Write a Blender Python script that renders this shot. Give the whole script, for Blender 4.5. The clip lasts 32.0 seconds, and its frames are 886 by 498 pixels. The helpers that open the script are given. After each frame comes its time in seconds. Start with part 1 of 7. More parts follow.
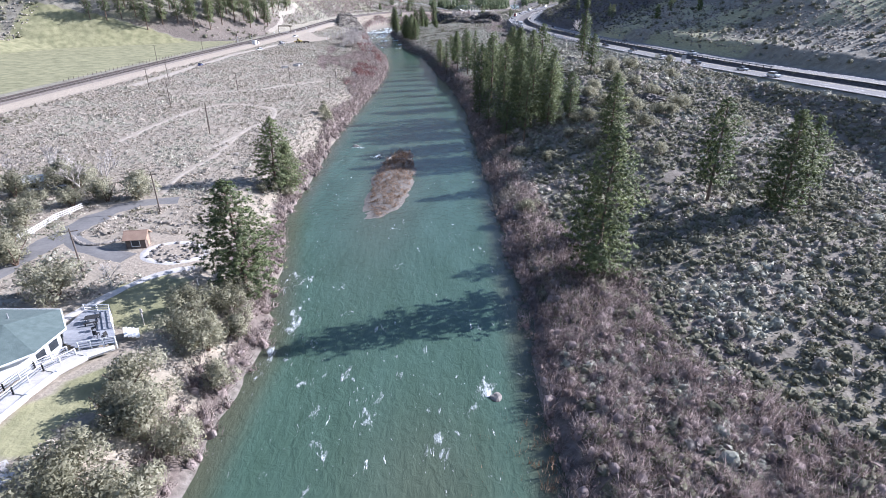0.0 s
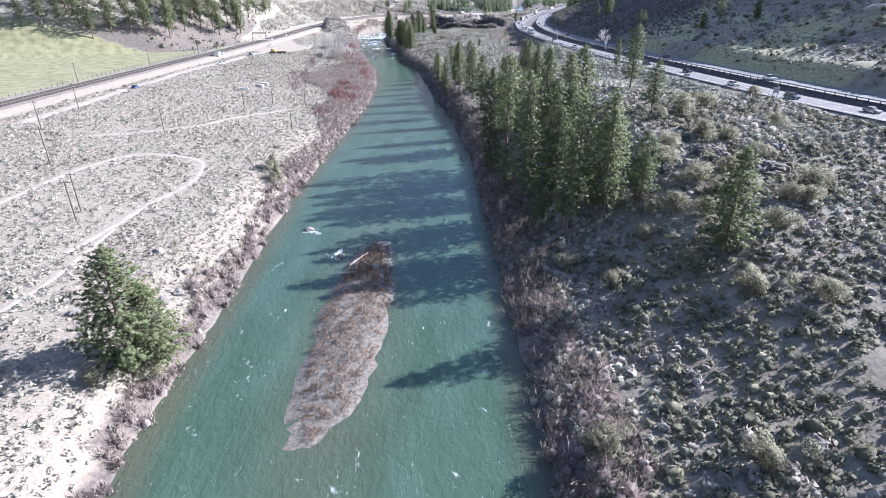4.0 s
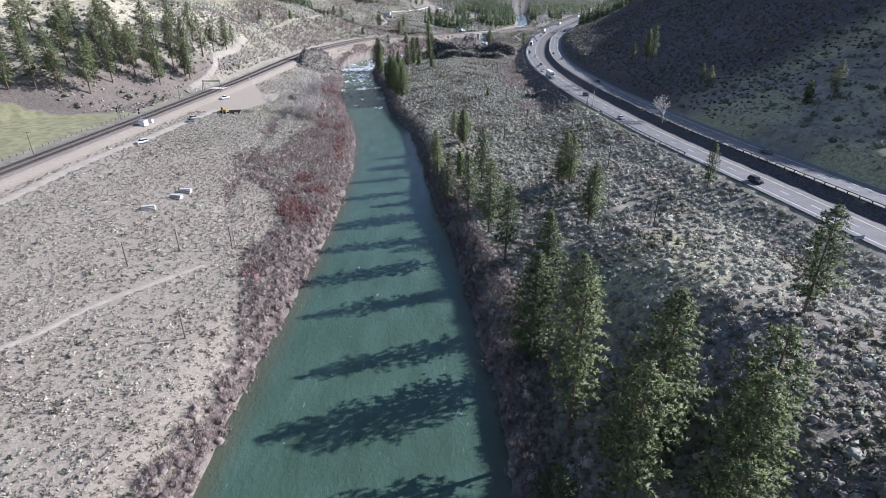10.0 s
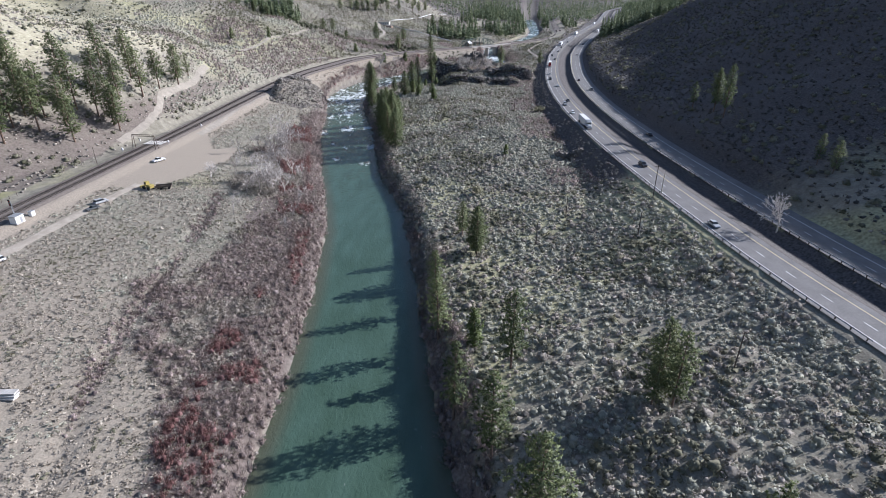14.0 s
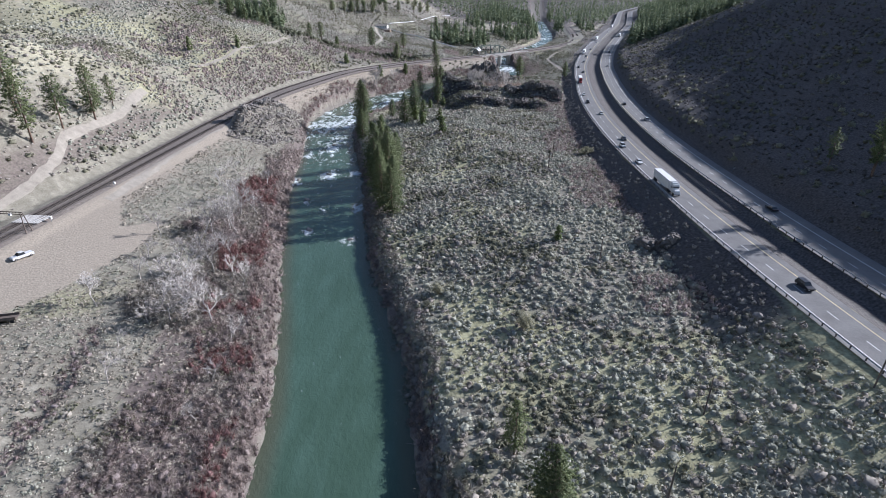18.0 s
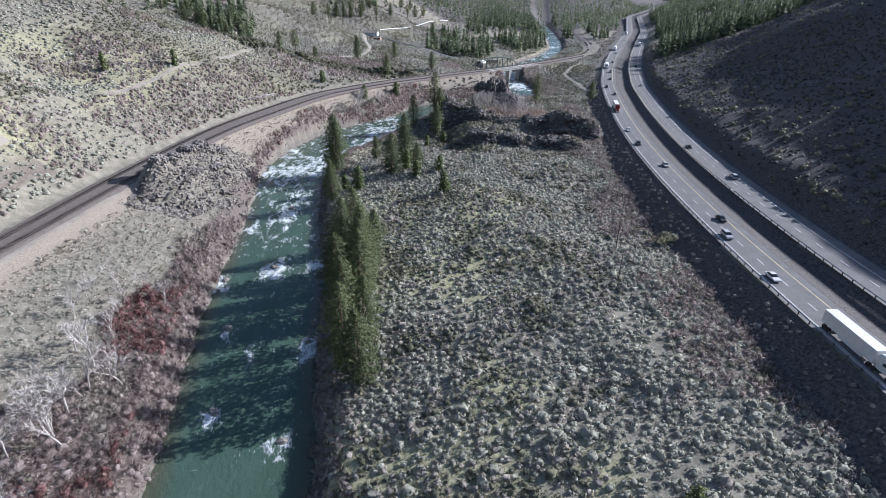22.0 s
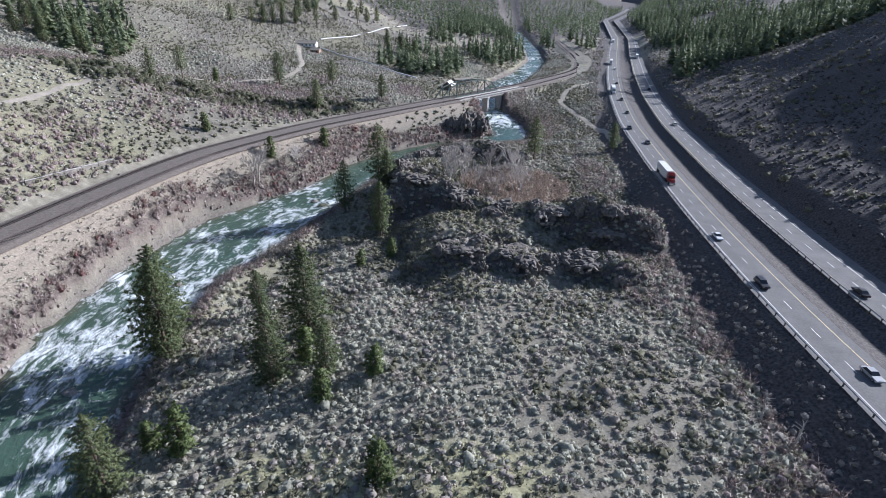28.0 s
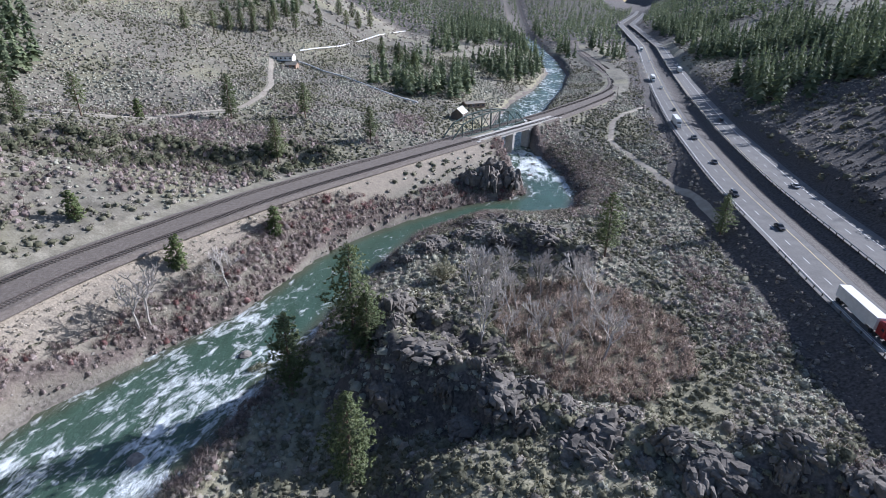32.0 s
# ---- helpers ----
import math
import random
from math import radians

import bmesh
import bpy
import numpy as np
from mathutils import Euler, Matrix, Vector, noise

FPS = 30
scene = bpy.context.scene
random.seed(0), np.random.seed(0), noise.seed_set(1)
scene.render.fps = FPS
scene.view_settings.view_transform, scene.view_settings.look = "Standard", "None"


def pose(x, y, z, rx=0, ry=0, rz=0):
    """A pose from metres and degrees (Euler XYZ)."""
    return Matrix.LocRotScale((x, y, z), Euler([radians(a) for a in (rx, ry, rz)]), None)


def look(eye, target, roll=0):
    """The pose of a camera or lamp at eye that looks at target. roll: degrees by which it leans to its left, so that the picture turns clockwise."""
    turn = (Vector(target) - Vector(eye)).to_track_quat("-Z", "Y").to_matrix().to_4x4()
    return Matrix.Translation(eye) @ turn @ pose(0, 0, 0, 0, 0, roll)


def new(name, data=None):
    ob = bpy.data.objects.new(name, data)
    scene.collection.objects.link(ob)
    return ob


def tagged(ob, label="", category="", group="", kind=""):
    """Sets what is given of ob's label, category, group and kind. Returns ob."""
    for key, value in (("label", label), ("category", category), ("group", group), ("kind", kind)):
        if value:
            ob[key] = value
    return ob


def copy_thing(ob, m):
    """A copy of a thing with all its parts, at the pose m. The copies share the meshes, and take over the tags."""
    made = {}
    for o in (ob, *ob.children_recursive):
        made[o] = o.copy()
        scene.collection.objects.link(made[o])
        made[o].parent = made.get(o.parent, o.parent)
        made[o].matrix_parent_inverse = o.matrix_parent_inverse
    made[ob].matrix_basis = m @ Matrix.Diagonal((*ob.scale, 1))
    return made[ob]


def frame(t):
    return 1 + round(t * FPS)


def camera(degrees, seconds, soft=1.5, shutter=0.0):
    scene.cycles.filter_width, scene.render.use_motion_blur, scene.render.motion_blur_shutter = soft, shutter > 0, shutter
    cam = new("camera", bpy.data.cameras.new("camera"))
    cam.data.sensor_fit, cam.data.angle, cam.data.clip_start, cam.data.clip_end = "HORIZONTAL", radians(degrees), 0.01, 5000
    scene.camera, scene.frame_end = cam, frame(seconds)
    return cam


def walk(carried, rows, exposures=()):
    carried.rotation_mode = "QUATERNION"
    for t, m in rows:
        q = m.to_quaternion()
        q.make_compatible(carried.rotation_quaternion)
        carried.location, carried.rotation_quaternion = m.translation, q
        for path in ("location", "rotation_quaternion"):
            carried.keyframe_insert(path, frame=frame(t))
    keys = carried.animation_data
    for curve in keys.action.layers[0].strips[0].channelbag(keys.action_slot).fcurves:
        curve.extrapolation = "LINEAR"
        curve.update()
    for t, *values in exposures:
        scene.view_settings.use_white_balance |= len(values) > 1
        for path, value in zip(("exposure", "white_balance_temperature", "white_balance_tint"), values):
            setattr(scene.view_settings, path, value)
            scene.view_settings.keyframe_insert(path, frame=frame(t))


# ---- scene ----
cam = camera(79.6, 32.0, 0.55)
METRES, EYE, TILT, LEAN, TURN = 700.0, 49.0, -25.5, 0.0, 0.0
ROWS = [
    (0.0, 0.0, 0.0, 0.0, 0.0, 0.0, 0.0),
    (0.5, 0.0003, 0.011, 0.0052, 0.02, 0.02, -0.01),
    (1.0, 0.0005, 0.0221, 0.0105, 0.04, 0.03, -0.02),
    (1.5, 0.0007, 0.0335, 0.016, 0.05, 0.03, -0.04),
    (2.0, 0.0009, 0.0453, 0.0216, 0.06, 0.0, -0.03),
    (2.5, 0.0012, 0.0573, 0.0276, 0.07, 0.0, -0.03),
    (3.0, 0.0012, 0.0689, 0.0337, 0.03, 0.01, -0.08),
    (3.5, 0.0012, 0.0798, 0.0398, 0.0, 0.0, -0.11),
    (5.5, 0.0001, 0.1162, 0.0651, -0.19, 0.01, -0.16),
    (6.0, -0.0003, 0.1249, 0.072, -0.22, 0.01, -0.15),
    (6.5, -0.0007, 0.1339, 0.0789, -0.23, 0.02, -0.16),
    (7.0, -0.0013, 0.1431, 0.0862, -0.28, 0.05, -0.18),
    (7.5, -0.0018, 0.1525, 0.0936, -0.3, 0.06, -0.16),
    (8.0, -0.0023, 0.1623, 0.1013, -0.35, 0.07, -0.17),
    (8.5, -0.0024, 0.1724, 0.1094, -0.35, 0.05, -0.14),
    (9.0, -0.0022, 0.183, 0.1176, -0.36, 0.02, -0.13),
    (9.5, -0.0017, 0.1946, 0.1265, -0.34, -0.02, -0.1),
    (10.0, -0.0008, 0.2079, 0.1365, -0.31, -0.08, -0.05),
    (10.5, -0.0001, 0.2208, 0.1463, -0.27, -0.13, -0.09),
    (11.0, 0.0008, 0.235, 0.1569, -0.21, -0.15, -0.1),
    (11.5, 0.0013, 0.2478, 0.1666, -0.22, -0.16, -0.11),
    (12.0, 0.0014, 0.2619, 0.1773, -0.21, -0.16, -0.08),
    (12.5, 0.0012, 0.2747, 0.1866, -0.14, -0.2, -0.1),
    (13.0, 0.0008, 0.2898, 0.1946, -0.01, -0.21, -0.11),
    (13.5, 0.0005, 0.3045, 0.202, 0.09, -0.25, -0.16),
    (14.0, -0.0002, 0.3193, 0.2094, 0.11, -0.28, -0.22),
    (14.5, -0.0013, 0.3336, 0.2166, 0.13, -0.3, -0.28),
    (16.5, -0.0069, 0.394, 0.2463, 0.12, -0.35, -0.31),
    (17.0, -0.0084, 0.4103, 0.2542, 0.1, -0.37, -0.35),
    (17.5, -0.0093, 0.4259, 0.2617, 0.08, -0.37, -0.3),
    (18.0, -0.0099, 0.4417, 0.2692, 0.06, -0.36, -0.29),
    (18.5, -0.0104, 0.457, 0.2763, 0.03, -0.33, -0.32),
    (19.0, -0.0106, 0.4738, 0.2844, -0.11, -0.28, -0.3),
    (19.5, -0.0111, 0.4891, 0.2919, -0.19, -0.27, -0.27),
    (20.0, -0.0115, 0.506, 0.2998, -0.21, -0.24, -0.27),
    (20.5, -0.0121, 0.521, 0.3068, -0.28, -0.19, -0.32),
    (21.0, -0.0127, 0.5368, 0.3144, -0.31, -0.16, -0.37),
    (21.5, -0.0132, 0.5515, 0.3217, -0.38, -0.16, -0.35),
    (22.0, -0.0139, 0.5662, 0.3284, -0.44, -0.13, -0.41),
    (22.5, -0.0149, 0.5802, 0.335, -0.49, -0.09, -0.47),
    (23.0, -0.0165, 0.5954, 0.3424, -0.63, -0.07, -0.5),
    (23.5, -0.0176, 0.6093, 0.349, -4.16, -0.04, 1.31),
    (24.0, -0.0179, 0.6246, 0.3564, -4.86, -0.03, 1.68),
    (24.5, -0.017, 0.6384, 0.3632, -4.82, -0.06, 1.67),
    (25.0, -0.0155, 0.6541, 0.3705, -4.75, -0.05, 1.58),
    (25.5, -0.0132, 0.6692, 0.3776, -4.58, -0.07, 1.52),
    (27.5, -0.0054, 0.7281, 0.4056, -4.11, -0.03, 1.12),
    (28.0, -0.0041, 0.7437, 0.4131, -3.86, -0.07, 0.89),
    (28.5, -0.0028, 0.7597, 0.4207, -3.64, -0.06, 0.75),
    (29.0, -0.0019, 0.7759, 0.4283, -3.58, -0.04, 0.65),
    (29.5, -0.0016, 0.792, 0.436, -3.58, -0.04, 0.62),
    (30.0, -0.0015, 0.8081, 0.4438, -3.58, -0.05, 0.54),
    (30.5, -0.0015, 0.8243, 0.4518, -3.72, -0.03, 0.65),
    (31.0, -0.002, 0.8407, 0.4598, -3.89, -0.02, 0.75),
    (31.5, -0.0025, 0.8572, 0.4678, -3.98, 0.01, 0.85),
    (32.0, -0.003, 0.8737, 0.4756, -4.03, 0.03, 0.93),
]
walk(cam, [(t, pose(0, 0, EYE, TILT, LEAN, TURN) @ pose(METRES * x, METRES * y, METRES * z, 90 + pitch, roll, yaw)) for t, x, y, z, yaw, pitch, roll in ROWS],
     exposures=[(0, 1.12, 5480, 19), (1.5, 1.32, 5465, 18.8), (3, 1.43, 5450, 18.5), (6, 1.4, 5420, 18), (8, 1.06, 5450, 18), (10, 0.74, 5540, 17), (13, 0.56, 5640, 15.5), (20, 0.5, 5500, 15), (27, 0.48, 5475, 15), (32, 0.48, 5450, 15)])

# ---- light: low winter sun over the eastern ridge, clear sky ----
SUN_WAY = Vector((0.836, 0.302, 0.454)).normalized()
world = bpy.data.worlds.new("world")
scene.world = world
world.use_nodes = True
wn = world.node_tree
sky = wn.nodes.new("ShaderNodeTexSky")
sky.sky_type, sky.sun_disc = "NISHITA", False
sky.sun_elevation = math.asin(SUN_WAY.z)
sky.sun_rotation = math.atan2(SUN_WAY.x, SUN_WAY.y)
wn.nodes["Background"].inputs["Strength"].default_value = 0.085
wn.links.new(sky.outputs[0], wn.nodes["Background"].inputs[0])
sun = new("sun", bpy.data.lights.new("sun", "SUN"))
sun.data.energy, sun.data.angle, sun.data.color = 5.5, radians(0.55), (1.0, 0.94, 0.865)
sun.matrix_world = look((0, 0, 300), Vector((0, 0, 300)) - SUN_WAY)

# ---- the lie of the land: river, railway, highway and the slopes round them ----
def curve_x(points):
    """x as a smooth function of y through a few (x, y) points."""
    p = np.array(points, float)
    y = np.arange(p[0, 1], p[-1, 1], 2.0)
    x = np.interp(y, p[:, 1], p[:, 0])
    for width in (8, 8):
        pad = np.pad(x, width, mode="reflect", reflect_type="odd")
        x = np.convolve(pad, np.ones(2 * width + 1) / (2 * width + 1), "valid")
    def at(v):
        v = np.asarray(v, float)
        return np.interp(v, y, x)
    return at


def ramp(v, a, b):
    t = np.clip((np.asarray(v, float) - a) / (b - a), 0, 1)
    return t * t * (3 - 2 * t)


def vnoise(x, y, scale, seed=0):
    """Smooth value noise in -1..1."""
    x, y = np.asarray(x, float) / scale, np.asarray(y, float) / scale
    i, j = np.floor(x).astype(np.int64), np.floor(y).astype(np.int64)
    u, v = x - i, y - j
    u, v = u * u * (3 - 2 * u), v * v * (3 - 2 * v)
    def h(a, b):
        k = (a * 374761393 + b * 668265263 + seed * 982451653) & 0xFFFFFFFF
        k = ((k ^ (k >> 13)) * 1274126177) & 0xFFFFFFFF
        return ((k ^ (k >> 16)) & 0xFFFF) / 32767.5 - 1
    return (h(i, j) * (1 - u) + h(i + 1, j) * u) * (1 - v) + (h(i, j + 1) * (1 - u) + h(i + 1, j + 1) * u) * v


def fbm(x, y, scale, seed=0, octaves=4):
    return sum(vnoise(x, y, scale / 2 ** k, seed + k) * 0.5 ** k for k in range(octaves))


RIVER_L = [(-27, -120), (-28, 40), (-27, 70), (-31, 90), (-37, 118), (-38, 160), (-40, 215), (-39, 262), (-37, 317), (-37, 362), (-40, 409),
           (-44.5, 450), (-51, 480), (-60, 514), (-76, 588), (-83, 641), (-93, 690), (-96, 712), (-91, 745), (-79, 780), (-62, 800), (-44, 820),
           (-31, 848), (-20, 861), (-5, 875), (22, 892), (40, 897), (49, 903), (48, 933), (45, 955), (44, 970), (51, 1014), (76, 1083), (106, 1141),
           (140, 1230), (157, 1323), (181, 1594), (260, 2200)]
RIVER_R = [(13, -120), (13, 40), (13, 80), (13, 130), (12, 180), (10.5, 225), (11, 247), (8, 279), (3, 325), (-4, 367), (-9, 409), (-16.5, 464),
           (-24, 490), (-32, 517), (-39, 555), (-46, 603), (-56, 645), (-62, 680), (-64, 710), (-59, 738), (-47, 757), (-38, 778), (-30, 798), (-15, 832), (-8, 846), (3, 866), (15, 875),
           (28, 884), (45, 881), (62, 884), (69, 901), (69, 925), (65, 960), (69, 1007), (90, 1054), (127, 1141), (154, 1219), (172, 1314), (224, 1732), (300, 2200)]
ROAD = [(150, 60), (118, 180), (105, 225), (98, 262), (90, 315), (84, 352), (78.5, 386), (73, 449), (70, 500), (69.4, 545), (69.9, 588), (71.2, 611), (72.5, 633), (74.6, 656), (78.2, 690), (81.8, 714),
        (86.4, 743), (95.6, 791), (100.3, 815), (105.5, 838), (110.2, 862), (115.5, 885), (140, 970), (172, 1065), (225, 1210), (296, 1398), (434, 1838), (640, 2275), (1400, 4000)]
RAIL = [(-175, -200), (-170, 100), (-166, 200), (-158, 330), (-151, 420), (-141, 510), (-128, 650), (-117, 722), (-90, 800), (-70, 832), (-48, 862), (17, 933), (82, 998), (140, 1066),
        (160, 1100), (176, 1150), (190, 1230), (215, 1400), (300, 1700), (640, 2500)]
edge_x, rail_x = curve_x([(x, y) for x, y in ROAD]), curve_x(RAIL)


def road_x(y):
    """The lane line of the nearer carriageway, five metres inside the guard rail."""
    return edge_x(y) + 5.1


def slant(f, y):
    d = (f(np.asarray(y) + 3.0) - f(np.asarray(y) - 3.0)) / 6.0
    return 1 / np.sqrt(1 + d * d)


def z_river(y):
    return np.interp(y, [-200, 300, 450, 600, 750, 860, 890, 930, 960, 1050, 1400, 3000], [0, 0.5, 2.5, 5, 8.5, 11, 11.5, 13.5, 14.5, 16, 22, 45])


def z_road(y):
    return np.interp(y, [-200, 800, 970, 1100, 3000], [23, 23, 25.5, 28, 56])


def z_rail(y):
    return np.interp(y, [-200, 0, 250, 430, 550, 700, 810, 860, 940, 1000, 1200, 3000], [9, 11, 14, 16.5, 19.5, 24.5, 27.5, 27.3, 26, 25.8, 28, 54])


def near(points, x, y):
    """Distance to an open line of points."""
    best = np.full(np.shape(x), 1e9)
    for (ax, ay), (bx, by) in zip(points, points[1:]):
        dx, dy = bx - ax, by - ay
        t = np.clip(((x - ax) * dx + (y - ay) * dy) / (dx * dx + dy * dy), 0, 1)
        best = np.minimum(best, np.hypot(x - ax - t * dx, y - ay - t * dy))
    return best


def inside(poly, x, y):
    hit = np.zeros(np.shape(x), bool)
    for (ax, ay), (bx, by) in zip(poly, poly[1:] + poly[:1]):
        if ay != by:
            hit ^= ((ay > y) != (by > y)) & (x < (bx - ax) * (y - ay) / (by - ay) + ax)
    return hit


RIVER = RIVER_L + RIVER_R[::-1]


CREST = [(-4, 798, 25.5), (-6, 789, 27.0), (-4.5, 781, 27.4), (4, 778, 26.2), (11, 772, 24.6), (18, 766, 23.4), (28, 763, 21.8), (36, 757, 23.0), (44, 752, 24.6), (52, 749, 26.8), (58.5, 746, 28.4), (66, 742, 27.6), (71, 740, 26.0)]
CRAG_LINES = [([(x, y) for x, y, z in CREST], 0.0, 9), ([(2, 731), (12, 730), (20, 729), (30, 726), (42, 725), (58, 720)], 4.5, 7.5),
              ([(0, 840), (16, 848), (38, 845), (47, 835)], 5.0, 10), ([(36, 864), (24, 863)], 3.0, 10)]
SPUR = [(-115, 647), (-113.5, 655), (-111.5, 665), (-110.5, 674), (-105, 680), (-98, 685)]


GULLY = [(-150, 852), (-125, 868), (-108, 873), (-97, 886), (-80, 894), (-62, 894), (-44, 906)]
DITCH = [(-69, 328), (-73.3, 344), (-77, 358), (-79.5, 372), (-83, 396), (-85, 420), (-88, 446), (-93, 468)]


def ridge_line(points, x, y):
    """Distance to a line of points and the height of its nearest place."""
    best, high = np.full(np.shape(x), 1e9), np.zeros(np.shape(x))
    for (ax, ay, az), (bx, by, bz) in zip(points, points[1:]):
        dx, dy = bx - ax, by - ay
        t = np.clip(((x - ax) * dx + (y - ay) * dy) / (dx * dx + dy * dy), 0, 1)
        k = np.hypot(x - ax - t * dx, y - ay - t * dy)
        high = np.where(k < best, az + t * (bz - az), high)
        best = np.minimum(best, k)
    return best, high


def ground(x, y):
    x, y = np.asarray(x, float), np.asarray(y, float)
    d_l, d_r, wet = near(RIVER_L, x, y), near(RIVER_R, x, y), inside(RIVER, x, y)
    wob = 1.2 * vnoise(x, y, 7, 5) + 0.6 * vnoise(x, y, 3, 6)
    d = np.minimum(d_l, d_r)
    zr, zd, zt = z_river(y), z_road(y), z_rail(y)
    s_road = (x - road_x(y)) * slant(road_x, y)
    s_rail = (x - rail_x(y)) * slant(rail_x, y)
    bank = zr - 0.55 + 2.85 * ramp(d + wob, -1.0, 6)
    # west side: flat between the river and the railway, then field and hill
    b = np.maximum(s_rail - 8, 0)
    lip = np.interp(y, [0, 150, 320, 420], [3.2, 2.4, 1.5, 0.0]) * ramp(d, 3, 14)
    t = d / (d + b + 1e-3)
    flat = bank + lip + (zt - 1.3 - (zr + 2.3 + lip)) * t ** 0.85
    flat = np.where(s_rail > -8, np.maximum(flat, zt - 0.35 - np.interp(y, [640, 720, 860, 920], [0.6, 1.0, 0.95, 0.6]) * b), flat)
    k = near(SPUR, x, y)
    spur = 29.8 - 0.85 * np.maximum(k - 1.5, 0) + 1.5 * np.abs(vnoise(x, y, 6, 28)) + 0.9 * vnoise(x, y, 3, 29) - 2.2 * ramp(-x, -104, -97)
    flat = np.where(s_rail > 9.5, np.maximum(flat, np.minimum(spur, bank + 0.8 + 1.15 * d)), flat)
    s = np.maximum(-s_rail - 9, 0)
    start = np.interp(y, [300, 400, 460, 500, 545], [150, 110, 26, 8, 0])
    first = np.interp(y, [400, 470, 510, 560, 620, 680, 760, 830, 900], [0.3, 0.6, 0.62, 0.85, 0.76, 0.62, 0.62, 0.45, 0.35])
    later = np.interp(y, [300, 500, 600, 680, 800, 1000], [0.34, 0.42, 0.42, 0.3, 0.36, 0.4])
    h = np.maximum(s - start, 0)
    hill = zt - 1.0 + first * np.minimum(h, 34) + later * np.maximum(h - 34, 0)
    hill = hill + ramp(h, 0, 60) * 9 * fbm(x, y, 90, 11, 3) + ramp(h, 0, 15) * 1.2 * fbm(x, y, 14, 12, 2)
    west = np.where(s_rail < -9, hill, flat)
    up = bank + 0.13 * np.minimum(d, 160) + 0.42 * np.maximum(d - 160, 0) + ramp(d, 5, 60) * (4 * fbm(x, y, 80, 13, 3))
    up = np.maximum(up, np.where(np.abs(s_rail) < 30, zt - 0.35 - 0.6 * np.maximum(np.abs(s_rail) - 8, 0), -9))
    west = west + (up - west) * ramp(y, 840, 980)
    k = near(GULLY, x, y) + 2.0 * vnoise(x, y, 9, 46)
    west = west - 8.0 * ramp(-k, -13, -3) * ramp(-s_rail, 14, 26)
    west = west - 0.8 * ramp(-near(DITCH, x, y), -2.6, -0.5)
    # east side: bank, bench, road bank, hill
    bench = np.interp(y, [-50, 60, 120, 170, 200, 235, 265, 310, 350, 410, 470, 520, 640, 700, 780, 850, 930, 1000, 1050, 1300], [4, 5, 9.5, 17, 21.5, 22.2, 20, 18, 19.5, 15.6, 15, 16, 17.2, 17, 18, 18, 21, 25, 26, 32])
    wide = np.interp(y, [0, 70, 120, 160, 215, 255, 350, 440, 500, 640, 700, 750, 900], [75, 65, 48, 42, 42, 44, 52, 46, 56, 52, 36, 32, 34])
    step = np.interp(y, [250, 350, 450, 500, 680, 760], [0, 0.32, 0.36, 0.26, 0.26, 0.2])
    east = bank + (bench - zr - 2.3) * (step * ramp(d, 0.5, 9) + (1 - step) * np.where(y > 300, np.clip((d - 4) / (wide + 10), 0, 1), ramp(d, 2, wide))) + ramp(d, 8, 30) * (1.3 * fbm(x, y, 45, 21, 3) + 0.35 * vnoise(x, y, 5, 25))
    east = east + 2.2 * np.exp(-((x - 55) / 22) ** 2 - ((y - 262) / 24) ** 2)
    low = ramp(y, 690, 722) * ramp(-y, -800, -770) * ramp(-x, -14, 2) * ramp(d, 2, 14)
    east = east - 4.6 * low
    k, high = ridge_line(CREST, x, y)
    k = k + 1.6 * vnoise(x, y, 8, 34) + 0.9 * vnoise(x, y, 3.4, 35)
    east = np.maximum(east, high - 1.25 * np.maximum(k - 2.2, 0) - 0.03 * k * k + 0.9 * np.abs(vnoise(x, y, 4.5, 36)))
    k, high = ridge_line([(-2, 800, 25.0), (6, 794, 26.6), (13, 789, 22.5)], x, y)
    east = np.maximum(east, high - 0.9 * np.maximum(k - 3.0 + 1.2 * vnoise(x, y, 6, 37), 0))
    k, high = ridge_line([(13, 750, 20.8), (23, 751, 20.6), (33, 753, 21.6)], x, y)
    east = np.maximum(east, high - 0.55 * np.maximum(k - 8 + 2.0 * vnoise(x, y, 7, 38), 0) + 0.5 * vnoise(x, y, 4, 39))
    for line, rise, w in CRAG_LINES[1:]:
        k = near(line, x, y)
        east = east + rise * (0.75 + 0.5 * vnoise(x, y, 9, 27)) * ramp(-k, -w, -0.25 * w)
    east = east - 1.0 * np.exp(-((x - 38) / 17) ** 2 - ((y - 797) / 17) ** 2)
    out = np.maximum(-6.2 - s_road, 0)
    east = np.maximum(east, zd - 0.5 - np.interp(y, [150, 230, 430, 480], [0.5, 0.26, 0.27, 0.62]) * out)
    gap = np.maximum(np.abs(s_rail) - 8, 0)
    east = np.where(y > 955, np.maximum(east, np.where(np.abs(s_rail) < 30, zt - 0.35 - 0.6 * gap, -9)), east)
    ditch = np.minimum(np.maximum(s_road - 6, 0), np.maximum(17 - s_road, 0))
    deck = zd - 0.12 - np.minimum(0.36 * np.maximum(s_road - 6, 0), 0.85 * np.maximum(17 - s_road, 0)).clip(0, 2.6)
    r = np.maximum(s_road - 31, 0)
    edge = np.interp(y, [60, 280, 350, 410, 520, 800, 870, 930, 990, 1050], [90, 80, 45, 22, 17, 12, 14, 38, 90, 112])
    crest = 0.53 * (210 - edge)
    slope = zd - 0.2 + np.minimum(0.8 * r, 5.0) + (crest - 5) * np.clip(r / 179, 0, 1) ** 1.25 + 0.25 * np.maximum(r - 179, 0)
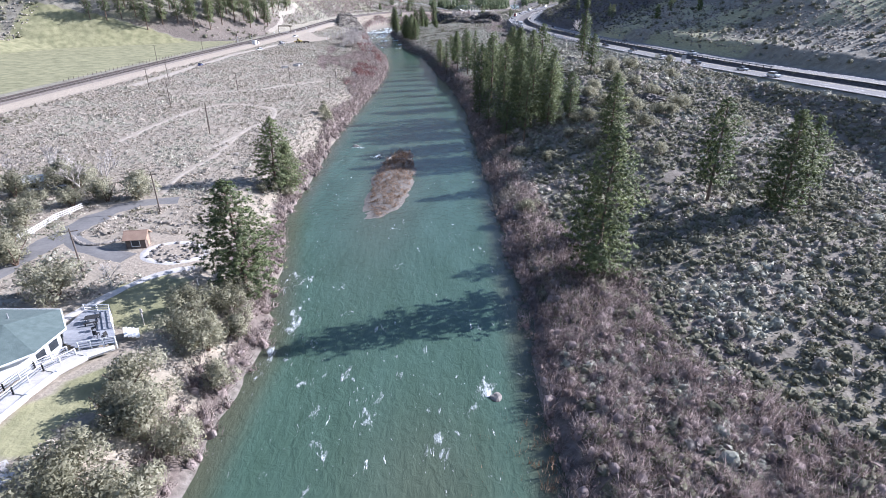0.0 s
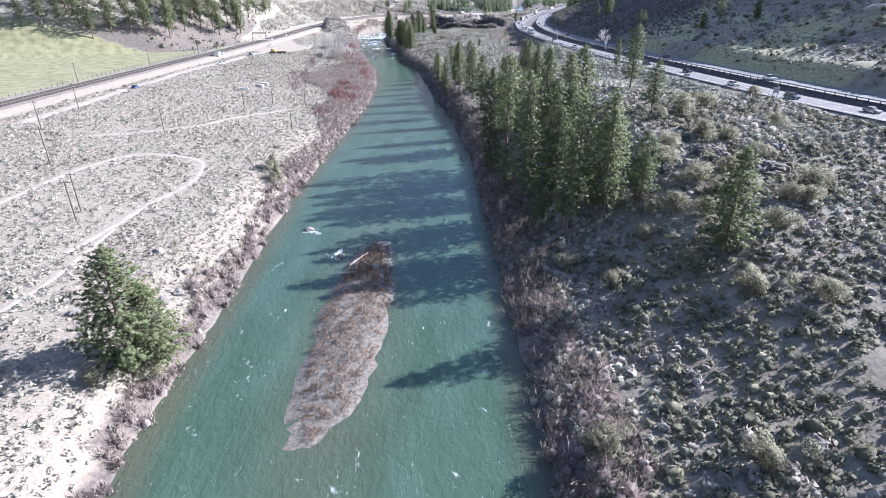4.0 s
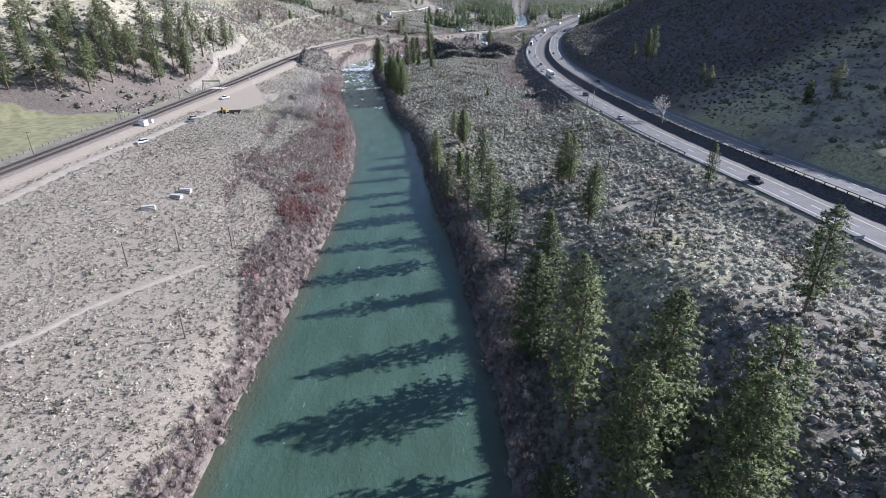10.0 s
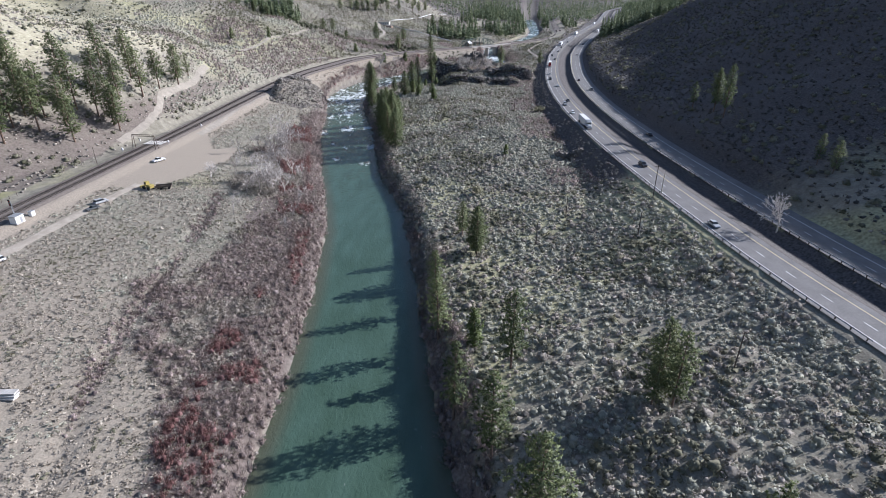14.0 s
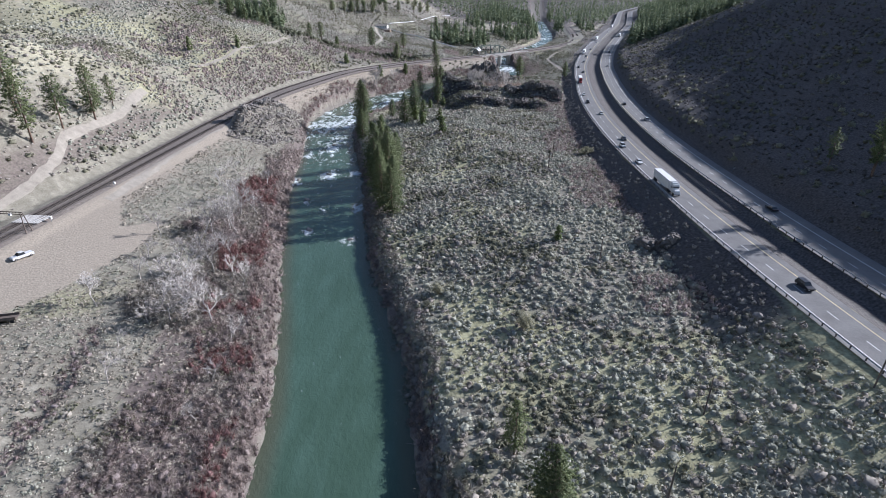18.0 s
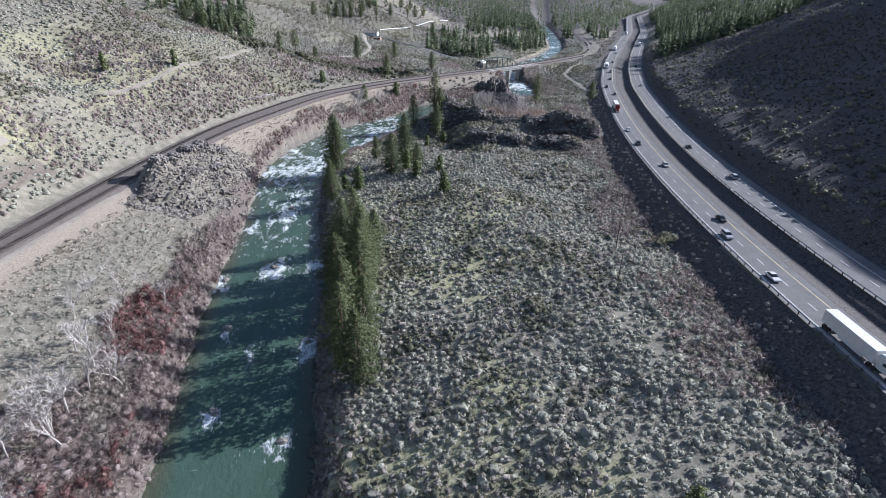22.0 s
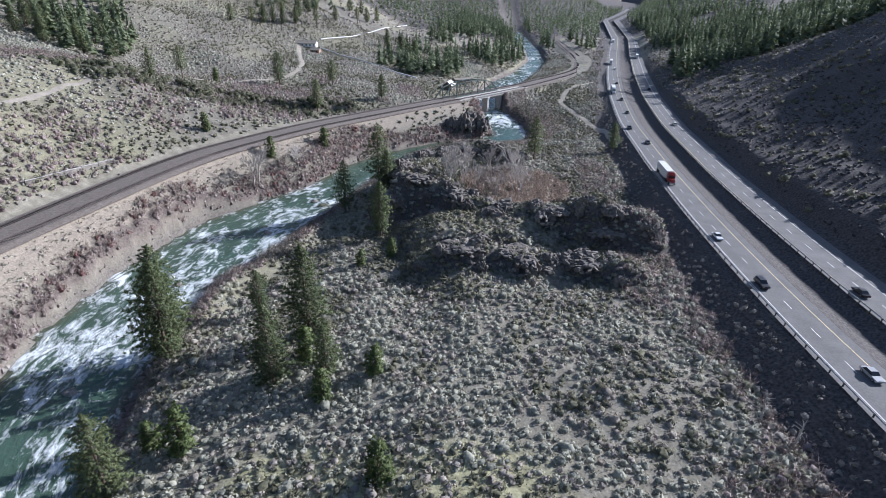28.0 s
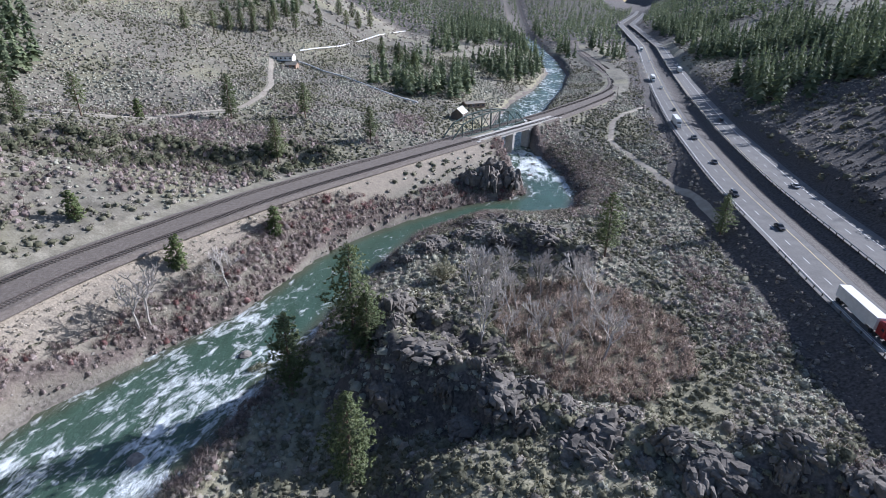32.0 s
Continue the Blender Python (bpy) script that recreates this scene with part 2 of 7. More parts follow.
    slope = slope + ramp(r, 8, 60) * ramp(230 - r, 0, 120) * 3.5 * fbm(x, y, 60, 31, 3) + ramp(r, 1, 12) * 0.7 * fbm(x, y, 12, 33, 2)
    right = np.where(s_road > 31, slope, np.where(s_road > -5.6, deck, east))
    east_side = d_r < d_l
    z = np.where(east_side, right, west)
    bed = zr - 0.9 - 1.2 * ramp(d, 0, 6)
    z = np.where(wet, bed, z)
    far = ramp(y, 1550, 2600)
    z = z + far * 130 * (0.6 + 0.5 * vnoise(x, y, 500, 41)) * ramp(np.abs(s_road - 10), 45, 260) + ramp(-x, 380, 900) * 60
    # low gravel island
    isl = np.hypot((x + 14.5 - 0.03 * (y - 149)) / 8.6, (y - 149) / 46)
    z = np.maximum(z, zr + 0.75 - 2.2 * np.maximum(isl - 0.35, 0) + 0.25 * vnoise(x, y, 2.5, 44))
    return z


def steps(*spans):
    """Grid lines: (start, end, spacing) one after the other."""
    return np.unique(np.concatenate([np.arange(a, b, c) for a, b, c in spans]))


GX = steps((-2400, -700, 120), (-700, -320, 20), (-320, -190, 5), (-190, 180, 2.1), (180, 320, 5), (320, 760, 20), (760, 2600, 120))
GY = steps((-700, -60, 40), (-60, 0, 4), (0, 930, 2.15), (930, 1150, 3.2), (1150, 1700, 9), (1700, 2400, 35), (2400, 4600, 150))
GZ = ground(*np.meshgrid(GX, GY))


def gz(x, y):
    """The height of the ground sheet."""
    x, y = np.asarray(x, float), np.asarray(y, float)
    i, j = np.clip(np.searchsorted(GX, x) - 1, 0, len(GX) - 2), np.clip(np.searchsorted(GY, y) - 1, 0, len(GY) - 2)
    u, v = (x - GX[i]) / (GX[i + 1] - GX[i]), (y - GY[j]) / (GY[j + 1] - GY[j])
    return (GZ[j, i] * (1 - u) + GZ[j, i + 1] * u) * (1 - v) + (GZ[j + 1, i] * (1 - u) + GZ[j + 1, i + 1] * u) * v

# ---- materials ----
def material(name, colours, scale=1.0, rough=0.85, bump=0.0, bump_scale=8.0, metal=0.0, island=0.0, spread=0.0, where="object", detail=6.0, leaf=0.0, tone=0.0):
    """A procedural surface: a colour ramp over two noises, fine relief, and variation from piece to piece (island) and thing to thing (spread)."""
    m = bpy.data.materials.new(name)
    m.use_nodes = True
    n, l = m.node_tree.nodes, m.node_tree.links
    b = n["Principled BSDF"]
    b.inputs["Roughness"].default_value, b.inputs["Metallic"].default_value = rough, metal
    if where == "world":
        place = n.new("ShaderNodeNewGeometry").outputs["Position"]
    else:
        place = n.new("ShaderNodeTexCoord").outputs["Object"]
    big, small = n.new("ShaderNodeTexNoise"), n.new("ShaderNodeTexNoise")
    big.inputs["Scale"].default_value, small.inputs["Scale"].default_value = scale, scale * 7.3
    small.inputs["Detail"].default_value = detail
    for t in (big, small):
        l.new(place, t.inputs["Vector"])
    mix = n.new("ShaderNodeMath")
    mix.operation = "MULTIPLY_ADD"
    mix.inputs[1].default_value = 0.45
    l.new(small.outputs["Fac"], mix.inputs[0])
    half = n.new("ShaderNodeMath")
    half.operation = "MULTIPLY"
    half.inputs[1].default_value = 0.55
    l.new(big.outputs["Fac"], half.inputs[0])
    l.new(half.outputs[0], mix.inputs[2])
    fac = mix.outputs[0]
    for amount, node, out in ((island, "ShaderNodeNewGeometry", "Random Per Island"), (spread, "ShaderNodeObjectInfo", "Random"), (tone, "ShaderNodeAttribute", "Fac")):
        if amount:
            r = n.new("ShaderNodeMath")
            r.operation = "MULTIPLY_ADD"
            source = n.new(node)
            if out == "Fac":
                source.attribute_name = "tone"
            l.new(source.outputs[out], r.inputs[0])
            r.inputs[1].default_value = amount
            shift = n.new("ShaderNodeMath")
            shift.operation = "ADD"
            shift.inputs[1].default_value = -amount / 2
            l.new(fac, shift.inputs[0])
            l.new(shift.outputs[0], r.inputs[2])
            fac = r.outputs[0]
    cr = n.new("ShaderNodeValToRGB")
    e = cr.color_ramp.elements
    while len(e) < len(colours):
        e.new(0.5)
    for k, c in enumerate(colours):
        e[k].position = 0.28 + 0.44 * k / max(len(colours) - 1, 1)
        e[k].color = (*c, 1)
    l.new(fac, cr.inputs[0])
    l.new(cr.outputs[0], b.inputs["Base Color"])
    if leaf:
        thin, both = n.new("ShaderNodeBsdfTranslucent"), n.new("ShaderNodeMixShader")
        l.new(cr.outputs[0], thin.inputs["Color"])
        both.inputs[0].default_value = leaf
        l.new(b.outputs[0], both.inputs[1])
        l.new(thin.outputs[0], both.inputs[2])
        l.new(both.outputs[0], n["Material Output"].inputs["Surface"])
    if bump:
        bm, bn = n.new("ShaderNodeBump"), n.new("ShaderNodeTexNoise")
        bn.inputs["Scale"].default_value, bn.inputs["Detail"].default_value = bump_scale, 6
        l.new(place, bn.inputs["Vector"])
        bm.inputs["Strength"].default_value, bm.inputs["Distance"].default_value = min(bump, 1.0), 0.16 if where == "world" else 0.08
        l.new(bn.outputs["Fac"], bm.inputs["Height"])
        l.new(bm.outputs[0], b.inputs["Normal"])
    return m


def ground_material():
    m = material("ground_soil", [(0.125, 0.112, 0.084), (0.222, 0.203, 0.156), (0.35, 0.325, 0.258)], 0.35, 0.95, 0.9, 1.6, where="world")
    n, l = m.node_tree.nodes, m.node_tree.links
    b = n["Principled BSDF"]
    colour = b.inputs["Base Color"].links[0].from_socket
    place = n.new("ShaderNodeNewGeometry").outputs["Position"]
    def layer(under, attr, low, high, scale):
        a = n.new("ShaderNodeAttribute")
        a.attribute_name = attr
        t = n.new("ShaderNodeTexNoise")
        t.inputs["Scale"].default_value, t.inputs["Detail"].default_value = scale, 8
        l.new(place, t.inputs["Vector"])
        c = n.new("ShaderNodeValToRGB")
        c.color_ramp.elements[0].position, c.color_ramp.elements[0].color = 0.33, (*low, 1)
        c.color_ramp.elements[1].position, c.color_ramp.elements[1].color = 0.67, (*high, 1)
        l.new(t.outputs["Fac"], c.inputs[0])
        t2 = n.new("ShaderNodeTexNoise")
        t2.inputs["Scale"].default_value, t2.inputs["Detail"].default_value = 0.5, 6
        l.new(place, t2.inputs["Vector"])
        edge = n.new("ShaderNodeMath")
        edge.operation = "MULTIPLY_ADD"
        l.new(t2.outputs["Fac"], edge.inputs[0])
        edge.inputs[1].default_value = 0.9
        shift = n.new("ShaderNodeMath")
        shift.operation = "MULTIPLY_ADD"
        l.new(a.outputs["Fac"], shift.inputs[0])
        shift.inputs[1].default_value, shift.inputs[2].default_value = 2.2, -1.05
        l.new(shift.outputs[0], edge.inputs[2])
        cl = n.new("ShaderNodeClamp")
        l.new(edge.outputs[0], cl.inputs[0])
        x = n.new("ShaderNodeMix")
        x.data_type = "RGBA"
        l.new(cl.outputs[0], x.inputs["Factor"])
        l.new(under, x.inputs["A"])
        l.new(c.outputs[0], x.inputs["B"])
        return x.outputs["Result"]
    colour = layer(colour, "grass", (0.22, 0.205, 0.115), (0.44, 0.42, 0.25), 1.1)
    colour = layer(colour, "straw", (0.30, 0.275, 0.185), (0.47, 0.435, 0.31), 0.8)
    colour = layer(colour, "gravel", (0.225, 0.19, 0.147), (0.365, 0.316, 0.248), 2.5)
    # basalt scree, darkened further to deepen the shade on the eastern hill
    colour = layer(colour, "scree_shade", (0.04, 0.036, 0.034), (0.125, 0.11, 0.102), 1.6)
    colour = layer(colour, "field", (0.165, 0.165, 0.083), (0.30, 0.285, 0.155), 0.25)
    colour = layer(colour, "litter", (0.085, 0.066, 0.056), (0.19, 0.155, 0.135), 1.3)
    colour = layer(colour, "mud", (0.105, 0.092, 0.076), (0.215, 0.192, 0.165), 1.5)
    l.new(colour, b.inputs["Base Color"])
    return m


def water_material():
    m = bpy.data.materials.new("river_water")
    m.use_nodes = True
    n, l = m.node_tree.nodes, m.node_tree.links
    b = n["Principled BSDF"]
    b.inputs["Roughness"].default_value, b.inputs["IOR"].default_value = 0.12, 1.33
    place = n.new("ShaderNodeNewGeometry").outputs["Position"]
    def noise_at(scale, detail, stretch=(1, 1, 1), rough=0.5, distort=0.0):
        mp = n.new("ShaderNodeMapping")
        mp.inputs["Scale"].default_value = stretch
        l.new(place, mp.inputs["Vector"])
        t = n.new("ShaderNodeTexNoise")
        t.inputs["Scale"].default_value, t.inputs["Detail"].default_value, t.inputs["Roughness"].default_value = scale, detail, rough
        t.inputs["Distortion"].default_value = distort
        l.new(mp.outputs[0], t.inputs["Vector"])
        return t.outputs["Fac"]
    def calc(op, a, b2, c=None):
        q = n.new("ShaderNodeMath")
        q.operation = op
        for k, v in enumerate((a, b2, c)):
            if v is None:
                continue
            if isinstance(v, (int, float)):
                q.inputs[k].default_value = v
            else:
                l.new(v, q.inputs[k])
        return q.outputs[0]
    deep = n.new("ShaderNodeValToRGB")
    deep.color_ramp.elements[0].position, deep.color_ramp.elements[0].color = 0.3, (0.048, 0.083, 0.056, 1)
    deep.color_ramp.elements[1].position, deep.color_ramp.elements[1].color = 0.75, (0.07, 0.118, 0.088, 1)
    l.new(noise_at(0.12, 4, (1.5, 0.5, 1)), deep.inputs[0])
    shoal = n.new("ShaderNodeAttribute")
    shoal.attribute_name = "shoal"
    bottom = n.new("ShaderNodeMix")
    bottom.data_type = "RGBA"
    l.new(shoal.outputs["Fac"], bottom.inputs["Factor"])
    l.new(deep.outputs[0], bottom.inputs["A"])
    bottom.inputs["B"].default_value = (0.085, 0.085, 0.055, 1)
    rapid = n.new("ShaderNodeAttribute")
    rapid.attribute_name = "rapid"
    current = n.new("ShaderNodeAttribute")
    current.attribute_name = "current"
    place = current.outputs["Vector"]
    wild = noise_at(0.26, 9, (1.25, 0.7, 1), 0.66, 0.7)
    thread = noise_at(0.9, 6, (1.5, 0.55, 1), 0.65, 0.8)
    a = calc("MULTIPLY_ADD", wild, 0.7, calc("MULTIPLY", thread, 0.3))
    a = calc("ADD", a, calc("MULTIPLY_ADD", rapid.outputs["Fac"], 0.25, -0.735))
    foam = n.new("ShaderNodeClamp")
    l.new(calc("MULTIPLY", a, 8.0), foam.inputs[0])
    fleck = noise_at(0.95, 5, (2.2, 0.5, 1), 0.66, 1.1)
    fleck = calc("MULTIPLY", calc("ADD", fleck, calc("MULTIPLY_ADD", rapid.outputs["Fac"], 0.10, -0.725)), 14.0)
    all_foam = n.new("ShaderNodeClamp")
    l.new(calc("MAXIMUM", foam.outputs[0], fleck), all_foam.inputs[0])
    foam = all_foam
    fm = n.new("ShaderNodeMix")
    fm.data_type = "RGBA"
    l.new(foam.outputs[0], fm.inputs["Factor"])
    l.new(bottom.outputs["Result"], fm.inputs["A"])
    fm.inputs["B"].default_value = (0.74, 0.78, 0.78, 1)
    l.new(fm.outputs["Result"], b.inputs["Base Color"])
    l.new(calc("MULTIPLY_ADD", foam.outputs[0], 0.6, 0.12), b.inputs["Roughness"])
    bump = n.new("ShaderNodeBump")
    ripple = calc("MULTIPLY_ADD", noise_at(0.9, 6, (1, 0.6, 1), 0.6, 0.4), 1.0, calc("MULTIPLY", foam.outputs[0], 0.5))
    l.new(ripple, bump.inputs["Height"])
    l.new(calc("MULTIPLY_ADD", rapid.outputs["Fac"], 0.5, 0.28), bump.inputs["Strength"])
    bump.inputs["Distance"].default_value = 0.35
    l.new(bump.outputs[0], b.inputs["Normal"])
    return m


M_GROUND, M_WATER = ground_material(), water_material()
M_ASPHALT = material("asphalt", [(0.115, 0.11, 0.105), (0.155, 0.15, 0.145), (0.20, 0.195, 0.185)], 0.25, 0.9, 0.2, 6, where="world")
M_PAINT_W = material("white_road_paint", [(0.55, 0.55, 0.54), (0.75, 0.75, 0.73)], 1.5, 0.7, where="world")
M_PAINT_Y = material("yellow_road_paint", [(0.55, 0.45, 0.22), (0.72, 0.62, 0.36)], 1.5, 0.7, where="world")
M_BALLAST = material("ballast_stone", [(0.098, 0.08, 0.066), (0.165, 0.139, 0.117), (0.245, 0.21, 0.18)], 1.2, 0.95, 0.8, 5, where="world")
M_STEEL = material("worn_rail_steel", [(0.10, 0.08, 0.07), (0.22, 0.19, 0.17)], 2, 0.45, metal=0.7)
M_TIE = material("creosoted_wood", [(0.04, 0.032, 0.027), (0.10, 0.085, 0.07)], 1.5, 0.9, island=0.4, where="world")
M_GALV = material("galvanised_steel", [(0.30, 0.31, 0.32), (0.48, 0.49, 0.50)], 1.0, 0.5, metal=0.5, where="world")
M_DIRT = material("pale_dirt", [(0.26, 0.225, 0.178), (0.35, 0.307, 0.248), (0.45, 0.4, 0.33)], 0.4, 0.95, 0.4, 3, where="world")
M_DIRT_DARK = material("grey_dirt", [(0.2, 0.176, 0.145), (0.28, 0.25, 0.205), (0.36, 0.325, 0.27)], 0.4, 0.95, 0.4, 3, where="world")
M_BARK = material("pine_bark", [(0.07, 0.05, 0.04), (0.16, 0.11, 0.08), (0.25, 0.17, 0.12)], 2.0, 0.95, 0.6, 6)
M_NEEDLE = material("pine_needles", [(0.07, 0.094, 0.038), (0.135, 0.168, 0.07), (0.215, 0.245, 0.112)], 0.5, 0.65, island=0.4, spread=0.3, leaf=0.42)
M_NEEDLE_YOUNG = material("young_pine_needles", [(0.065, 0.09, 0.028), (0.12, 0.16, 0.05), (0.18, 0.22, 0.08)], 0.5, 0.65, island=0.45, spread=0.2, leaf=0.4)
M_SAGE = material("sagebrush_leaf", [(0.255, 0.254, 0.198), (0.352, 0.347, 0.275), (0.45, 0.443, 0.36)], 0.5, 0.95, island=0.22, tone=0.3, where="world", leaf=0.22)
M_SAGE_DRY = material("dry_brush_twig", [(0.23, 0.205, 0.17), (0.322, 0.288, 0.243), (0.425, 0.38, 0.325)], 0.5, 0.95, island=0.22, tone=0.3, where="world", leaf=0.22)
M_STRAW_BRUSH = material("pale_straw_tuft", [(0.28, 0.243, 0.197), (0.365, 0.325, 0.265), (0.455, 0.412, 0.34)], 0.5, 0.95, island=0.22, tone=0.3, where="world", leaf=0.22)
M_GREENBRUSH = material("olive_brush_leaf", [(0.075, 0.08, 0.045), (0.13, 0.138, 0.08), (0.20, 0.20, 0.125)], 0.2, 0.85, island=0.5, where="world", leaf=0.4)
M_WILLOW = material("bare_willow_twig", [(0.21, 0.165, 0.145), (0.31, 0.25, 0.226), (0.42, 0.35, 0.32)], 0.6, 0.85, island=0.35, tone=0.35, where="world", leaf=0.3)
M_RED = material("red_osier_twig", [(0.155, 0.075, 0.067), (0.23, 0.118, 0.106), (0.32, 0.19, 0.175)], 0.6, 0.8, island=0.35, tone=0.5, where="world", leaf=0.3)
M_BARE = material("bare_cottonwood_bark", [(0.33, 0.29, 0.255), (0.48, 0.44, 0.40), (0.62, 0.58, 0.53)], 1.2, 0.9, spread=0.2)
M_ROCK = material("basalt_rock", [(0.066, 0.058, 0.051), (0.148, 0.13, 0.112), (0.265, 0.24, 0.208)], 0.22, 0.92, 0.9, 1.4, where="world")
M_ROCK_PALE = material("weathered_grey_rock", [(0.10, 0.09, 0.08), (0.21, 0.19, 0.165), (0.34, 0.31, 0.275)], 0.22, 0.92, 0.9, 1.4, where="world")
M_REED = material("dead_reed", [(0.15, 0.085, 0.048), (0.28, 0.175, 0.105), (0.42, 0.30, 0.20)], 0.3, 0.9, island=0.3, tone=0.4, where="world", leaf=0.35)
M_OLIVE = material("olive_leaf", [(0.215, 0.212, 0.14), (0.335, 0.325, 0.22), (0.46, 0.445, 0.33)], 0.4, 0.8, island=0.4, spread=0.25, leaf=0.5)
M_FOREST = material("far_conifer", [(0.075, 0.1, 0.052), (0.14, 0.175, 0.092), (0.235, 0.27, 0.15)], 0.08, 0.8, island=0.3, tone=0.35, where="world", leaf=0.3)
M_WHITE = material("white_paint", [(0.62, 0.62, 0.60), (0.78, 0.78, 0.76)], 1.0, 0.6, 0.1, 20)
M_ROOF = material("green_shingle", [(0.07, 0.098, 0.092), (0.1, 0.134, 0.126), (0.135, 0.17, 0.16)], 1.5, 0.85, 0.5, 14)
M_DECK = material("grey_deck_board", [(0.22, 0.23, 0.25), (0.33, 0.34, 0.36)], 1.5, 0.8, 0.3, 20, spread=0.4)
M_CONC = material("weathered_concrete", [(0.33, 0.31, 0.28), (0.46, 0.44, 0.41), (0.56, 0.54, 0.50)], 0.7, 0.9, 0.3, 8)
M_WOOD = material("weathered_pole_wood", [(0.09, 0.07, 0.055), (0.18, 0.145, 0.12)], 1.5, 0.9, 0.4, 9)
M_HUT = material("tan_brown_roof_board", [(0.26, 0.17, 0.12), (0.40, 0.28, 0.20)], 1.2, 0.8, 0.2, 12)
M_GLASS = material("dark_window_glass", [(0.02, 0.025, 0.03), (0.05, 0.055, 0.06)], 1.0, 0.08)
M_TRUSS = material("dark_green_bridge_paint", [(0.035, 0.055, 0.05), (0.06, 0.09, 0.08), (0.11, 0.12, 0.10)], 0.6, 0.6, 0.2, 8)
M_TYRE = material("tyre_rubber", [(0.015, 0.015, 0.015), (0.035, 0.035, 0.035)], 3, 0.85)
M_RIM = material("alloy_rim", [(0.35, 0.35, 0.36), (0.55, 0.55, 0.56)], 3, 0.35, metal=0.8)
M_LAMP = material("headlight_lens", [(0.7, 0.7, 0.7), (0.85, 0.85, 0.85)], 2, 0.15)
M_TAIL = material("tail_light_lens", [(0.30, 0.02, 0.02), (0.45, 0.04, 0.03)], 2, 0.2)
M_YELLOW = material("yellow_machine_paint", [(0.26, 0.2, 0.05), (0.42, 0.34, 0.1)], 1.5, 0.55, 0.2, 10)
M_DRIFT = material("bleached_driftwood", [(0.34, 0.31, 0.27), (0.52, 0.48, 0.43)], 1.5, 0.9, 0.4, 8)


def paint(name, c):
    return material(name, [tuple(0.85 * v for v in c), c], 0.8, 0.28)


PAINTS = {"white": paint("white_car_paint", (0.72, 0.72, 0.71)), "silver": paint("silver_car_paint", (0.42, 0.43, 0.44)), "black": paint("black_car_paint", (0.025, 0.025, 0.028)),
          "grey": paint("grey_car_paint", (0.12, 0.125, 0.13)), "blue": paint("blue_car_paint", (0.03, 0.07, 0.22)), "red": paint("dark_red_paint", (0.30, 0.03, 0.03)), "teal": paint("teal_cab_paint", (0.02, 0.28, 0.24))}
# brush of the eastern hill with the hill's shade put into its colour
M_SHADED_BRUSH = material("shaded_slope_brush", [(0.045, 0.041, 0.036), (0.088, 0.08, 0.07), (0.15, 0.138, 0.12)], 0.12, 0.9, island=0.2, tone=0.4, where="world")
M_OLIVE_BRUSH = material("dark_bitterbrush", [(0.12, 0.118, 0.074), (0.178, 0.172, 0.114), (0.25, 0.24, 0.168)], 0.5, 0.95, island=0.22, tone=0.3, where="world", leaf=0.22)
M_RUST = material("rust_thicket_twig", [(0.25, 0.185, 0.145), (0.38, 0.295, 0.24), (0.52, 0.42, 0.355)], 0.6, 0.85, island=0.35, tone=0.4, where="world", leaf=0.3)
M_MAUVE = material("mauve_willow_twig", [(0.21, 0.16, 0.145), (0.31, 0.245, 0.226), (0.42, 0.345, 0.322)], 0.6, 0.85, island=0.35, tone=0.4, where="world", leaf=0.3)

# ---- mesh helpers ----
def np_mesh(name, verts, tris, mat, smooth=False):
    """A mesh from whole arrays of points and triangles."""
    me = bpy.data.meshes.new(name)
    verts, tris = np.asarray(verts, np.float32), np.asarray(tris, np.int32)
    me.vertices.add(len(verts))
    me.vertices.foreach_set("co", verts.ravel())
    me.loops.add(tris.size)
    me.loops.foreach_set("vertex_index", tris.ravel())
    me.polygons.add(len(tris))
    me.polygons.foreach_set("loop_start", np.arange(0, tris.size, tris.shape[1], dtype=np.int32))
    me.polygons.foreach_set("use_smooth", np.full(len(tris), smooth))
    me.update(calc_edges=True)
    me.materials.append(mat)
    return me


def part(name, bm, mat, parent, label=""):
    """One bmesh as one mesh object under a thing or a part."""
    me = bpy.data.meshes.new(name)
    bm.to_mesh(me)
    bm.free()
    me.materials.append(mat)
    ob = new(name, me)
    ob.parent = parent
    return tagged(ob, label)


def thing(name, label, category, group="", kind="", at=None):
    ob = tagged(new(name), label, category, group, kind)
    if at is not None:
        ob.matrix_basis = at
    return ob


def box_bm(size, at=(0, 0, 0), turn=(0, 0, 0), bevel=0.0, bm=None):
    """A (bevelled) box, added to bm when one is given."""
    mine = bmesh.new()
    bmesh.ops.create_cube(mine, size=1.0, matrix=pose(*at, *turn) @ Matrix.Diagonal((*size, 1)))
    if bevel:
        bmesh.ops.bevel(mine, geom=mine.edges[:], offset=bevel, segments=1, affect="EDGES")
    if bm is None:
        return mine
    tmp = bpy.data.meshes.new("tmp")
    mine.to_mesh(tmp)
    mine.free()
    bm.from_mesh(tmp)
    bpy.data.meshes.remove(tmp)
    return bm


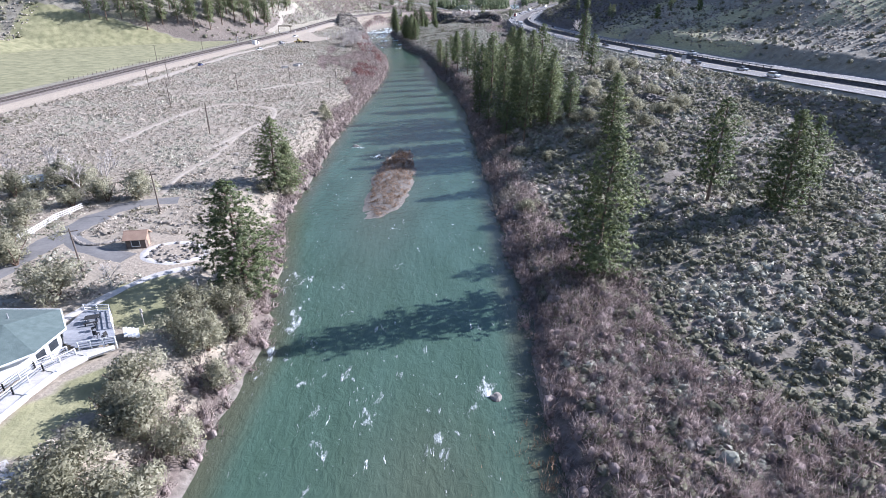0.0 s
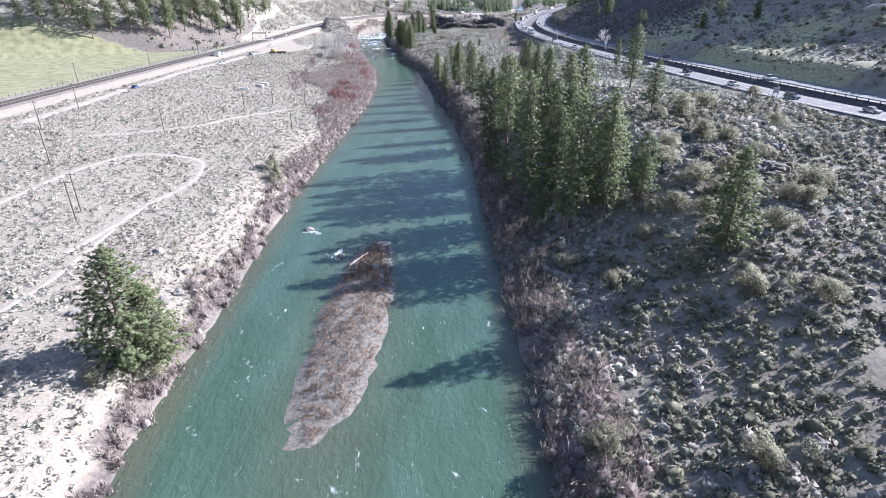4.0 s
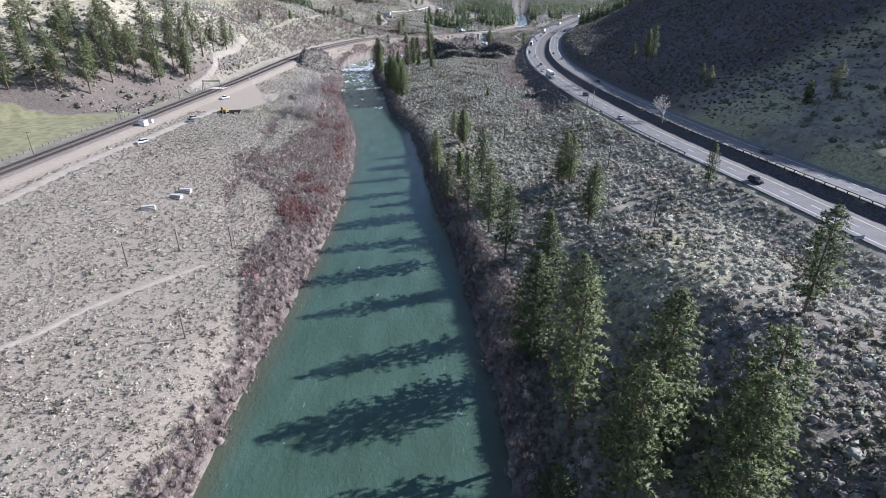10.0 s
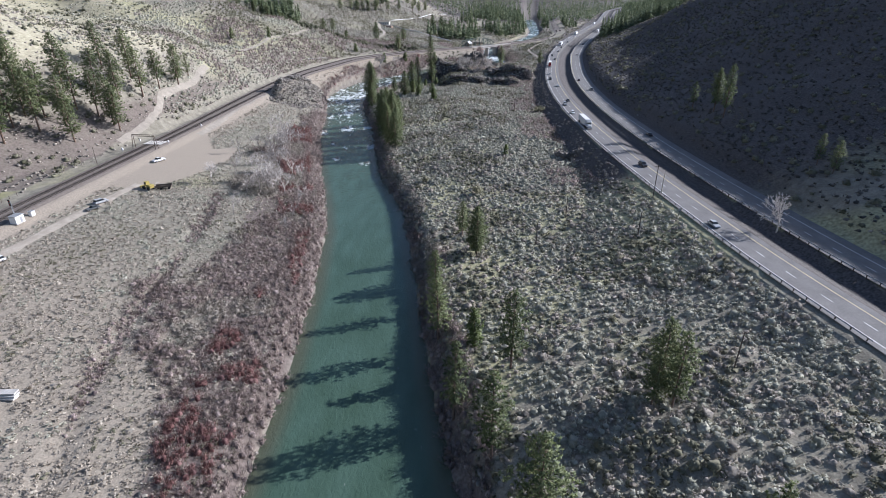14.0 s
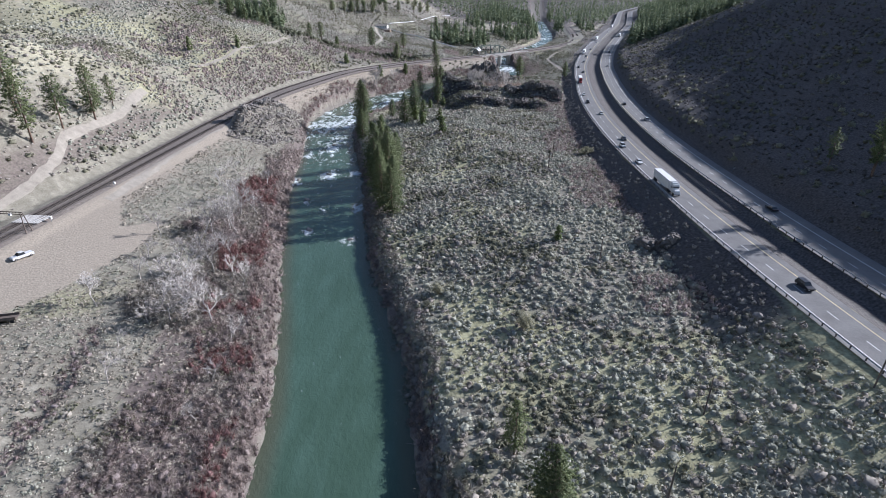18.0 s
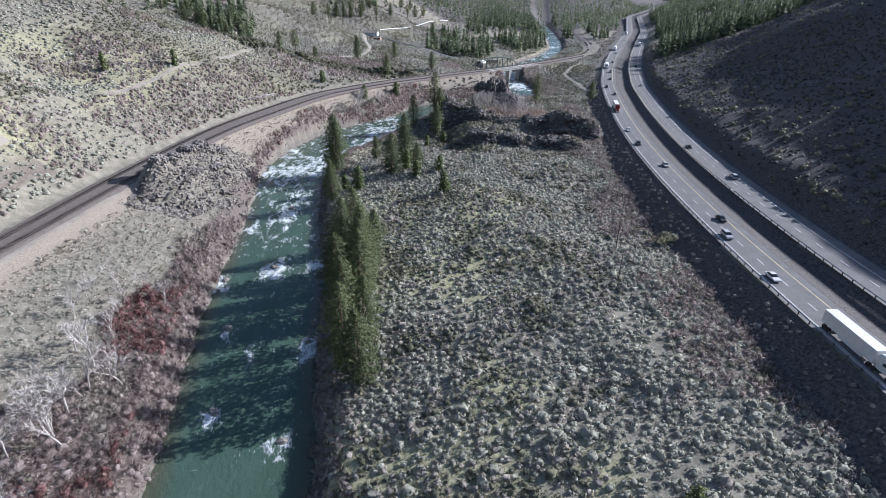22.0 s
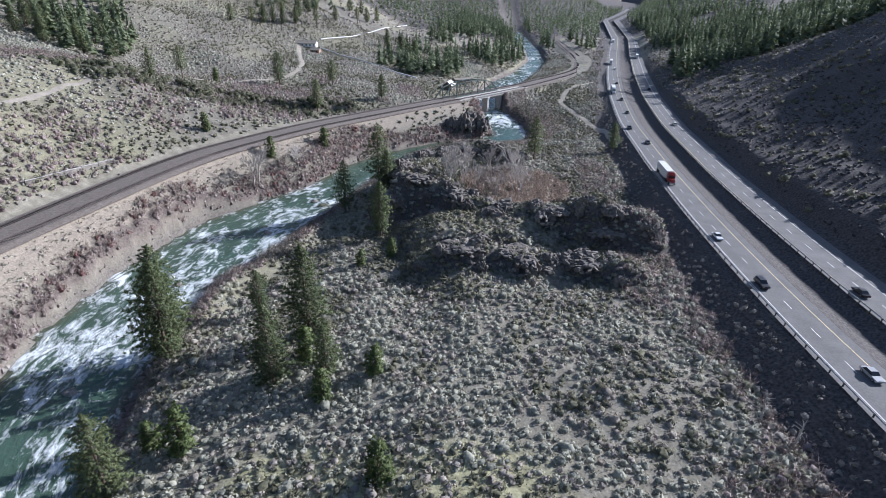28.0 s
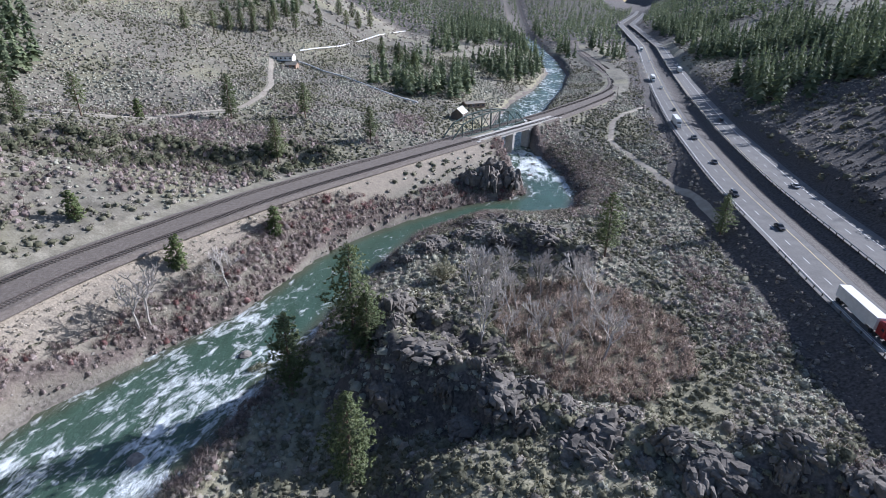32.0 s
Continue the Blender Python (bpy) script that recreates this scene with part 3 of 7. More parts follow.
def tube_bm(points, radii, sides=6, bm=None):
    """A tapered tube along points."""
    bm = bm or bmesh.new()
    rings = []
    pts = [Vector([float(c) for c in p]) for p in points]
    for k, p in enumerate(pts):
        way = (pts[min(k + 1, len(pts) - 1)] - pts[max(k - 1, 0)]).normalized()
        u = way.orthogonal().normalized()
        v = way.cross(u)
        rings.append([bm.verts.new(p + float(radii[k]) * (math.cos(a) * u + math.sin(a) * v)) for a in (2 * math.pi * i / sides for i in range(sides))])
    for a, b in zip(rings, rings[1:]):
        for i in range(sides):
            bm.faces.new((a[i], a[(i + 1) % sides], b[(i + 1) % sides], b[i]))
    bm.faces.new(rings[0][::-1])
    bm.faces.new(rings[-1])
    return bm


def ribbon(f, s0, s1, ys, z_of, dz=0.0, dz1=None):
    """A strip that follows the line x = f(y) between two offsets to its right; corners and quads."""
    ys = np.asarray(ys, float)
    d = (f(ys + 3) - f(ys - 3)) / 6
    k = 1 / np.sqrt(1 + d * d)
    rows = []
    for s, h in ((s0, dz), (s1, dz if dz1 is None else dz1)):
        rows.append(np.stack([f(ys) + s * k, ys - s * d * k, z_of(ys) + h], 1))
    v = np.stack(rows, 1).reshape(-1, 3)
    i = np.arange(len(ys) - 1) * 2
    return v, np.stack([i, i + 1, i + 3, i + 2], 1)


def profile(f, shape, ys, z_of):
    """One connected sheet along a line: shape is a list of (offset, height)."""
    ys = np.asarray(ys, float)
    d = (f(ys + 3) - f(ys - 3)) / 6
    k = 1 / np.sqrt(1 + d * d)
    v = np.stack([np.stack([f(ys) + s * k, ys - s * d * k, z_of(ys) + h], 1) for s, h in shape], 1).reshape(-1, 3)
    n = len(shape)
    i = ((np.arange(len(ys) - 1) * n)[:, None] + np.arange(n - 1)).ravel()
    return v, np.stack([i, i + 1, i + n + 1, i + n], 1)


def join(pieces):
    """Several (points, faces) as one."""
    v, q, n = [], [], 0
    for a, b in pieces:
        v.append(a)
        q.append(b + n)
        n += len(a)
    return np.concatenate(v), np.concatenate(q)


def on_line(f, s, y, z):
    """Place and heading at offset s of a line."""
    d = float(f(y + 3) - f(y - 3)) / 6
    k = 1 / math.sqrt(1 + d * d)
    return pose(float(f(y)) + s * k, y - s * d * k, z, 0, 0, -math.degrees(math.atan(d)))


def structure(name, me, label, category):
    return tagged(new(name, me), label, category, kind="structure")


# ---- ground sheet ----
XX, YY = np.meshgrid(GX, GY)
nx, ny = len(GX), len(GY)
idx = np.arange(nx * ny).reshape(ny, nx)
quads = np.stack([idx[:-1, :-1], idx[:-1, 1:], idx[1:, 1:], idx[1:, :-1]], -1).reshape(-1, 4)
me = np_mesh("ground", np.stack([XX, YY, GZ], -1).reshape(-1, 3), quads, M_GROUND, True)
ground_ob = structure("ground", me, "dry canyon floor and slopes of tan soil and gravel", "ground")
S_ROAD = (XX - road_x(YY)) * slant(road_x, YY)
S_RAIL = (XX - rail_x(YY)) * slant(rail_x, YY)
D_RIV = np.minimum(near(RIVER_L, XX, YY), near(RIVER_R, XX, YY))
EAST = near(RIVER_R, XX, YY) < near(RIVER_L, XX, YY)
WET = inside(RIVER, XX, YY)
patch = fbm(XX, YY, 40, 51, 3)
zones = {
    "grass": np.where(EAST, ramp(patch + 0.2, -0.2, 0.7) * np.interp(YY, [0, 120, 250, 290, 680, 720], [0.35, 0.35, 0.6, 0.9, 0.9, 0.45]), np.where((S_RAIL < -13) & (YY > 600), 0.34 + 0.3 * patch, (0.25 + 0.35 * ramp(YY, 300, 350) * ramp(-YY, -500, -470)) * ramp(patch, -0.3, 0.6))),
    "straw": np.where(~EAST & ~WET & (XX > -42) & (YY < 80), 0.5, 0) + np.where(EAST & (S_ROAD < -7), 0.3 * ramp(XX, 34, 56) * ramp(YY, 222, 262) * ramp(-YY, -372, -325), 0) + np.where(~EAST & (S_RAIL < -20), ramp(GZ, 42, 62) * ramp(YY, 380, 480) * ramp(-YY, -720, -620), 0) * 0.7,
    "gravel": np.maximum(np.where(~EAST & (S_RAIL > 8), 0.62 * ramp(-YY, -470, -380), 0), np.maximum(np.where(~EAST & (YY < 940), np.exp(-((S_RAIL - 10) / 9) ** 2) * 0.9, 0), np.where(~EAST & (YY > 690) & (YY < 890), ramp(S_RAIL, 0, 10) * 0.3, 0))),
    # dark rock; beyond the highway it also paints in the hillside's shade
    "scree_shade": np.where(EAST, np.maximum(np.where((S_ROAD < -5) & (S_ROAD > -34), ramp(S_ROAD, -25, -15) * ramp(YY, 440, 480), 0), np.where((S_ROAD > 5.5) & (S_ROAD < 18), 0.9, np.where(S_ROAD > 28, 0.9 * ramp(YY, 390, 470) * ramp(-YY, -1250, -1050), 0))), np.where((S_RAIL < -13) & (XX < 20), 0.42 * ramp(YY, 700, 800) * ramp(-YY, -1450, -1300), 0)),
    "field": np.where((S_RAIL < -13) & (S_RAIL > -150) & (YY < 462 + 0.25 * S_RAIL), ramp(-S_RAIL, 13, 17) * ramp(YY, 480, 440), 0),
    "litter": np.where(~WET & (D_RIV < np.where(EAST, np.interp(YY, [0, 70, 92, 130, 400, 520, 700], [34, 30, 12, 8, 5, 4, 4]), np.interp(YY, [0, 250, 300, 380, 430, 640, 690, 900], [4, 4, 14, 24, 32, 9, 3, 3]))), 0.72, 0.0),
    "mud": np.where(WET, 1.0, ramp(-D_RIV, -2.2, -0.6) * 0.7 * (GZ < z_river(YY) + 0.7)),
}
LAWN = [(-54, 67), (-52.5, 75), (-47, 80.5), (-41.5, 77), (-39, 66), (-42, 61), (-46.5, 64)]
LAWN2 = [(-48.5, 40), (-46.5, 52), (-42, 56), (-40, 50), (-43, 40)]
zones["field"] = np.maximum(zones["field"], 1.0 * (inside(LAWN, XX, YY) | inside(LAWN2, XX, YY)))
yard = [(-43, 82), (-46, 96), (-58, 96), (-58, 80), (-50, 79)]
zones["gravel"] = np.maximum(zones["gravel"], 0.9 * inside(yard, XX, YY))
LOT = [(-133, 466), (-130, 500), (-131, 545), (-126, 545), (-114, 522), (-104, 533), (-103, 510), (-109, 486), (-119, 463)]
zones["gravel"] = np.maximum(zones["gravel"], 1.0 * inside(LOT, XX, YY))
LOT2 = [(-131, 590), (-128, 640), (-121, 672), (-115, 668), (-121, 640), (-122, 600)]
zones["gravel"] = np.maximum(zones["gravel"], 1.0 * inside(LOT2, XX, YY))
fall = np.hypot(np.gradient(GZ, GX, axis=1), np.gradient(GZ, GY, axis=0))
rocky = (EAST & (S_ROAD < -8) & (YY > 690)) | (~EAST & (near(SPUR, XX, YY) < 0) & (S_RAIL > 9))
zones["scree_shade"] = np.maximum(zones["scree_shade"], 0.85 * ramp(YY, 1350, 1500))
zones["scree_shade"] = np.maximum(zones["scree_shade"], np.maximum(0.85 * ramp(fall, 0.4, 0.7), np.where(EAST & (YY > 715) & (YY < 870), 0.28, 0)) * rocky)
zones["scree_shade"] = np.maximum(zones["scree_shade"], np.where(~EAST & ~WET & (S_RAIL > 9) & (YY > 640) & (YY < 940), 0.36, 0))
zones["litter"] = np.maximum(zones["litter"], np.where(~EAST & (S_RAIL < -16) & (YY > 462 + 0.25 * S_RAIL) & (YY < 640), 0.62 * ramp(-GZ, -40, -30), 0))
zones["litter"] = np.maximum(zones["litter"], np.where(EAST & ~WET & (S_ROAD < -9), 0.5 * ramp(-YY, -290, -240), 0))
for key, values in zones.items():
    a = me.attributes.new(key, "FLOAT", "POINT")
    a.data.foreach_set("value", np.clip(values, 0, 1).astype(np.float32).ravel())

# ---- river ----
WX, WY = np.meshgrid(np.arange(-112, 262, 0.9), steps((-110, 905, 0.95), (905, 1350, 1.6), (1350, 2000, 5)))
wz = z_river(WY)
flow = np.interp(WY, [-100, 30, 60, 120, 330, 430, 520, 560, 620, 660, 700, 800, 845, 885, 900, 940, 970, 1300], [0.56, 0.56, 0.54, 0.5, 0.36, 0.22, 0.4, 0.56, 0.64, 0.84, 1.02, 0.95, 0.76, 0.4, 0.8, 1.25, 0.9, 0.85])
for px_, py_, w_, a_ in ((-31, 186, 2.2, 0.75), (-22, 173, 2, 0.7), (6, 57, 1.2, 0.8), (0, 46, 2, 0.1), (-27, 90, 3, 0.4), (-24, 72, 4, 0.25), (-19, 58, 6, 0.2), (-58, 543, 3, 0.8), (-41, 535, 3, 1.0),
                         (-66, 574, 3, 0.8), (-43, 568, 3, 0.9), (-63, 607, 4, 0.9), (-76, 600, 3, 0.8), (-80, 640, 4, 0.6), (-70, 655, 5, 0.6), (-50, 612, 3, 0.8), (-56, 566, 3, 0.6)):
    flow = flow + a_ * np.exp(-((WX - px_) / w_) ** 2 - ((WY - py_) / (1.6 * w_)) ** 2)
flow = flow + ramp(flow, 0.5, 0.7) * (0.25 * vnoise(WX * 1.6, WY, 16, 66) + 0.14 * vnoise(WX * 1.8, WY, 7, 67))
wz = wz + 0.16 * np.clip(flow - 0.3, 0, 1.2) * (fbm(WX, WY * 0.6, 3.2, 61, 3)) + 0.35 * np.clip(flow - 0.6, 0, 1) * fbm(WX, WY, 6, 64, 2)
keep = inside(RIVER, WX, WY) | (np.minimum(near(RIVER_L, WX, WY), near(RIVER_R, WX, WY)) < 3.5)
cell = keep[:-1, :-1] & keep[1:, :-1] & keep[:-1, 1:] & keep[1:, 1:]
idx = np.arange(WX.size).reshape(WX.shape)
quads = np.stack([idx[:-1, :-1], idx[:-1, 1:], idx[1:, 1:], idx[1:, :-1]], -1)[cell]
used, quads = np.unique(quads, return_inverse=True)
shore = np.minimum(near(RIVER_L, WX, WY), near(RIVER_R, WX, WY))
shoal = 0.75 * ramp(-shore, -5, -0.5) + 0.8 * np.exp(-((WX + 14.5) / 8) ** 2 - ((WY - 146) / 44) ** 2) + 0.5 * np.exp(-((WX + 2) / 9) ** 2 - ((WY - 40) / 14) ** 2)
me = np_mesh("river_water", np.stack([WX, WY, wz], -1).reshape(-1, 3)[used], quads.reshape(-1, 4), M_WATER, True)
for key, values in (("rapid", flow), ("shoal", shoal)):
    a = me.attributes.new(key, "FLOAT", "POINT")
    a.data.foreach_set("value", np.clip(values, 0, 1.4).ravel()[used].astype(np.float32))
def even(points, n):
    """Points at even steps along a line."""
    p = np.array(points, float)
    t = np.concatenate([[0], np.cumsum(np.hypot(*np.diff(p, axis=0).T))])
    return np.stack([np.interp(np.linspace(0, t[-1], n), t, p[:, k]) for k in (0, 1)], 1)


# along and across the current, for foam that trails downstream
mid = (even(RIVER_L, 110) + even(RIVER_R, 110)) / 2
for _ in range(4):
    mid[1:-1] = (mid[:-2] + 2 * mid[1:-1] + mid[2:]) / 4
wx, wy = WX.ravel()[used], WY.ravel()[used]
best, along_, across = np.full(len(wx), 1e9), np.zeros(len(wx)), np.zeros(len(wx))
run = 0.0
for (ax, ay), (bx, by) in zip(mid, mid[1:]):
    dx, dy = bx - ax, by - ay
    length = math.hypot(dx, dy)
    t = ((wx - ax) * dx + (wy - ay) * dy) / length ** 2
    k = np.hypot(wx - ax - np.clip(t, 0, 1) * dx, wy - ay - np.clip(t, 0, 1) * dy)
    nearer = k < best
    along_ = np.where(nearer, run + np.clip(t, 0, 1) * length, along_)
    across = np.where(nearer, ((wx - ax) * dy - (wy - ay) * dx) / length, across)
    best, run = np.minimum(best, k), run + length
a = me.attributes.new("current", "FLOAT_VECTOR", "POINT")
a.data.foreach_set("vector", np.stack([across, along_, 0 * along_], 1).astype(np.float32).ravel())
structure("water", me, "green river water breaking into white rapids upstream", "river")

# ---- highway ----
def z_deck(y):
    return z_road(y) + 0.9 * ramp(y, 1120, 1400) + 1.2 * ramp(y, 1400, 1750)


FAR = 22.0
ys = steps((60, 1000, 3.0), (1000, 1500, 8), (1500, 2600, 20))
v, q = join([ribbon(road_x, a, b, ys, z_deck) for a, b in ((-5.5, 6.0),)])
road = structure("road_near", np_mesh("road_near", v, q, M_ASPHALT), "grey asphalt highway carriageway with worn lanes", "road")
v, q = ribbon(road_x, FAR - 4.9, FAR + 7.6, ys, z_deck)
road2 = structure("road_far", np_mesh("road_far", v, q, M_ASPHALT), "grey asphalt highway carriageway beside the hillside", "road")
lines, yellow = [], []
for s in (-3.75, FAR + 3.9):
    lines.append(ribbon(road_x, s - 0.11, s + 0.11, ys, z_deck, 0.012))
for s in (3.75, FAR - 3.7):
    yellow.append(ribbon(road_x, s - 0.11, s + 0.11, ys, z_deck, 0.012))
for base in (0.0, FAR):
    for y in np.arange(64.4, 1400, 11.2):
        lines.append(ribbon(road_x, base - 0.1, base + 0.1, [y, y + 3.4], z_road, 0.012))
structure("lane_markings_white", np_mesh("lane_markings_white", *join(lines), M_PAINT_W), "white edge lines and lane dashes on asphalt", "road marking")
structure("lane_markings_yellow", np_mesh("lane_markings_yellow", *join(yellow), M_PAINT_Y), "yellow median edge lines on asphalt", "road marking")


def guard_rail(s, y0, y1, label):
    """W-beam on wooden posts along the highway."""
    ob = thing("guard_rail", label, "guard rail", "highway guard rails")
    ys = np.arange(y0, y1, 3.0)
    shape = [(0, 0.45), (0.06, 0.53), (0, 0.60), (0.06, 0.68), (0, 0.76), (-0.03, 0.76), (0.03, 0.68), (-0.03, 0.60), (0.03, 0.53), (-0.03, 0.45), (0, 0.45)]
    o = new("beam", np_mesh("beam", *profile(road_x, [(s + a, h) for a, h in shape], ys, z_road), M_GALV))
    o.parent = ob
    bm = bmesh.new()
    box_bm((0.2, 0.2, 1.5), (0.17, 0, -0.05), bm=bm)
    first = part("post", bm, M_TIE, ob)
    side = 1 if s > 0 else -1
    n = 0
    for y in np.arange(y0 + 1, y1, 1.95 * 2):
        o = first if n == 0 else new("post", first.data)
        o.parent = ob
        o.matrix_basis = on_line(road_x, s - (0.0 if side < 0 else -0.0), float(y), float(z_road(y))) @ pose(-0.34 if side < 0 else -0.34, 0, 0)
        n += 1
    return ob


guard_rail(-5.0, 352, 824, "galvanised guard rail on dark posts along the bank")
guard_rail(-5.0, 846, 1090, "galvanised guard rail on posts past the turnout")
guard_rail(FAR - 4.7, 215, 640, "galvanised guard rail on posts above the median")
guard_rail(FAR - 4.7, 640, 1060, "galvanised guard rail on posts along the median")

# ---- railway: two tracks on ballast, apart where they bridge the river ----
def half_gap(y):
    return np.interp(y, [540, 760, 1020, 1090], [2.2, 5.0, 5.0, 3.2])


def track_x(side):
    def at(y):
        d = (rail_x(np.asarray(y) + 3.0) - rail_x(np.asarray(y) - 3.0)) / 6
        return rail_x(y) + side * half_gap(y) * np.sqrt(1 + d * d)
    return at


BEDS = ((-150, 946), (984, 1500))
for y0, y1 in BEDS:
    ys = np.arange(y0, y1 + 0.1, 3.0)
    w = half_gap(ys) + 2.4
    pieces = [ribbon(rail_x, -w, w, ys, z_rail, 0.12), ribbon(rail_x, -w - 2, -w, ys, z_rail, -0.6, 0.12), ribbon(rail_x, w, w + 2, ys, z_rail, 0.12, -0.6)]
    structure("railway_bed", np_mesh("railway_bed", *join(pieces), M_BALLAST), "brown-grey crushed stone railway ballast", "railway")
for side in (-1, 1):
    f = track_x(side)
    ys = steps((-150, 1500, 3.0))
    track = thing("railway_track", "steel railway track on dark wooden ties", "railway track", "railway tracks")
    for e in (-0.75, 0.75):
        bar = [ribbon(f, e - 0.06, e + 0.06, ys, z_rail, 0.36), ribbon(f, e - 0.06, e - 0.0599, ys, z_rail, 0.2, 0.36), ribbon(f, e + 0.06, e + 0.0601, ys, z_rail, 0.36, 0.2)]
        o = new("rail", np_mesh("rail", *join(bar), M_STEEL))
        o.parent = track
    ties = []
    for y in np.arange(180, 1230, 0.7):
        d = float(f(y + 1) - f(y - 1)) / 2
        c = 1 / math.sqrt(1 + d * d)
        mid = np.array([float(f(y)), y, float(z_rail(y)) + 0.13])
        r, q = np.array([c, -d * c, 0]), np.array([d * c, c, 0])
        pts = np.array([mid + a * 1.28 * r + b * 0.13 * q + np.array([0, 0, h]) for h in (0.0, 0.1) for a, b in ((-1, -1), (1, -1), (1, 1), (-1, 1))])
        ties.append((pts, np.array([[4, 5, 6, 7], [0, 1, 5, 4], [1, 2, 6, 5], [2, 3, 7, 6], [3, 0, 4, 7]])))
    o = tagged(new("tie", np_mesh("tie", *join(ties), M_TIE)), kind="stuff")
    o.parent = track

# ---- pines ----
rng = np.random.default_rng(7)


def pine_meshes(h, width, bare, seed, boughs=170, clumps=5, peak=0.3, fine=1.0):
    """Trunk and crown of one pine of height h: boughs at all heights, upswept towards the top, set with fine tufts of needles."""
    g = np.random.default_rng(seed)
    lean = g.normal(0, 0.012, 2) * h
    zs = np.linspace(0, h * 0.97, 9)
    bm = tube_bm([(lean[0] * (z / h) ** 2, lean[1] * (z / h) ** 2, z) for z in zs], [h * 0.0145 * (1 - 0.93 * z / h) + 0.02 for z in zs], 7)
    centre, size = [], []
    a0 = g.uniform(0, 6.28)
    for k in range(boughs):
        f = min(max(((k + g.random()) / boughs) ** 0.92, 0.0), 1.0)
        z = h * (bare + (1 - bare) * f)
        a = a0 + 2.4 * k + g.normal(0, 0.35)
        lobe = 1 + 0.16 * math.sin(2 * a + 9 * f + seed) + 0.12 * math.sin(3 * a - 17 * f)
        reach = width * lobe * min(1.0, 0.55 + 0.45 * f / peak) * max(0.0, 1 - max(0.0, (f - peak) / (1 - peak)) ** 1.55) ** 0.8 + 0.22
        r = reach * g.uniform(0.62, 1.1)
        p0 = np.array([lean[0] * (z / h) ** 2, lean[1] * (z / h) ** 2, z])
        p1 = p0 + np.array([math.cos(a) * r, math.sin(a) * r, r * (-0.24 + 0.75 * f) + g.normal(0, 0.1)])
        if r > 0.8 and k % 2:
            tube_bm([p0, 0.6 * p1 + 0.4 * p0], [0.05, 0.02], 3, bm)
        n = max(2, int(clumps * r / width + 1.5))
        for c in range(n):
            u = 0.3 + 0.72 * (c + g.random()) / n
            centre.append(p0 + u * (p1 - p0) + g.normal(0, 1, 3) * (0.26, 0.26, 0.2))
            size.append(g.uniform(0.38, 0.66) * (0.8 + 0.3 * (1 - f)))
    centre, size = np.array(centre), np.array(size)
    k = int(9 / fine ** 2)
    c, s = np.repeat(centre, k, 0), np.repeat(size, k) * fine ** 0.5
    way = g.normal(0, 1, (len(c), 3)) * (1, 1, 0.8) + (0, 0, 0.2)
    way /= np.linalg.norm(way, axis=1)[:, None]
    side = np.cross(way, g.normal(0, 1, (len(c), 3)))
    side /= np.linalg.norm(side, axis=1)[:, None]
    root = c + way * (s * g.uniform(0.0, 0.35, len(c)))[:, None]
    tip = c + way * s[:, None] * g.uniform(0.75, 1.25, (len(c), 1))
    w = (s * fine * g.uniform(0.2, 0.32, len(c)))[:, None]
    stem = np.stack([lean[0] * (c[:, 2] / h) ** 2, lean[1] * (c[:, 2] / h) ** 2, 0 * s], 1)
    out = (c - stem) * (1, 1, 0)
    out = out / (np.linalg.norm(out, axis=1)[:, None] + 0.3) + (0, 0, 0.5) + 0.55 * way
    out /= np.linalg.norm(out, axis=1)[:, None]
    side = np.where((np.cross(-2 * side, tip - root) * out).sum(1)[:, None] < 0, -side, side)
    v = np.stack([root + side * w, root - side * w, tip], 1).reshape(-1, 3)
    return bm, v, np.arange(len(v)).reshape(-1, 3), np.repeat(out, 3, 0)


def crown_mesh(name, v, q, soft, mat):
    me = np_mesh(name, v, q, mat, True)
    me.normals_split_custom_set_from_vertices(soft)
    return me


# height, width, bare stem, seed, boughs, tufts on a bough, height of the widest boughs, fineness of the needles
KINDS = [(22, 4.9, 0.1, 1, 220, 7, 0.26, 0.78), (22, 4.4, 0.16, 2, 200, 6, 0.34, 0.78), (22, 5.4, 0.05, 3, 240, 7, 0.25, 0.78), (22, 4.2, 0.12, 4, 200, 6, 0.3, 0.78), (22, 4.2, 0.3, 5, 130, 6, 0.4, 0.78), (22, 3.8, 0.24, 6, 96, 6, 0.42), (22, 4.6, 0.2, 7, 140, 6, 0.35), (22, 5.2, 0.05, 8, 250, 7, 0.25, 0.66)]
pines = []
for h, *rest in KINDS:
    bm, v, q, soft = pine_meshes(h, *rest)
    bark = bpy.data.meshes.new("pine_trunk")
    bm.to_mesh(bark)
    bm.free()
    bark.materials.append(M_BARK)
    pines.append((h, bark, crown_mesh("pine_crown", v, q, soft, M_NEEDLE)))
bm, v, q, soft = pine_meshes(7, 1.9, 0.03, 9, 60, 4, 0.25)
bark = bpy.data.meshes.new("pine_trunk_young")
bm.to_mesh(bark)
bm.free()
bark.materials.append(M_BARK)
young = (7, bark, crown_mesh("pine_crown_young", v, q, soft, M_NEEDLE_YOUNG))


def pine(x, y, h, label="", kind=None, group="riverside pines", fat=1.0):
    n = int(abs(x * 7.31 + y * 3.17) * 10) % 5
    base, bark, crown = young if h < 10 else pines[n if kind is None else kind]
    label = label or ("young bright green pine sapling among sagebrush" if h < 10 else "tall dark green pine with drooping boughs")
    ob = thing("pine_tree", label, "pine tree", group, at=pose(x, y, float(gz(x, y)) - 0.25, 0, 0, (x * 37 + y * 11) % 360))
    s = h / base
    for nm, m in (("trunk", bark), ("crown", crown)):
        o = new(nm, m)
        o.parent = ob
        o.scale = (1.12 * s ** 0.75 * fat, 1.12 * s ** 0.75 * fat, s)
    return ob


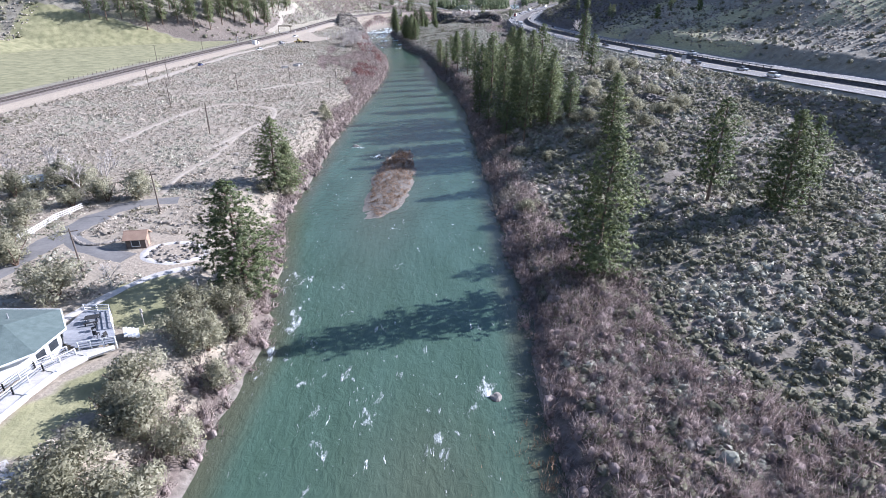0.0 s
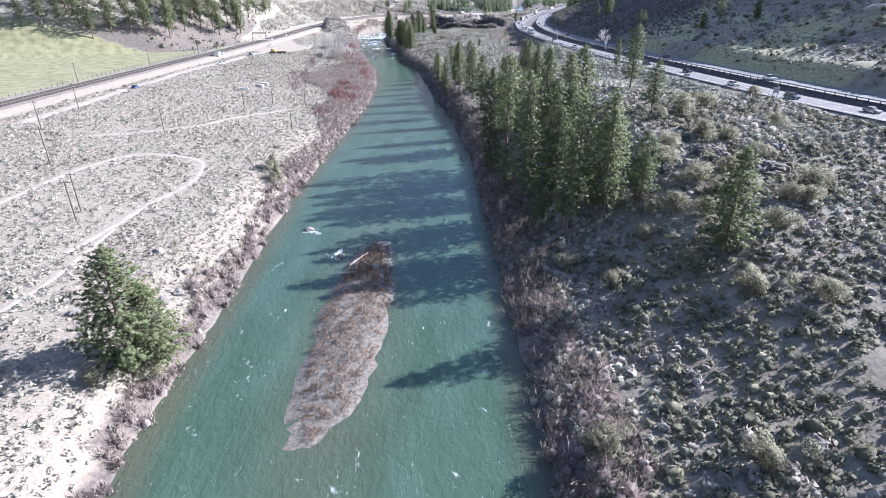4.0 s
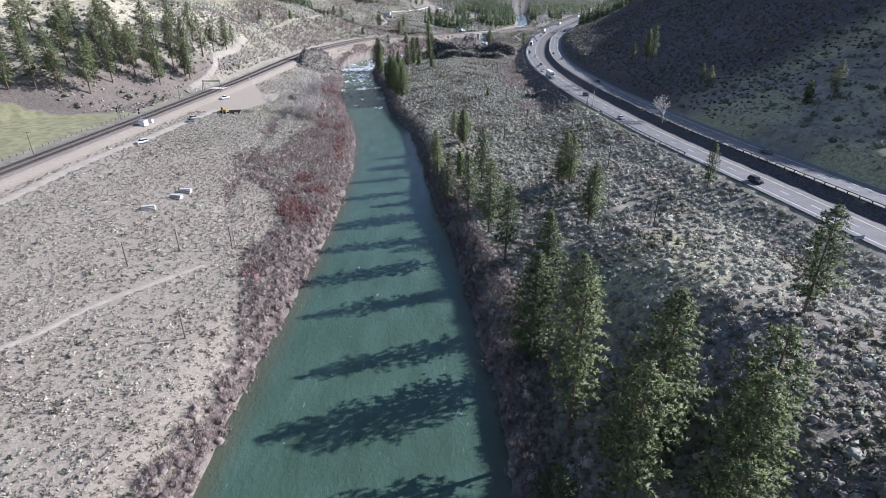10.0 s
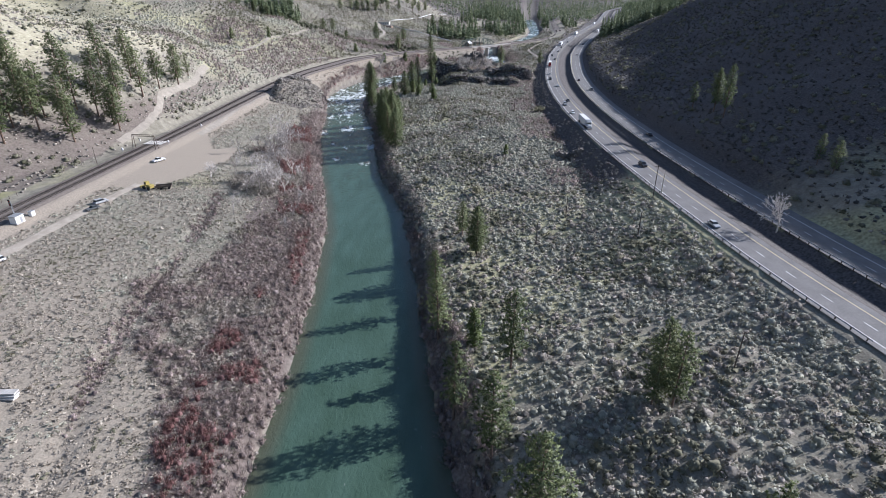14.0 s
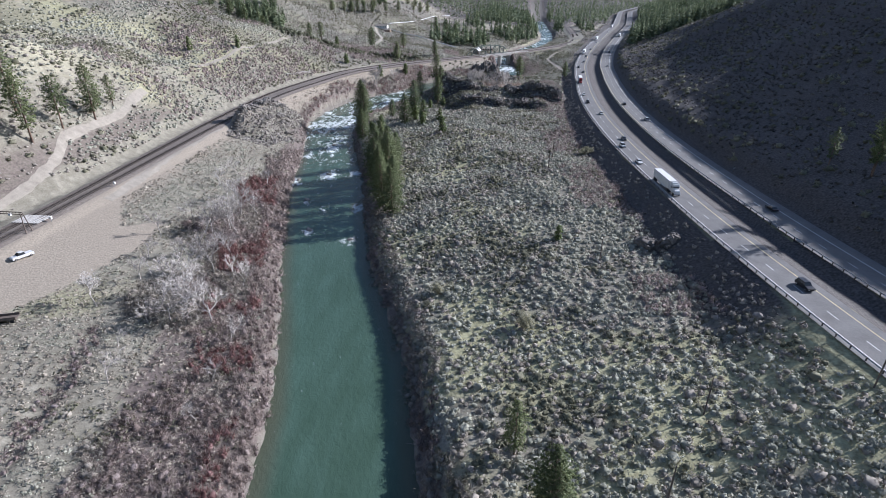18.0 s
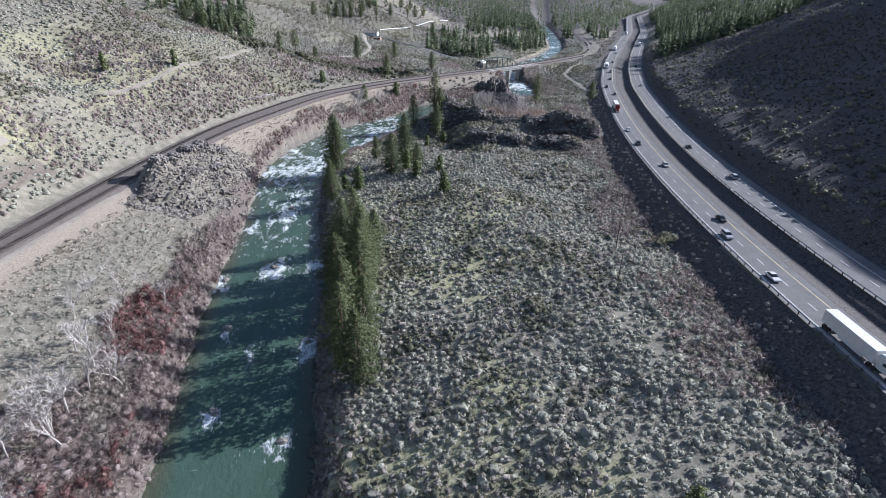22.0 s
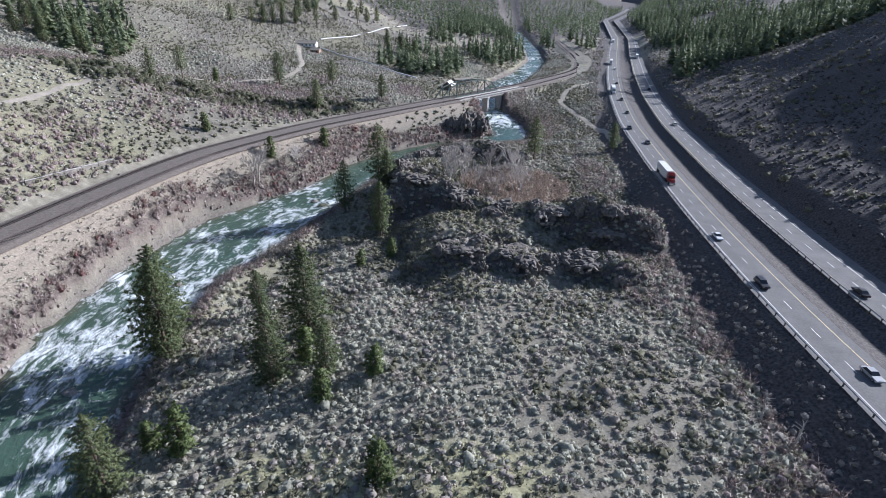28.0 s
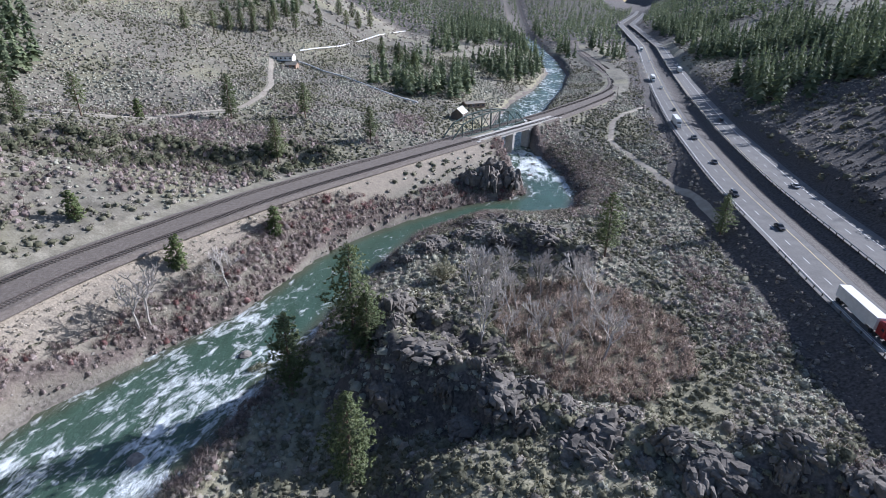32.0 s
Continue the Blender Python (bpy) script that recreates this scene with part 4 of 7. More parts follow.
# tall trees by their stretch of the valley: x, y, height
SOUTH = [(-40.5, 134, 14), (57.8, 109.7, 22), (70.3, 103.9, 21), (76.6, 107.4, 19), (47.7, 150.9, 18), (58.1, 219.1, 14)]
GROVE = [(21.3, 241.1, 30), (25.1, 224.5, 25), (31.3, 232.8, 26), (23.9, 280.5, 22), (17.1, 301.8, 22), (14.1, 319.3, 23), (41.4, 345.8, 16.8), (40.7, 309.2, 16), (10.1, 418.2, 16), (-1.5, 377.7, 18), (17.5, 206.8, 13), (31.3, 196.3, 13.4), (18.0, 262.3, 24), (26.7, 260.8, 21), (29.4, 209.8, 22), (34.4, 217.0, 24), (38.9, 222.3, 23), (21.9, 195.6, 20), (15.0, 222.2, 15), (8.6, 336.0, 20), (26.4, 172.0, 19), (34.3, 175.5, 21), (40.2, 171.1, 15), (26.7, 188.8, 22), (29.6, 180.3, 24), (36.6, 181.8, 22), (30.3, 194.4, 23), (20.9, 175.6, 14)]
BENCH = [(61.7, 249.7, 20), (41.0, 309.8, 18.6), (42.4, 341.4, 17), (38.9, 342.2, 12), (79.0, 323.1, 14), (2.0, 350.6, 20), (14.6, 358.9, 20), (7.1, 369.1, 9.7), (-2.5, 396.3, 15), (10.1, 415.3, 15), (6.1, 431.2, 13), (29, 512, 5.3)]
ISLE = [(-30.7, 555, 21), (-26.4, 548, 19), (-36, 580, 22), (-31, 583, 20), (-38, 622, 18), (-30, 606, 16), (-25.7, 698.8, 22.5), (-19.4, 681.7, 13),
        (-40, 607, 21), (-32, 598, 21), (-37.5, 596, 20), (-31, 589.5, 20), (-33, 570, 20), (-27.5, 563, 18), (-59.5, 702, 26.5), (-57.5, 697, 24), (-30.5, 682.6, 18), (-24.4, 688, 8.8), (-41.2, 715.4, 12.5),
        (-53, 660, 16.8), (-43, 667, 9.9), (-7.5, 742, 6), (-16.5, 737, 5.5), (-19.7, 676, 7.6), (-8, 656, 8.7), (-49, 668, 6.5), (-9.6, 682, 6.8)]
NORTH = [(-13, 786.5, 24.5), (-10, 784.5, 14), (-25.7, 783.3, 19.5), (-11.7, 760, 20), (-41, 845, 9.3), (-60, 821, 8.9), (56.7, 833, 20), (98, 844, 13.8), (-83, 955, 20.5), (-53, 909, 17.9), (-51, 968, 16.9),
         (-17, 935, 15.5), (-126, 912, 16.7), (-90, 834, 7.9)]
HILLS = [(126, 440, 10.9), (141, 382, 9), (147, 377, 15), (163, 371, 9.2), (128, 522, 20), (126, 508, 23), (127.6, 521, 19), (126, 431.5, 11), (124, 536, 13),
         (-174, 730, 9), (-152, 757, 8.6), (-160, 610, 14.5), (-162, 602, 11)]
for rows, group in ((SOUTH, "riverside pines"), (GROVE, "riverside pines"), (BENCH, "pines on the bench"), (ISLE, "riverside pines"), (NORTH, "pines near the bridge"), (HILLS, "hillside pines")):
    for x, y, h in rows:
        sparse = rows is BENCH or rows is HILLS
        kind = 5 + int(x + y) % 2 if sparse or (rows is not ISLE and int(x * 3 + y) % 2) else 7 if rows is ISLE and h > 13 else None
        pine(x, y, h, group=group, kind=kind, fat=0.8 if sparse else 1.0)


pine(-43, 131, 18.5, kind=7, fat=1.15)
pine(27.5, 85, 27, kind=7, fat=1.02)
pine(-33.5, 79, 20.5, kind=7, fat=1.3)


# ---- brush ----
def domes(x, y, z, size, tall, sides, g):
    """Lumpy low domes, one for each site: points (n, m, 3), triangles of one dome, soft normals."""
    n = len(x)
    a = 2 * math.pi * np.arange(sides) / sides + g.uniform(0, 6.28, (n, 1))
    rows = [np.stack([0 * a[:, :1], 0 * a[:, :1], 0 * a[:, :1] + 1.0], -1)]
    for r, h, turn in ((0.7, 0.72, 0.0), (0.95, -0.1, math.pi / sides)):
        rows.append(np.stack([r * np.cos(a + turn), r * np.sin(a + turn), 0 * a + h], -1))
    d = np.concatenate(rows, 1)
    soft = d * (1, 1, 1 / tall) + 0.4 * g.normal(0, 1, d.shape)
    soft /= np.linalg.norm(soft, axis=2)[..., None]
    v = d * g.uniform(0.7, 1.2, d.shape[:2])[..., None] * (size[:, None, None] * np.array((1, 1, tall))) + np.stack([x, y, z], 1)[:, None, :]
    i = np.arange(sides)
    j = (i + 1) % sides
    f = [np.stack([0 * i, 1 + i, 1 + j], 1), np.stack([1 + i, 1 + sides + i, 1 + j], 1), np.stack([1 + j, 1 + sides + i, 1 + sides + j], 1)]
    return v, np.concatenate(f), soft


def planted(name, core, spray, tone, spray_tone, mat, label, category):
    """Domes and loose sprays as one mesh."""
    v, f, soft = core
    n, m = v.shape[:2]
    tris = (np.arange(n) * m)[:, None, None] + f
    sv, ss = spray
    pts = np.concatenate([v.reshape(-1, 3), sv.reshape(-1, 3)])
    tri = np.concatenate([tris.reshape(-1, 3), np.arange(sv.size // 3).reshape(-1, 3) + n * m])
    me = np_mesh(name, pts, tri, mat, True)
    me.normals_split_custom_set_from_vertices(np.concatenate([soft.reshape(-1, 3), ss.reshape(-1, 3)]))
    a = me.attributes.new("tone", "FLOAT", "POINT")
    a.data.foreach_set("value", np.concatenate([np.repeat(tone, m), np.repeat(spray_tone, sv.size // 3 // max(n, 1))]).astype(np.float32))
    return tagged(new(name, me), label, category, kind="stuff")


def brush(name, x, y, size, tall, k, mat, label, category="brush", seed=1, leaf=0.24, sides=4, heart=0.74):
    """Many low bushes joined: each a lumpy dome with k leaf sprays standing proud of it."""
    g = np.random.default_rng(seed)
    z = gz(x, y)
    n = len(x)
    d = g.normal(0, 1, (n, k, 3)) + (0, 0, 0.3)
    d[..., 2] = np.abs(d[..., 2])
    d /= np.linalg.norm(d, axis=2)[..., None]
    lobe = 1 + 0.2 * np.sin(3 * np.arctan2(d[..., 1], d[..., 0]) + g.uniform(0, 6.28, (n, 1)))
    mid = np.stack([x, y, z], 1)[:, None, :] + d * (size[:, None] * lobe * g.uniform(0.5, 1.1, (n, k)) ** 0.6)[..., None] * (1, 1, tall)
    m = d + 0.5 * g.normal(0, 1, (n, k, 3))
    m /= np.linalg.norm(m, axis=2)[..., None]
    t1 = np.cross(m, g.normal(0, 1, (n, k, 3)))
    t1 /= np.linalg.norm(t1, axis=2)[..., None]
    t2 = np.cross(m, t1)
    s = (leaf * size[:, None] * g.uniform(0.6, 1.3, (n, k)))[..., None]
    w = g.uniform(0.4, 0.8, (n, k, 1))
    v = np.stack([mid + s * 1.1 * t1 + 0.5 * s * d, mid + s * (-0.5 * t1 + w * t2), mid + s * (-0.5 * t1 - w * t2)], 2)
    soft = d + 0.3 * m + (0, 0, 0.25)
    soft /= np.linalg.norm(soft, axis=2)[..., None]
    tone = g.random(n)
    return planted(name, domes(x, y, z, heart * size, tall, sides, g), (v, np.repeat(soft, 3, 1)), tone, tone, mat, label, category)


def twigs(name, x, y, size, height, k, mat, label, category="bushes", seed=1, thick=0.036, heart=0.42):
    """Leafless thickets: every bush a dense round heart with k thin shoots standing out of it."""
    g = np.random.default_rng(seed)
    z = gz(x, y)
    n = len(x)
    d = g.normal(0, 1, (n, k, 3)) * (0.8, 0.8, 0.6) + (0, 0, 0.5)
    d[..., 2] = np.abs(d[..., 2]) + 0.05
    d /= np.linalg.norm(d, axis=2)[..., None]
    span = np.stack([size, size, height], 1)[:, None, :]
    here = np.stack([x, y, z - 0.1], 1)[:, None, :]
    foot = here + d * span * g.uniform(0.3, 0.85, (n, k, 1))
    way = 0.55 * d + 0.5 * g.normal(0, 1, (n, k, 3)) + (0, 0, 0.35)
    tip = foot + way * span * g.uniform(0.22, 0.45, (n, k, 1))
    side = np.cross(tip - foot, g.normal(0, 1, (n, k, 3)))
    side /= np.linalg.norm(side, axis=2)[..., None] + 1e-9
    w = side * (thick * g.uniform(0.8, 1.6, (n, k)))[..., None]
    v = np.stack([foot - w, foot + w, tip], 2)
    soft = d + 0.6 * g.normal(0, 1, d.shape) + (0, 0, 0.2)
    soft /= np.linalg.norm(soft, axis=2)[..., None]
    tone = g.random(n)
    core = domes(x, y, z - 0.1, heart * size, 1.0, 5, g)
    core[0][..., 2] = (core[0][..., 2] - z[:, None]) * (height / size)[:, None] + z[:, None]
    return planted(name, core, (v, np.repeat(soft, 3, 1)), tone, tone, mat, label, category)


def stones(name, x, y, size, mat, label, seed=1):
    """Many loose angular stones joined, each a broken eight-sided lump."""
    g = np.random.default_rng(seed)
    n = len(x)
    base = np.array([(1, 0, 0), (0, 1, 0), (-1, 0, 0), (0, -1, 0), (0, 0, 0.8), (0, 0, -0.6)], float)
    f = np.array([(0, 1, 4), (1, 2, 4), (2, 3, 4), (3, 0, 4), (1, 0, 5), (2, 1, 5), (3, 2, 5), (0, 3, 5)])
    turn = g.uniform(0, 6.283, n)
    c, s = np.cos(turn)[:, None], np.sin(turn)[:, None]
    v = base[None] * g.uniform(0.55, 1.25, (n, 6, 1)) * (1.3, 0.9, 0.9) + g.normal(0, 0.16, (n, 6, 3))
    v = np.stack([v[..., 0] * c - v[..., 1] * s, v[..., 0] * s + v[..., 1] * c, v[..., 2]], -1)
    v = v * size[:, None, None] + np.stack([x, y, gz(x, y) + 0.12 * size], 1)[:, None, :]
    q = (np.arange(n) * 6)[:, None, None] + f
    return tagged(new(name, np_mesh(name, v.reshape(-1, 3), q.reshape(-1, 3), mat)), label, "stones", kind="stuff")


def sites(x0, x1, y0, y1, step, seed):
    g = np.random.default_rng(seed)
    x, y = np.meshgrid(np.arange(x0, x1, step), np.arange(y0, y1, step))
    x, y = x + g.uniform(-0.5, 0.5, x.shape) * step, y + g.uniform(-0.5, 0.5, y.shape) * step
    return x.ravel(), y.ravel(), g.random(x.size), g.random(x.size)


def facts(x, y):
    d_l, d_r = near(RIVER_L, x, y), near(RIVER_R, x, y)
    return np.minimum(d_l, d_r), d_r < d_l, inside(RIVER, x, y), (x - road_x(y)) * slant(road_x, y), (x - rail_x(y)) * slant(rail_x, y)

# ---- dirt tracks worn into the flat ----
TRAILS = [
    ("footpath", 1.5, [(-70, 160), (-68.5, 172), (-67.8, 186), (-65.5, 196), (-64.5, 204), (-66.5, 214), (-69.5, 222), (-78, 225), (-89, 225), (-93, 219), (-97, 206), (-98.5, 183), (-99, 160)]),
    ("footpath", 1.6, [(-112, 240), (-98, 250), (-91, 257), (-85, 264), (-81, 275), (-74.5, 285), (-68.5, 293), (-63, 300)]),
    ("footpath", 1.2, [(-67.6, 172), (-66, 150), (-68, 132), (-66, 118)]),
    ("dirt_road", 3.6, [(-141, 250), (-139, 330), (-137, 380), (-132, 410), (-130, 430), (-127, 452), (-124, 470)]),
    ("dirt_road", 3.4, [(-128, 540), (-127, 560), (-127, 590), (-124, 620), (-122, 645)]),
    ("dirt_road", 3.0, [(-157, 518), (-154.5, 541), (-156, 560), (-160, 571), (-159, 583), (-157, 610), (-160, 640)]),
    ("dirt_road", 1.9, [(-163, 700), (-156, 738), (-148, 771), (-141, 815), (-133, 862)]),
    ("dirt_road", 3.2, [(-96.8, 1110), (-90, 1073), (-81, 1033), (-78, 997), (-84, 976), (-96, 968), (-120, 930), (-140, 905)]),
    ("dirt_road", 2.6, [(-128, 846), (-137, 880), (-134, 903), (-123, 919), (-114, 937), (-103, 952), (-90, 966)]),
    ("dirt_road", 2.8, [(150, 1029), (116, 990), (102, 955), (104, 930), (106, 905), (106.5, 877), (101, 846)]),
]
PATHS = [(w * 0.5 + 0.5, pts) for _, w, pts in TRAILS] + [(3.0, [(-74, 78), (-73.5, 97), (-70, 111), (-62, 114)])]
KEEP_OUT = [LAWN, LAWN2, yard, LOT, LOT2, [(-64, 40), (-64, 68), (-53, 70), (-42, 60), (-47, 40)], [(-72, 92), (-68, 86), (-55, 82), (-55, 88), (-68, 95)]]


def off_paths(x, y):
    ok = np.ones(len(x), bool)
    for width, points in PATHS:
        ok &= near(points, x, y) > width
    for poly in KEEP_OUT:
        ok &= ~inside(poly, x, y)
    return ok




def strip(points, width, dz=0.06):
    """A smooth draped strip along a few points."""
    p = np.array(points, float)
    t = np.concatenate([[0], np.cumsum(np.hypot(*np.diff(p, axis=0).T))])
    u = np.arange(0, t[-1], 1.2)
    q = np.stack([np.interp(u, t, p[:, 0]), np.interp(u, t, p[:, 1])], 1)
    for _ in range(10):
        q[1:-1] = (q[:-2] + 2 * q[1:-1] + q[2:]) / 4
    d = np.gradient(q, axis=0)
    d /= np.linalg.norm(d, axis=1)[:, None]
    side = np.stack([d[:, 1], -d[:, 0]], 1)
    cols = []
    wob = 1 + 0.22 * vnoise(u, u * 0, 4.0, 91) + 0.1 * vnoise(u, u * 0, 1.7, 92)
    for k in (-0.5, -0.17, 0.17, 0.5):
        e = q + side * (k * width * wob)[:, None]
        cols.append(np.column_stack([e, gz(e[:, 0], e[:, 1]) + dz - (0.09 if abs(k) == 0.5 else 0)]))
    v = np.stack(cols, 1).reshape(-1, 3)
    i = (np.arange(len(u) - 1) * 4)[:, None] + np.arange(3)
    i = i.ravel()
    return v, np.stack([i, i + 1, i + 5, i + 4], 1)


for nm, w, pts in TRAILS:
    structure(nm, np_mesh(nm, *strip(pts, w, 0.1), M_DIRT_DARK if pts[0][0] < -110 and pts[0][1] > 500 else M_DIRT, True), "pale trodden dirt track across dry brush", "dirt track")

x, y, u, w = sites(-75, 130, 0, 960, 1.5, 101)
d, east, wet, s_road, s_rail = facts(x, y)
cover = fbm(x, y, 18, 71, 2)
ok = east & ~wet & (d > 4) & (s_road < -8 - 8 * ramp(y, 440, 480)) & (u < (0.88 + 0.2 * cover) * (1 - 0.2 * ramp(x, 38, 58) * ramp(y, 225, 265) * ramp(-y, -370, -330))) & off_paths(x, y) & ((y < 940) | (s_rail > 10)) & (((x - 40) / 22) ** 2 + ((y - 795) / 24) ** 2 > 0.85)
x, y, u, w = x[ok], y[ok], u[ok], w[ok]
size = 0.8 + 0.5 * w ** 1.5
large = (w > 0.955) & (d[ok] > 10)
tone = vnoise(x, y, 11, 77) + 1.6 * (u - 0.45) + 0.5 * ramp(y, 690, 740) + 0.85 * ramp(-y, -270, -200)
for pick, mat, nm, label, sd in ((tone < 0.05, M_SAGE, "sagebrush", "grey-green sagebrush covering the river bench", 3), ((tone >= 0.05) & (tone < 0.5), M_SAGE_DRY, "dry_brush", "dry grey-brown brush between sagebrush", 4),
                                 (tone >= 0.5, M_OLIVE_BRUSH, "bitterbrush", "dark olive bitterbrush dotting the river bench", 34)):
    brush(nm, x[pick & ~large], y[pick & ~large], size[pick & ~large], 0.8, 22, mat, label, "brush", sd, 0.27)
    brush(nm, x[pick & large], y[pick & large], 0.45 + 1.05 * size[pick & large], 0.9, 48, mat, "larger rounded bush standing out of the brush".replace("bush", nm.replace("_", " ")), "brush", sd + 50, 0.17)

x, y, u, w = sites(-185, -26, 0, 900, 1.36, 102)
d, east, wet, s_road, s_rail = facts(x, y)
cover = fbm(x, y, 18, 72, 2)
ok = ~east & ~wet & (d > 3.5) & (s_rail > 13 - 4 * (y > 690)) & (u < 0.9 + 0.3 * cover) & off_paths(x, y) & ((y < 690) | (u < 0.75))
x, y, u, w = x[ok], y[ok], u[ok], w[ok]
size = 0.52 + 0.5 * w ** 1.6 + 0.45 * (w > 0.965)
tone = vnoise(x, y, 11, 78) + 1.6 * (u - 0.45)
for pick, mat, nm, label, sd in ((tone < -0.5, M_SAGE, "sagebrush", "grey-green sagebrush on the river flat", 5), ((tone >= -0.5) & (tone < 0.88), M_STRAW_BRUSH, "dry_brush", "pale dry brush on the river flat", 6),
                                 (tone >= 0.88, M_OLIVE_BRUSH, "bitterbrush", "dark olive bitterbrush on the river flat", 36)):
    brush(nm, x[pick], y[pick], size[pick], 0.55, 15, mat, label, "brush", sd, 0.3, 4, 0.38)

x, y, u, w = sites(-330, 330, 60, 1250, 2.5, 103)
d, east, wet, s_road, s_rail = facts(x, y)
ok = ~wet & (d > 5) & (((~east) & (s_rail < -13 - 130 * (y < 455))) | (east & (s_road > 33)) | ((y > 930) & (np.abs(s_rail) > 10) & (np.abs(s_road - 12) > 22))) & (u < 0.66 + 0.3 * fbm(x, y, 40, 73, 2)) & off_paths(x, y)
ok = ok & ~((~east) & (x > -235) & (y > 600)) & ~((y > 930) & (x > -235) & (x < 170))
x, y, w, u = x[ok], y[ok], w[ok], u[ok]
west = (s_rail[ok] < -10) & (y > 600) & (x < 20)
big = u < np.where(west, 0.075, 0.09)
# stretch of the eastern hill in shade, given the darker brush colour
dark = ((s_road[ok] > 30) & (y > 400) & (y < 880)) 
for pick, mat, sd in ((~big & west & (w > 0.45), M_SAGE, 37), (~big & west & (w <= 0.45), M_OLIVE_BRUSH, 38), (~big & ~dark & ~west, M_SAGE_DRY, 7), (~big & dark, M_SHADED_BRUSH, 27)):
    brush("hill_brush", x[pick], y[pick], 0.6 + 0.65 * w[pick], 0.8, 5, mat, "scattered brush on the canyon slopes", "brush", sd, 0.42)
brush("hill_shrubs", x[big], y[big], 1.1 + 1.3 * w[big], 0.9, 20, M_OLIVE_BRUSH, "larger olive shrubs on the canyon slopes", "shrubs", 8)

x, y, u, w = sites(-700, 800, 1240, 2100, 9.0, 113)
d, east, wet, s_road, s_rail = facts(x, y)
ok = ~wet & (d > 5) & (np.abs(s_road - 12) > 26) & (np.abs(s_rail) > 12) & (u < 0.7)
brush("far_brush", x[ok], y[ok], 1.6 + 1.8 * w[ok], 0.7, 2, M_SAGE_DRY, "distant brush on the valley slopes", "brush", 17, 0.5)

x, y, u, w = sites(20, 140, 450, 1010, 1.7, 146)
d, east, wet, s_road, s_rail = facts(x, y)
ok = east & ~wet & (s_road < -7.5) & (s_road > -17) & (u < 0.34 + 0.3 * vnoise(x, y, 12, 147)) & off_paths(x, y)
brush("bank_brush", x[ok], y[ok], 0.45 + 0.6 * w[ok], 0.9, 14, M_SAGE_DRY, "sparse dry brush on the rocky highway bank", "brush", 47, 0.3)
x, y, u, w = sites(-235, 170, 560, 1250, 2.1, 148)
d, east, wet, s_road, s_rail = facts(x, y)
ok = ~wet & (d > 4) & (np.abs(s_rail) > 9.5) & (np.abs(s_road - 12) > 24) & ((y > 930) | (~east & (s_rail < -12)) | (~east & (s_rail > 9.5))) & (u < 0.8 + 0.35 * fbm(x, y, 30, 149, 2) - 0.42 * (~east & (s_rail > 9))) & off_paths(x, y)
ok = ok & ((y > 850) | (~east & (s_rail < -12) & (x > -235 + 0.5 * (y - 560) * (y < 600))))
x, y, u, w = x[ok], y[ok], u[ok], w[ok]
tone = vnoise(x, y, 20, 150) + w - 0.5 + 0.25 * ramp(y, 720, 800)
for pick, mat, sd in ((tone < 0.1, M_SAGE, 48), ((tone >= 0.1) & (tone < 0.5), M_SAGE_DRY, 49), (tone >= 0.5, M_OLIVE_BRUSH, 50)):
    brush("valley_brush", x[pick], y[pick], 0.85 + 0.95 * w[pick] ** 2, 0.85, 12, mat, "mixed brush on the valley slopes near the bridge", "brush", sd, 0.28)

# thickets along the water
x, y, u, w = sites(-110, 110, 0, 1010, 1.8, 104)
d, east, wet, s_road, s_rail = facts(x, y)
edge = vnoise(x, y, 22, 81)
wide = np.where(east, np.interp(y, [0, 70, 92, 130, 400, 520, 700, 840, 880, 1000], [36, 32, 14, 10, 8, 8, 7, 8, 17, 17]), np.interp(y, [0, 250, 300, 345, 380, 430, 470, 620, 645, 700, 760, 800, 900], [6, 6, 17, 30, 34, 36, 34, 12, 1.5, 3, 5, 9, 9]))
ok = ~wet & (d > 0.3) & (d < wide * (1 + 0.5 * edge)) & (u < 0.9) & off_paths(x, y) & (s_rail > 9) & (s_road < -14)
x, y, u, w, edge, east, d = (q[ok] for q in (x, y, u, w, edge, east, d))
red = (~east & (vnoise(x, y, 11, 83) + 0.25 * (w - 0.5) > 0.22) & (y > 290) & (y < 605) & (d > 5.5) & (d < 19)) | (~east & (y > 690) & (u < 0.12))
grey = ~red & (vnoise(x, y, 13, 85) > 0.15) & (east | (d > 9))
low = np.where(~east & (d > 11) & ~red, 0.7, 1.0) * np.where(east, np.interp(y, [430, 480, 690, 715, 770, 790], [1.0, 0.55, 0.55, 1.0, 1.0, 0.6]), 1.0)
fine = east & (y < 110)
for pick, mat, name, label in ((red, M_RED, "red_osier", "deep red leafless osier thicket along the bank"), (~red & ~grey, M_WILLOW, "willow_thicket", "leafless pinkish grey willow thicket along the bank"),
                               (grey, M_SAGE_DRY, "grey_thicket", "pale grey leafless thicket along the bank")):
    pick = pick & ~fine
    twigs(name, x[pick], y[pick], (1.25 + 1.2 * w[pick]) * (1 + 0.35 * edge[pick]), (1.3 + 1.8 * w[pick]) * low[pick], 110, mat, label, "willows", 9)
twigs("willow_thicket", x[fine], y[fine], 1.3 + 1.0 * w[fine], 1.5 + 1.6 * w[fine], 150, M_MAUVE, "mauve-grey leafless willow thicket beside the shallows", "willows", 29, 0.024, 0.4)
x, y, u, w = sites(-100, 30, 680, 905, 1.3, 114)
d, east, wet, s_road, s_rail = facts(x, y)
ok = ~east & ~wet & (d < 3.5 + 4 * ramp(y, 760, 800) + 4.5 * vnoise(x, y, 15, 115)) & (u < 0.7) & (y > 700) & (s_rail > 10)
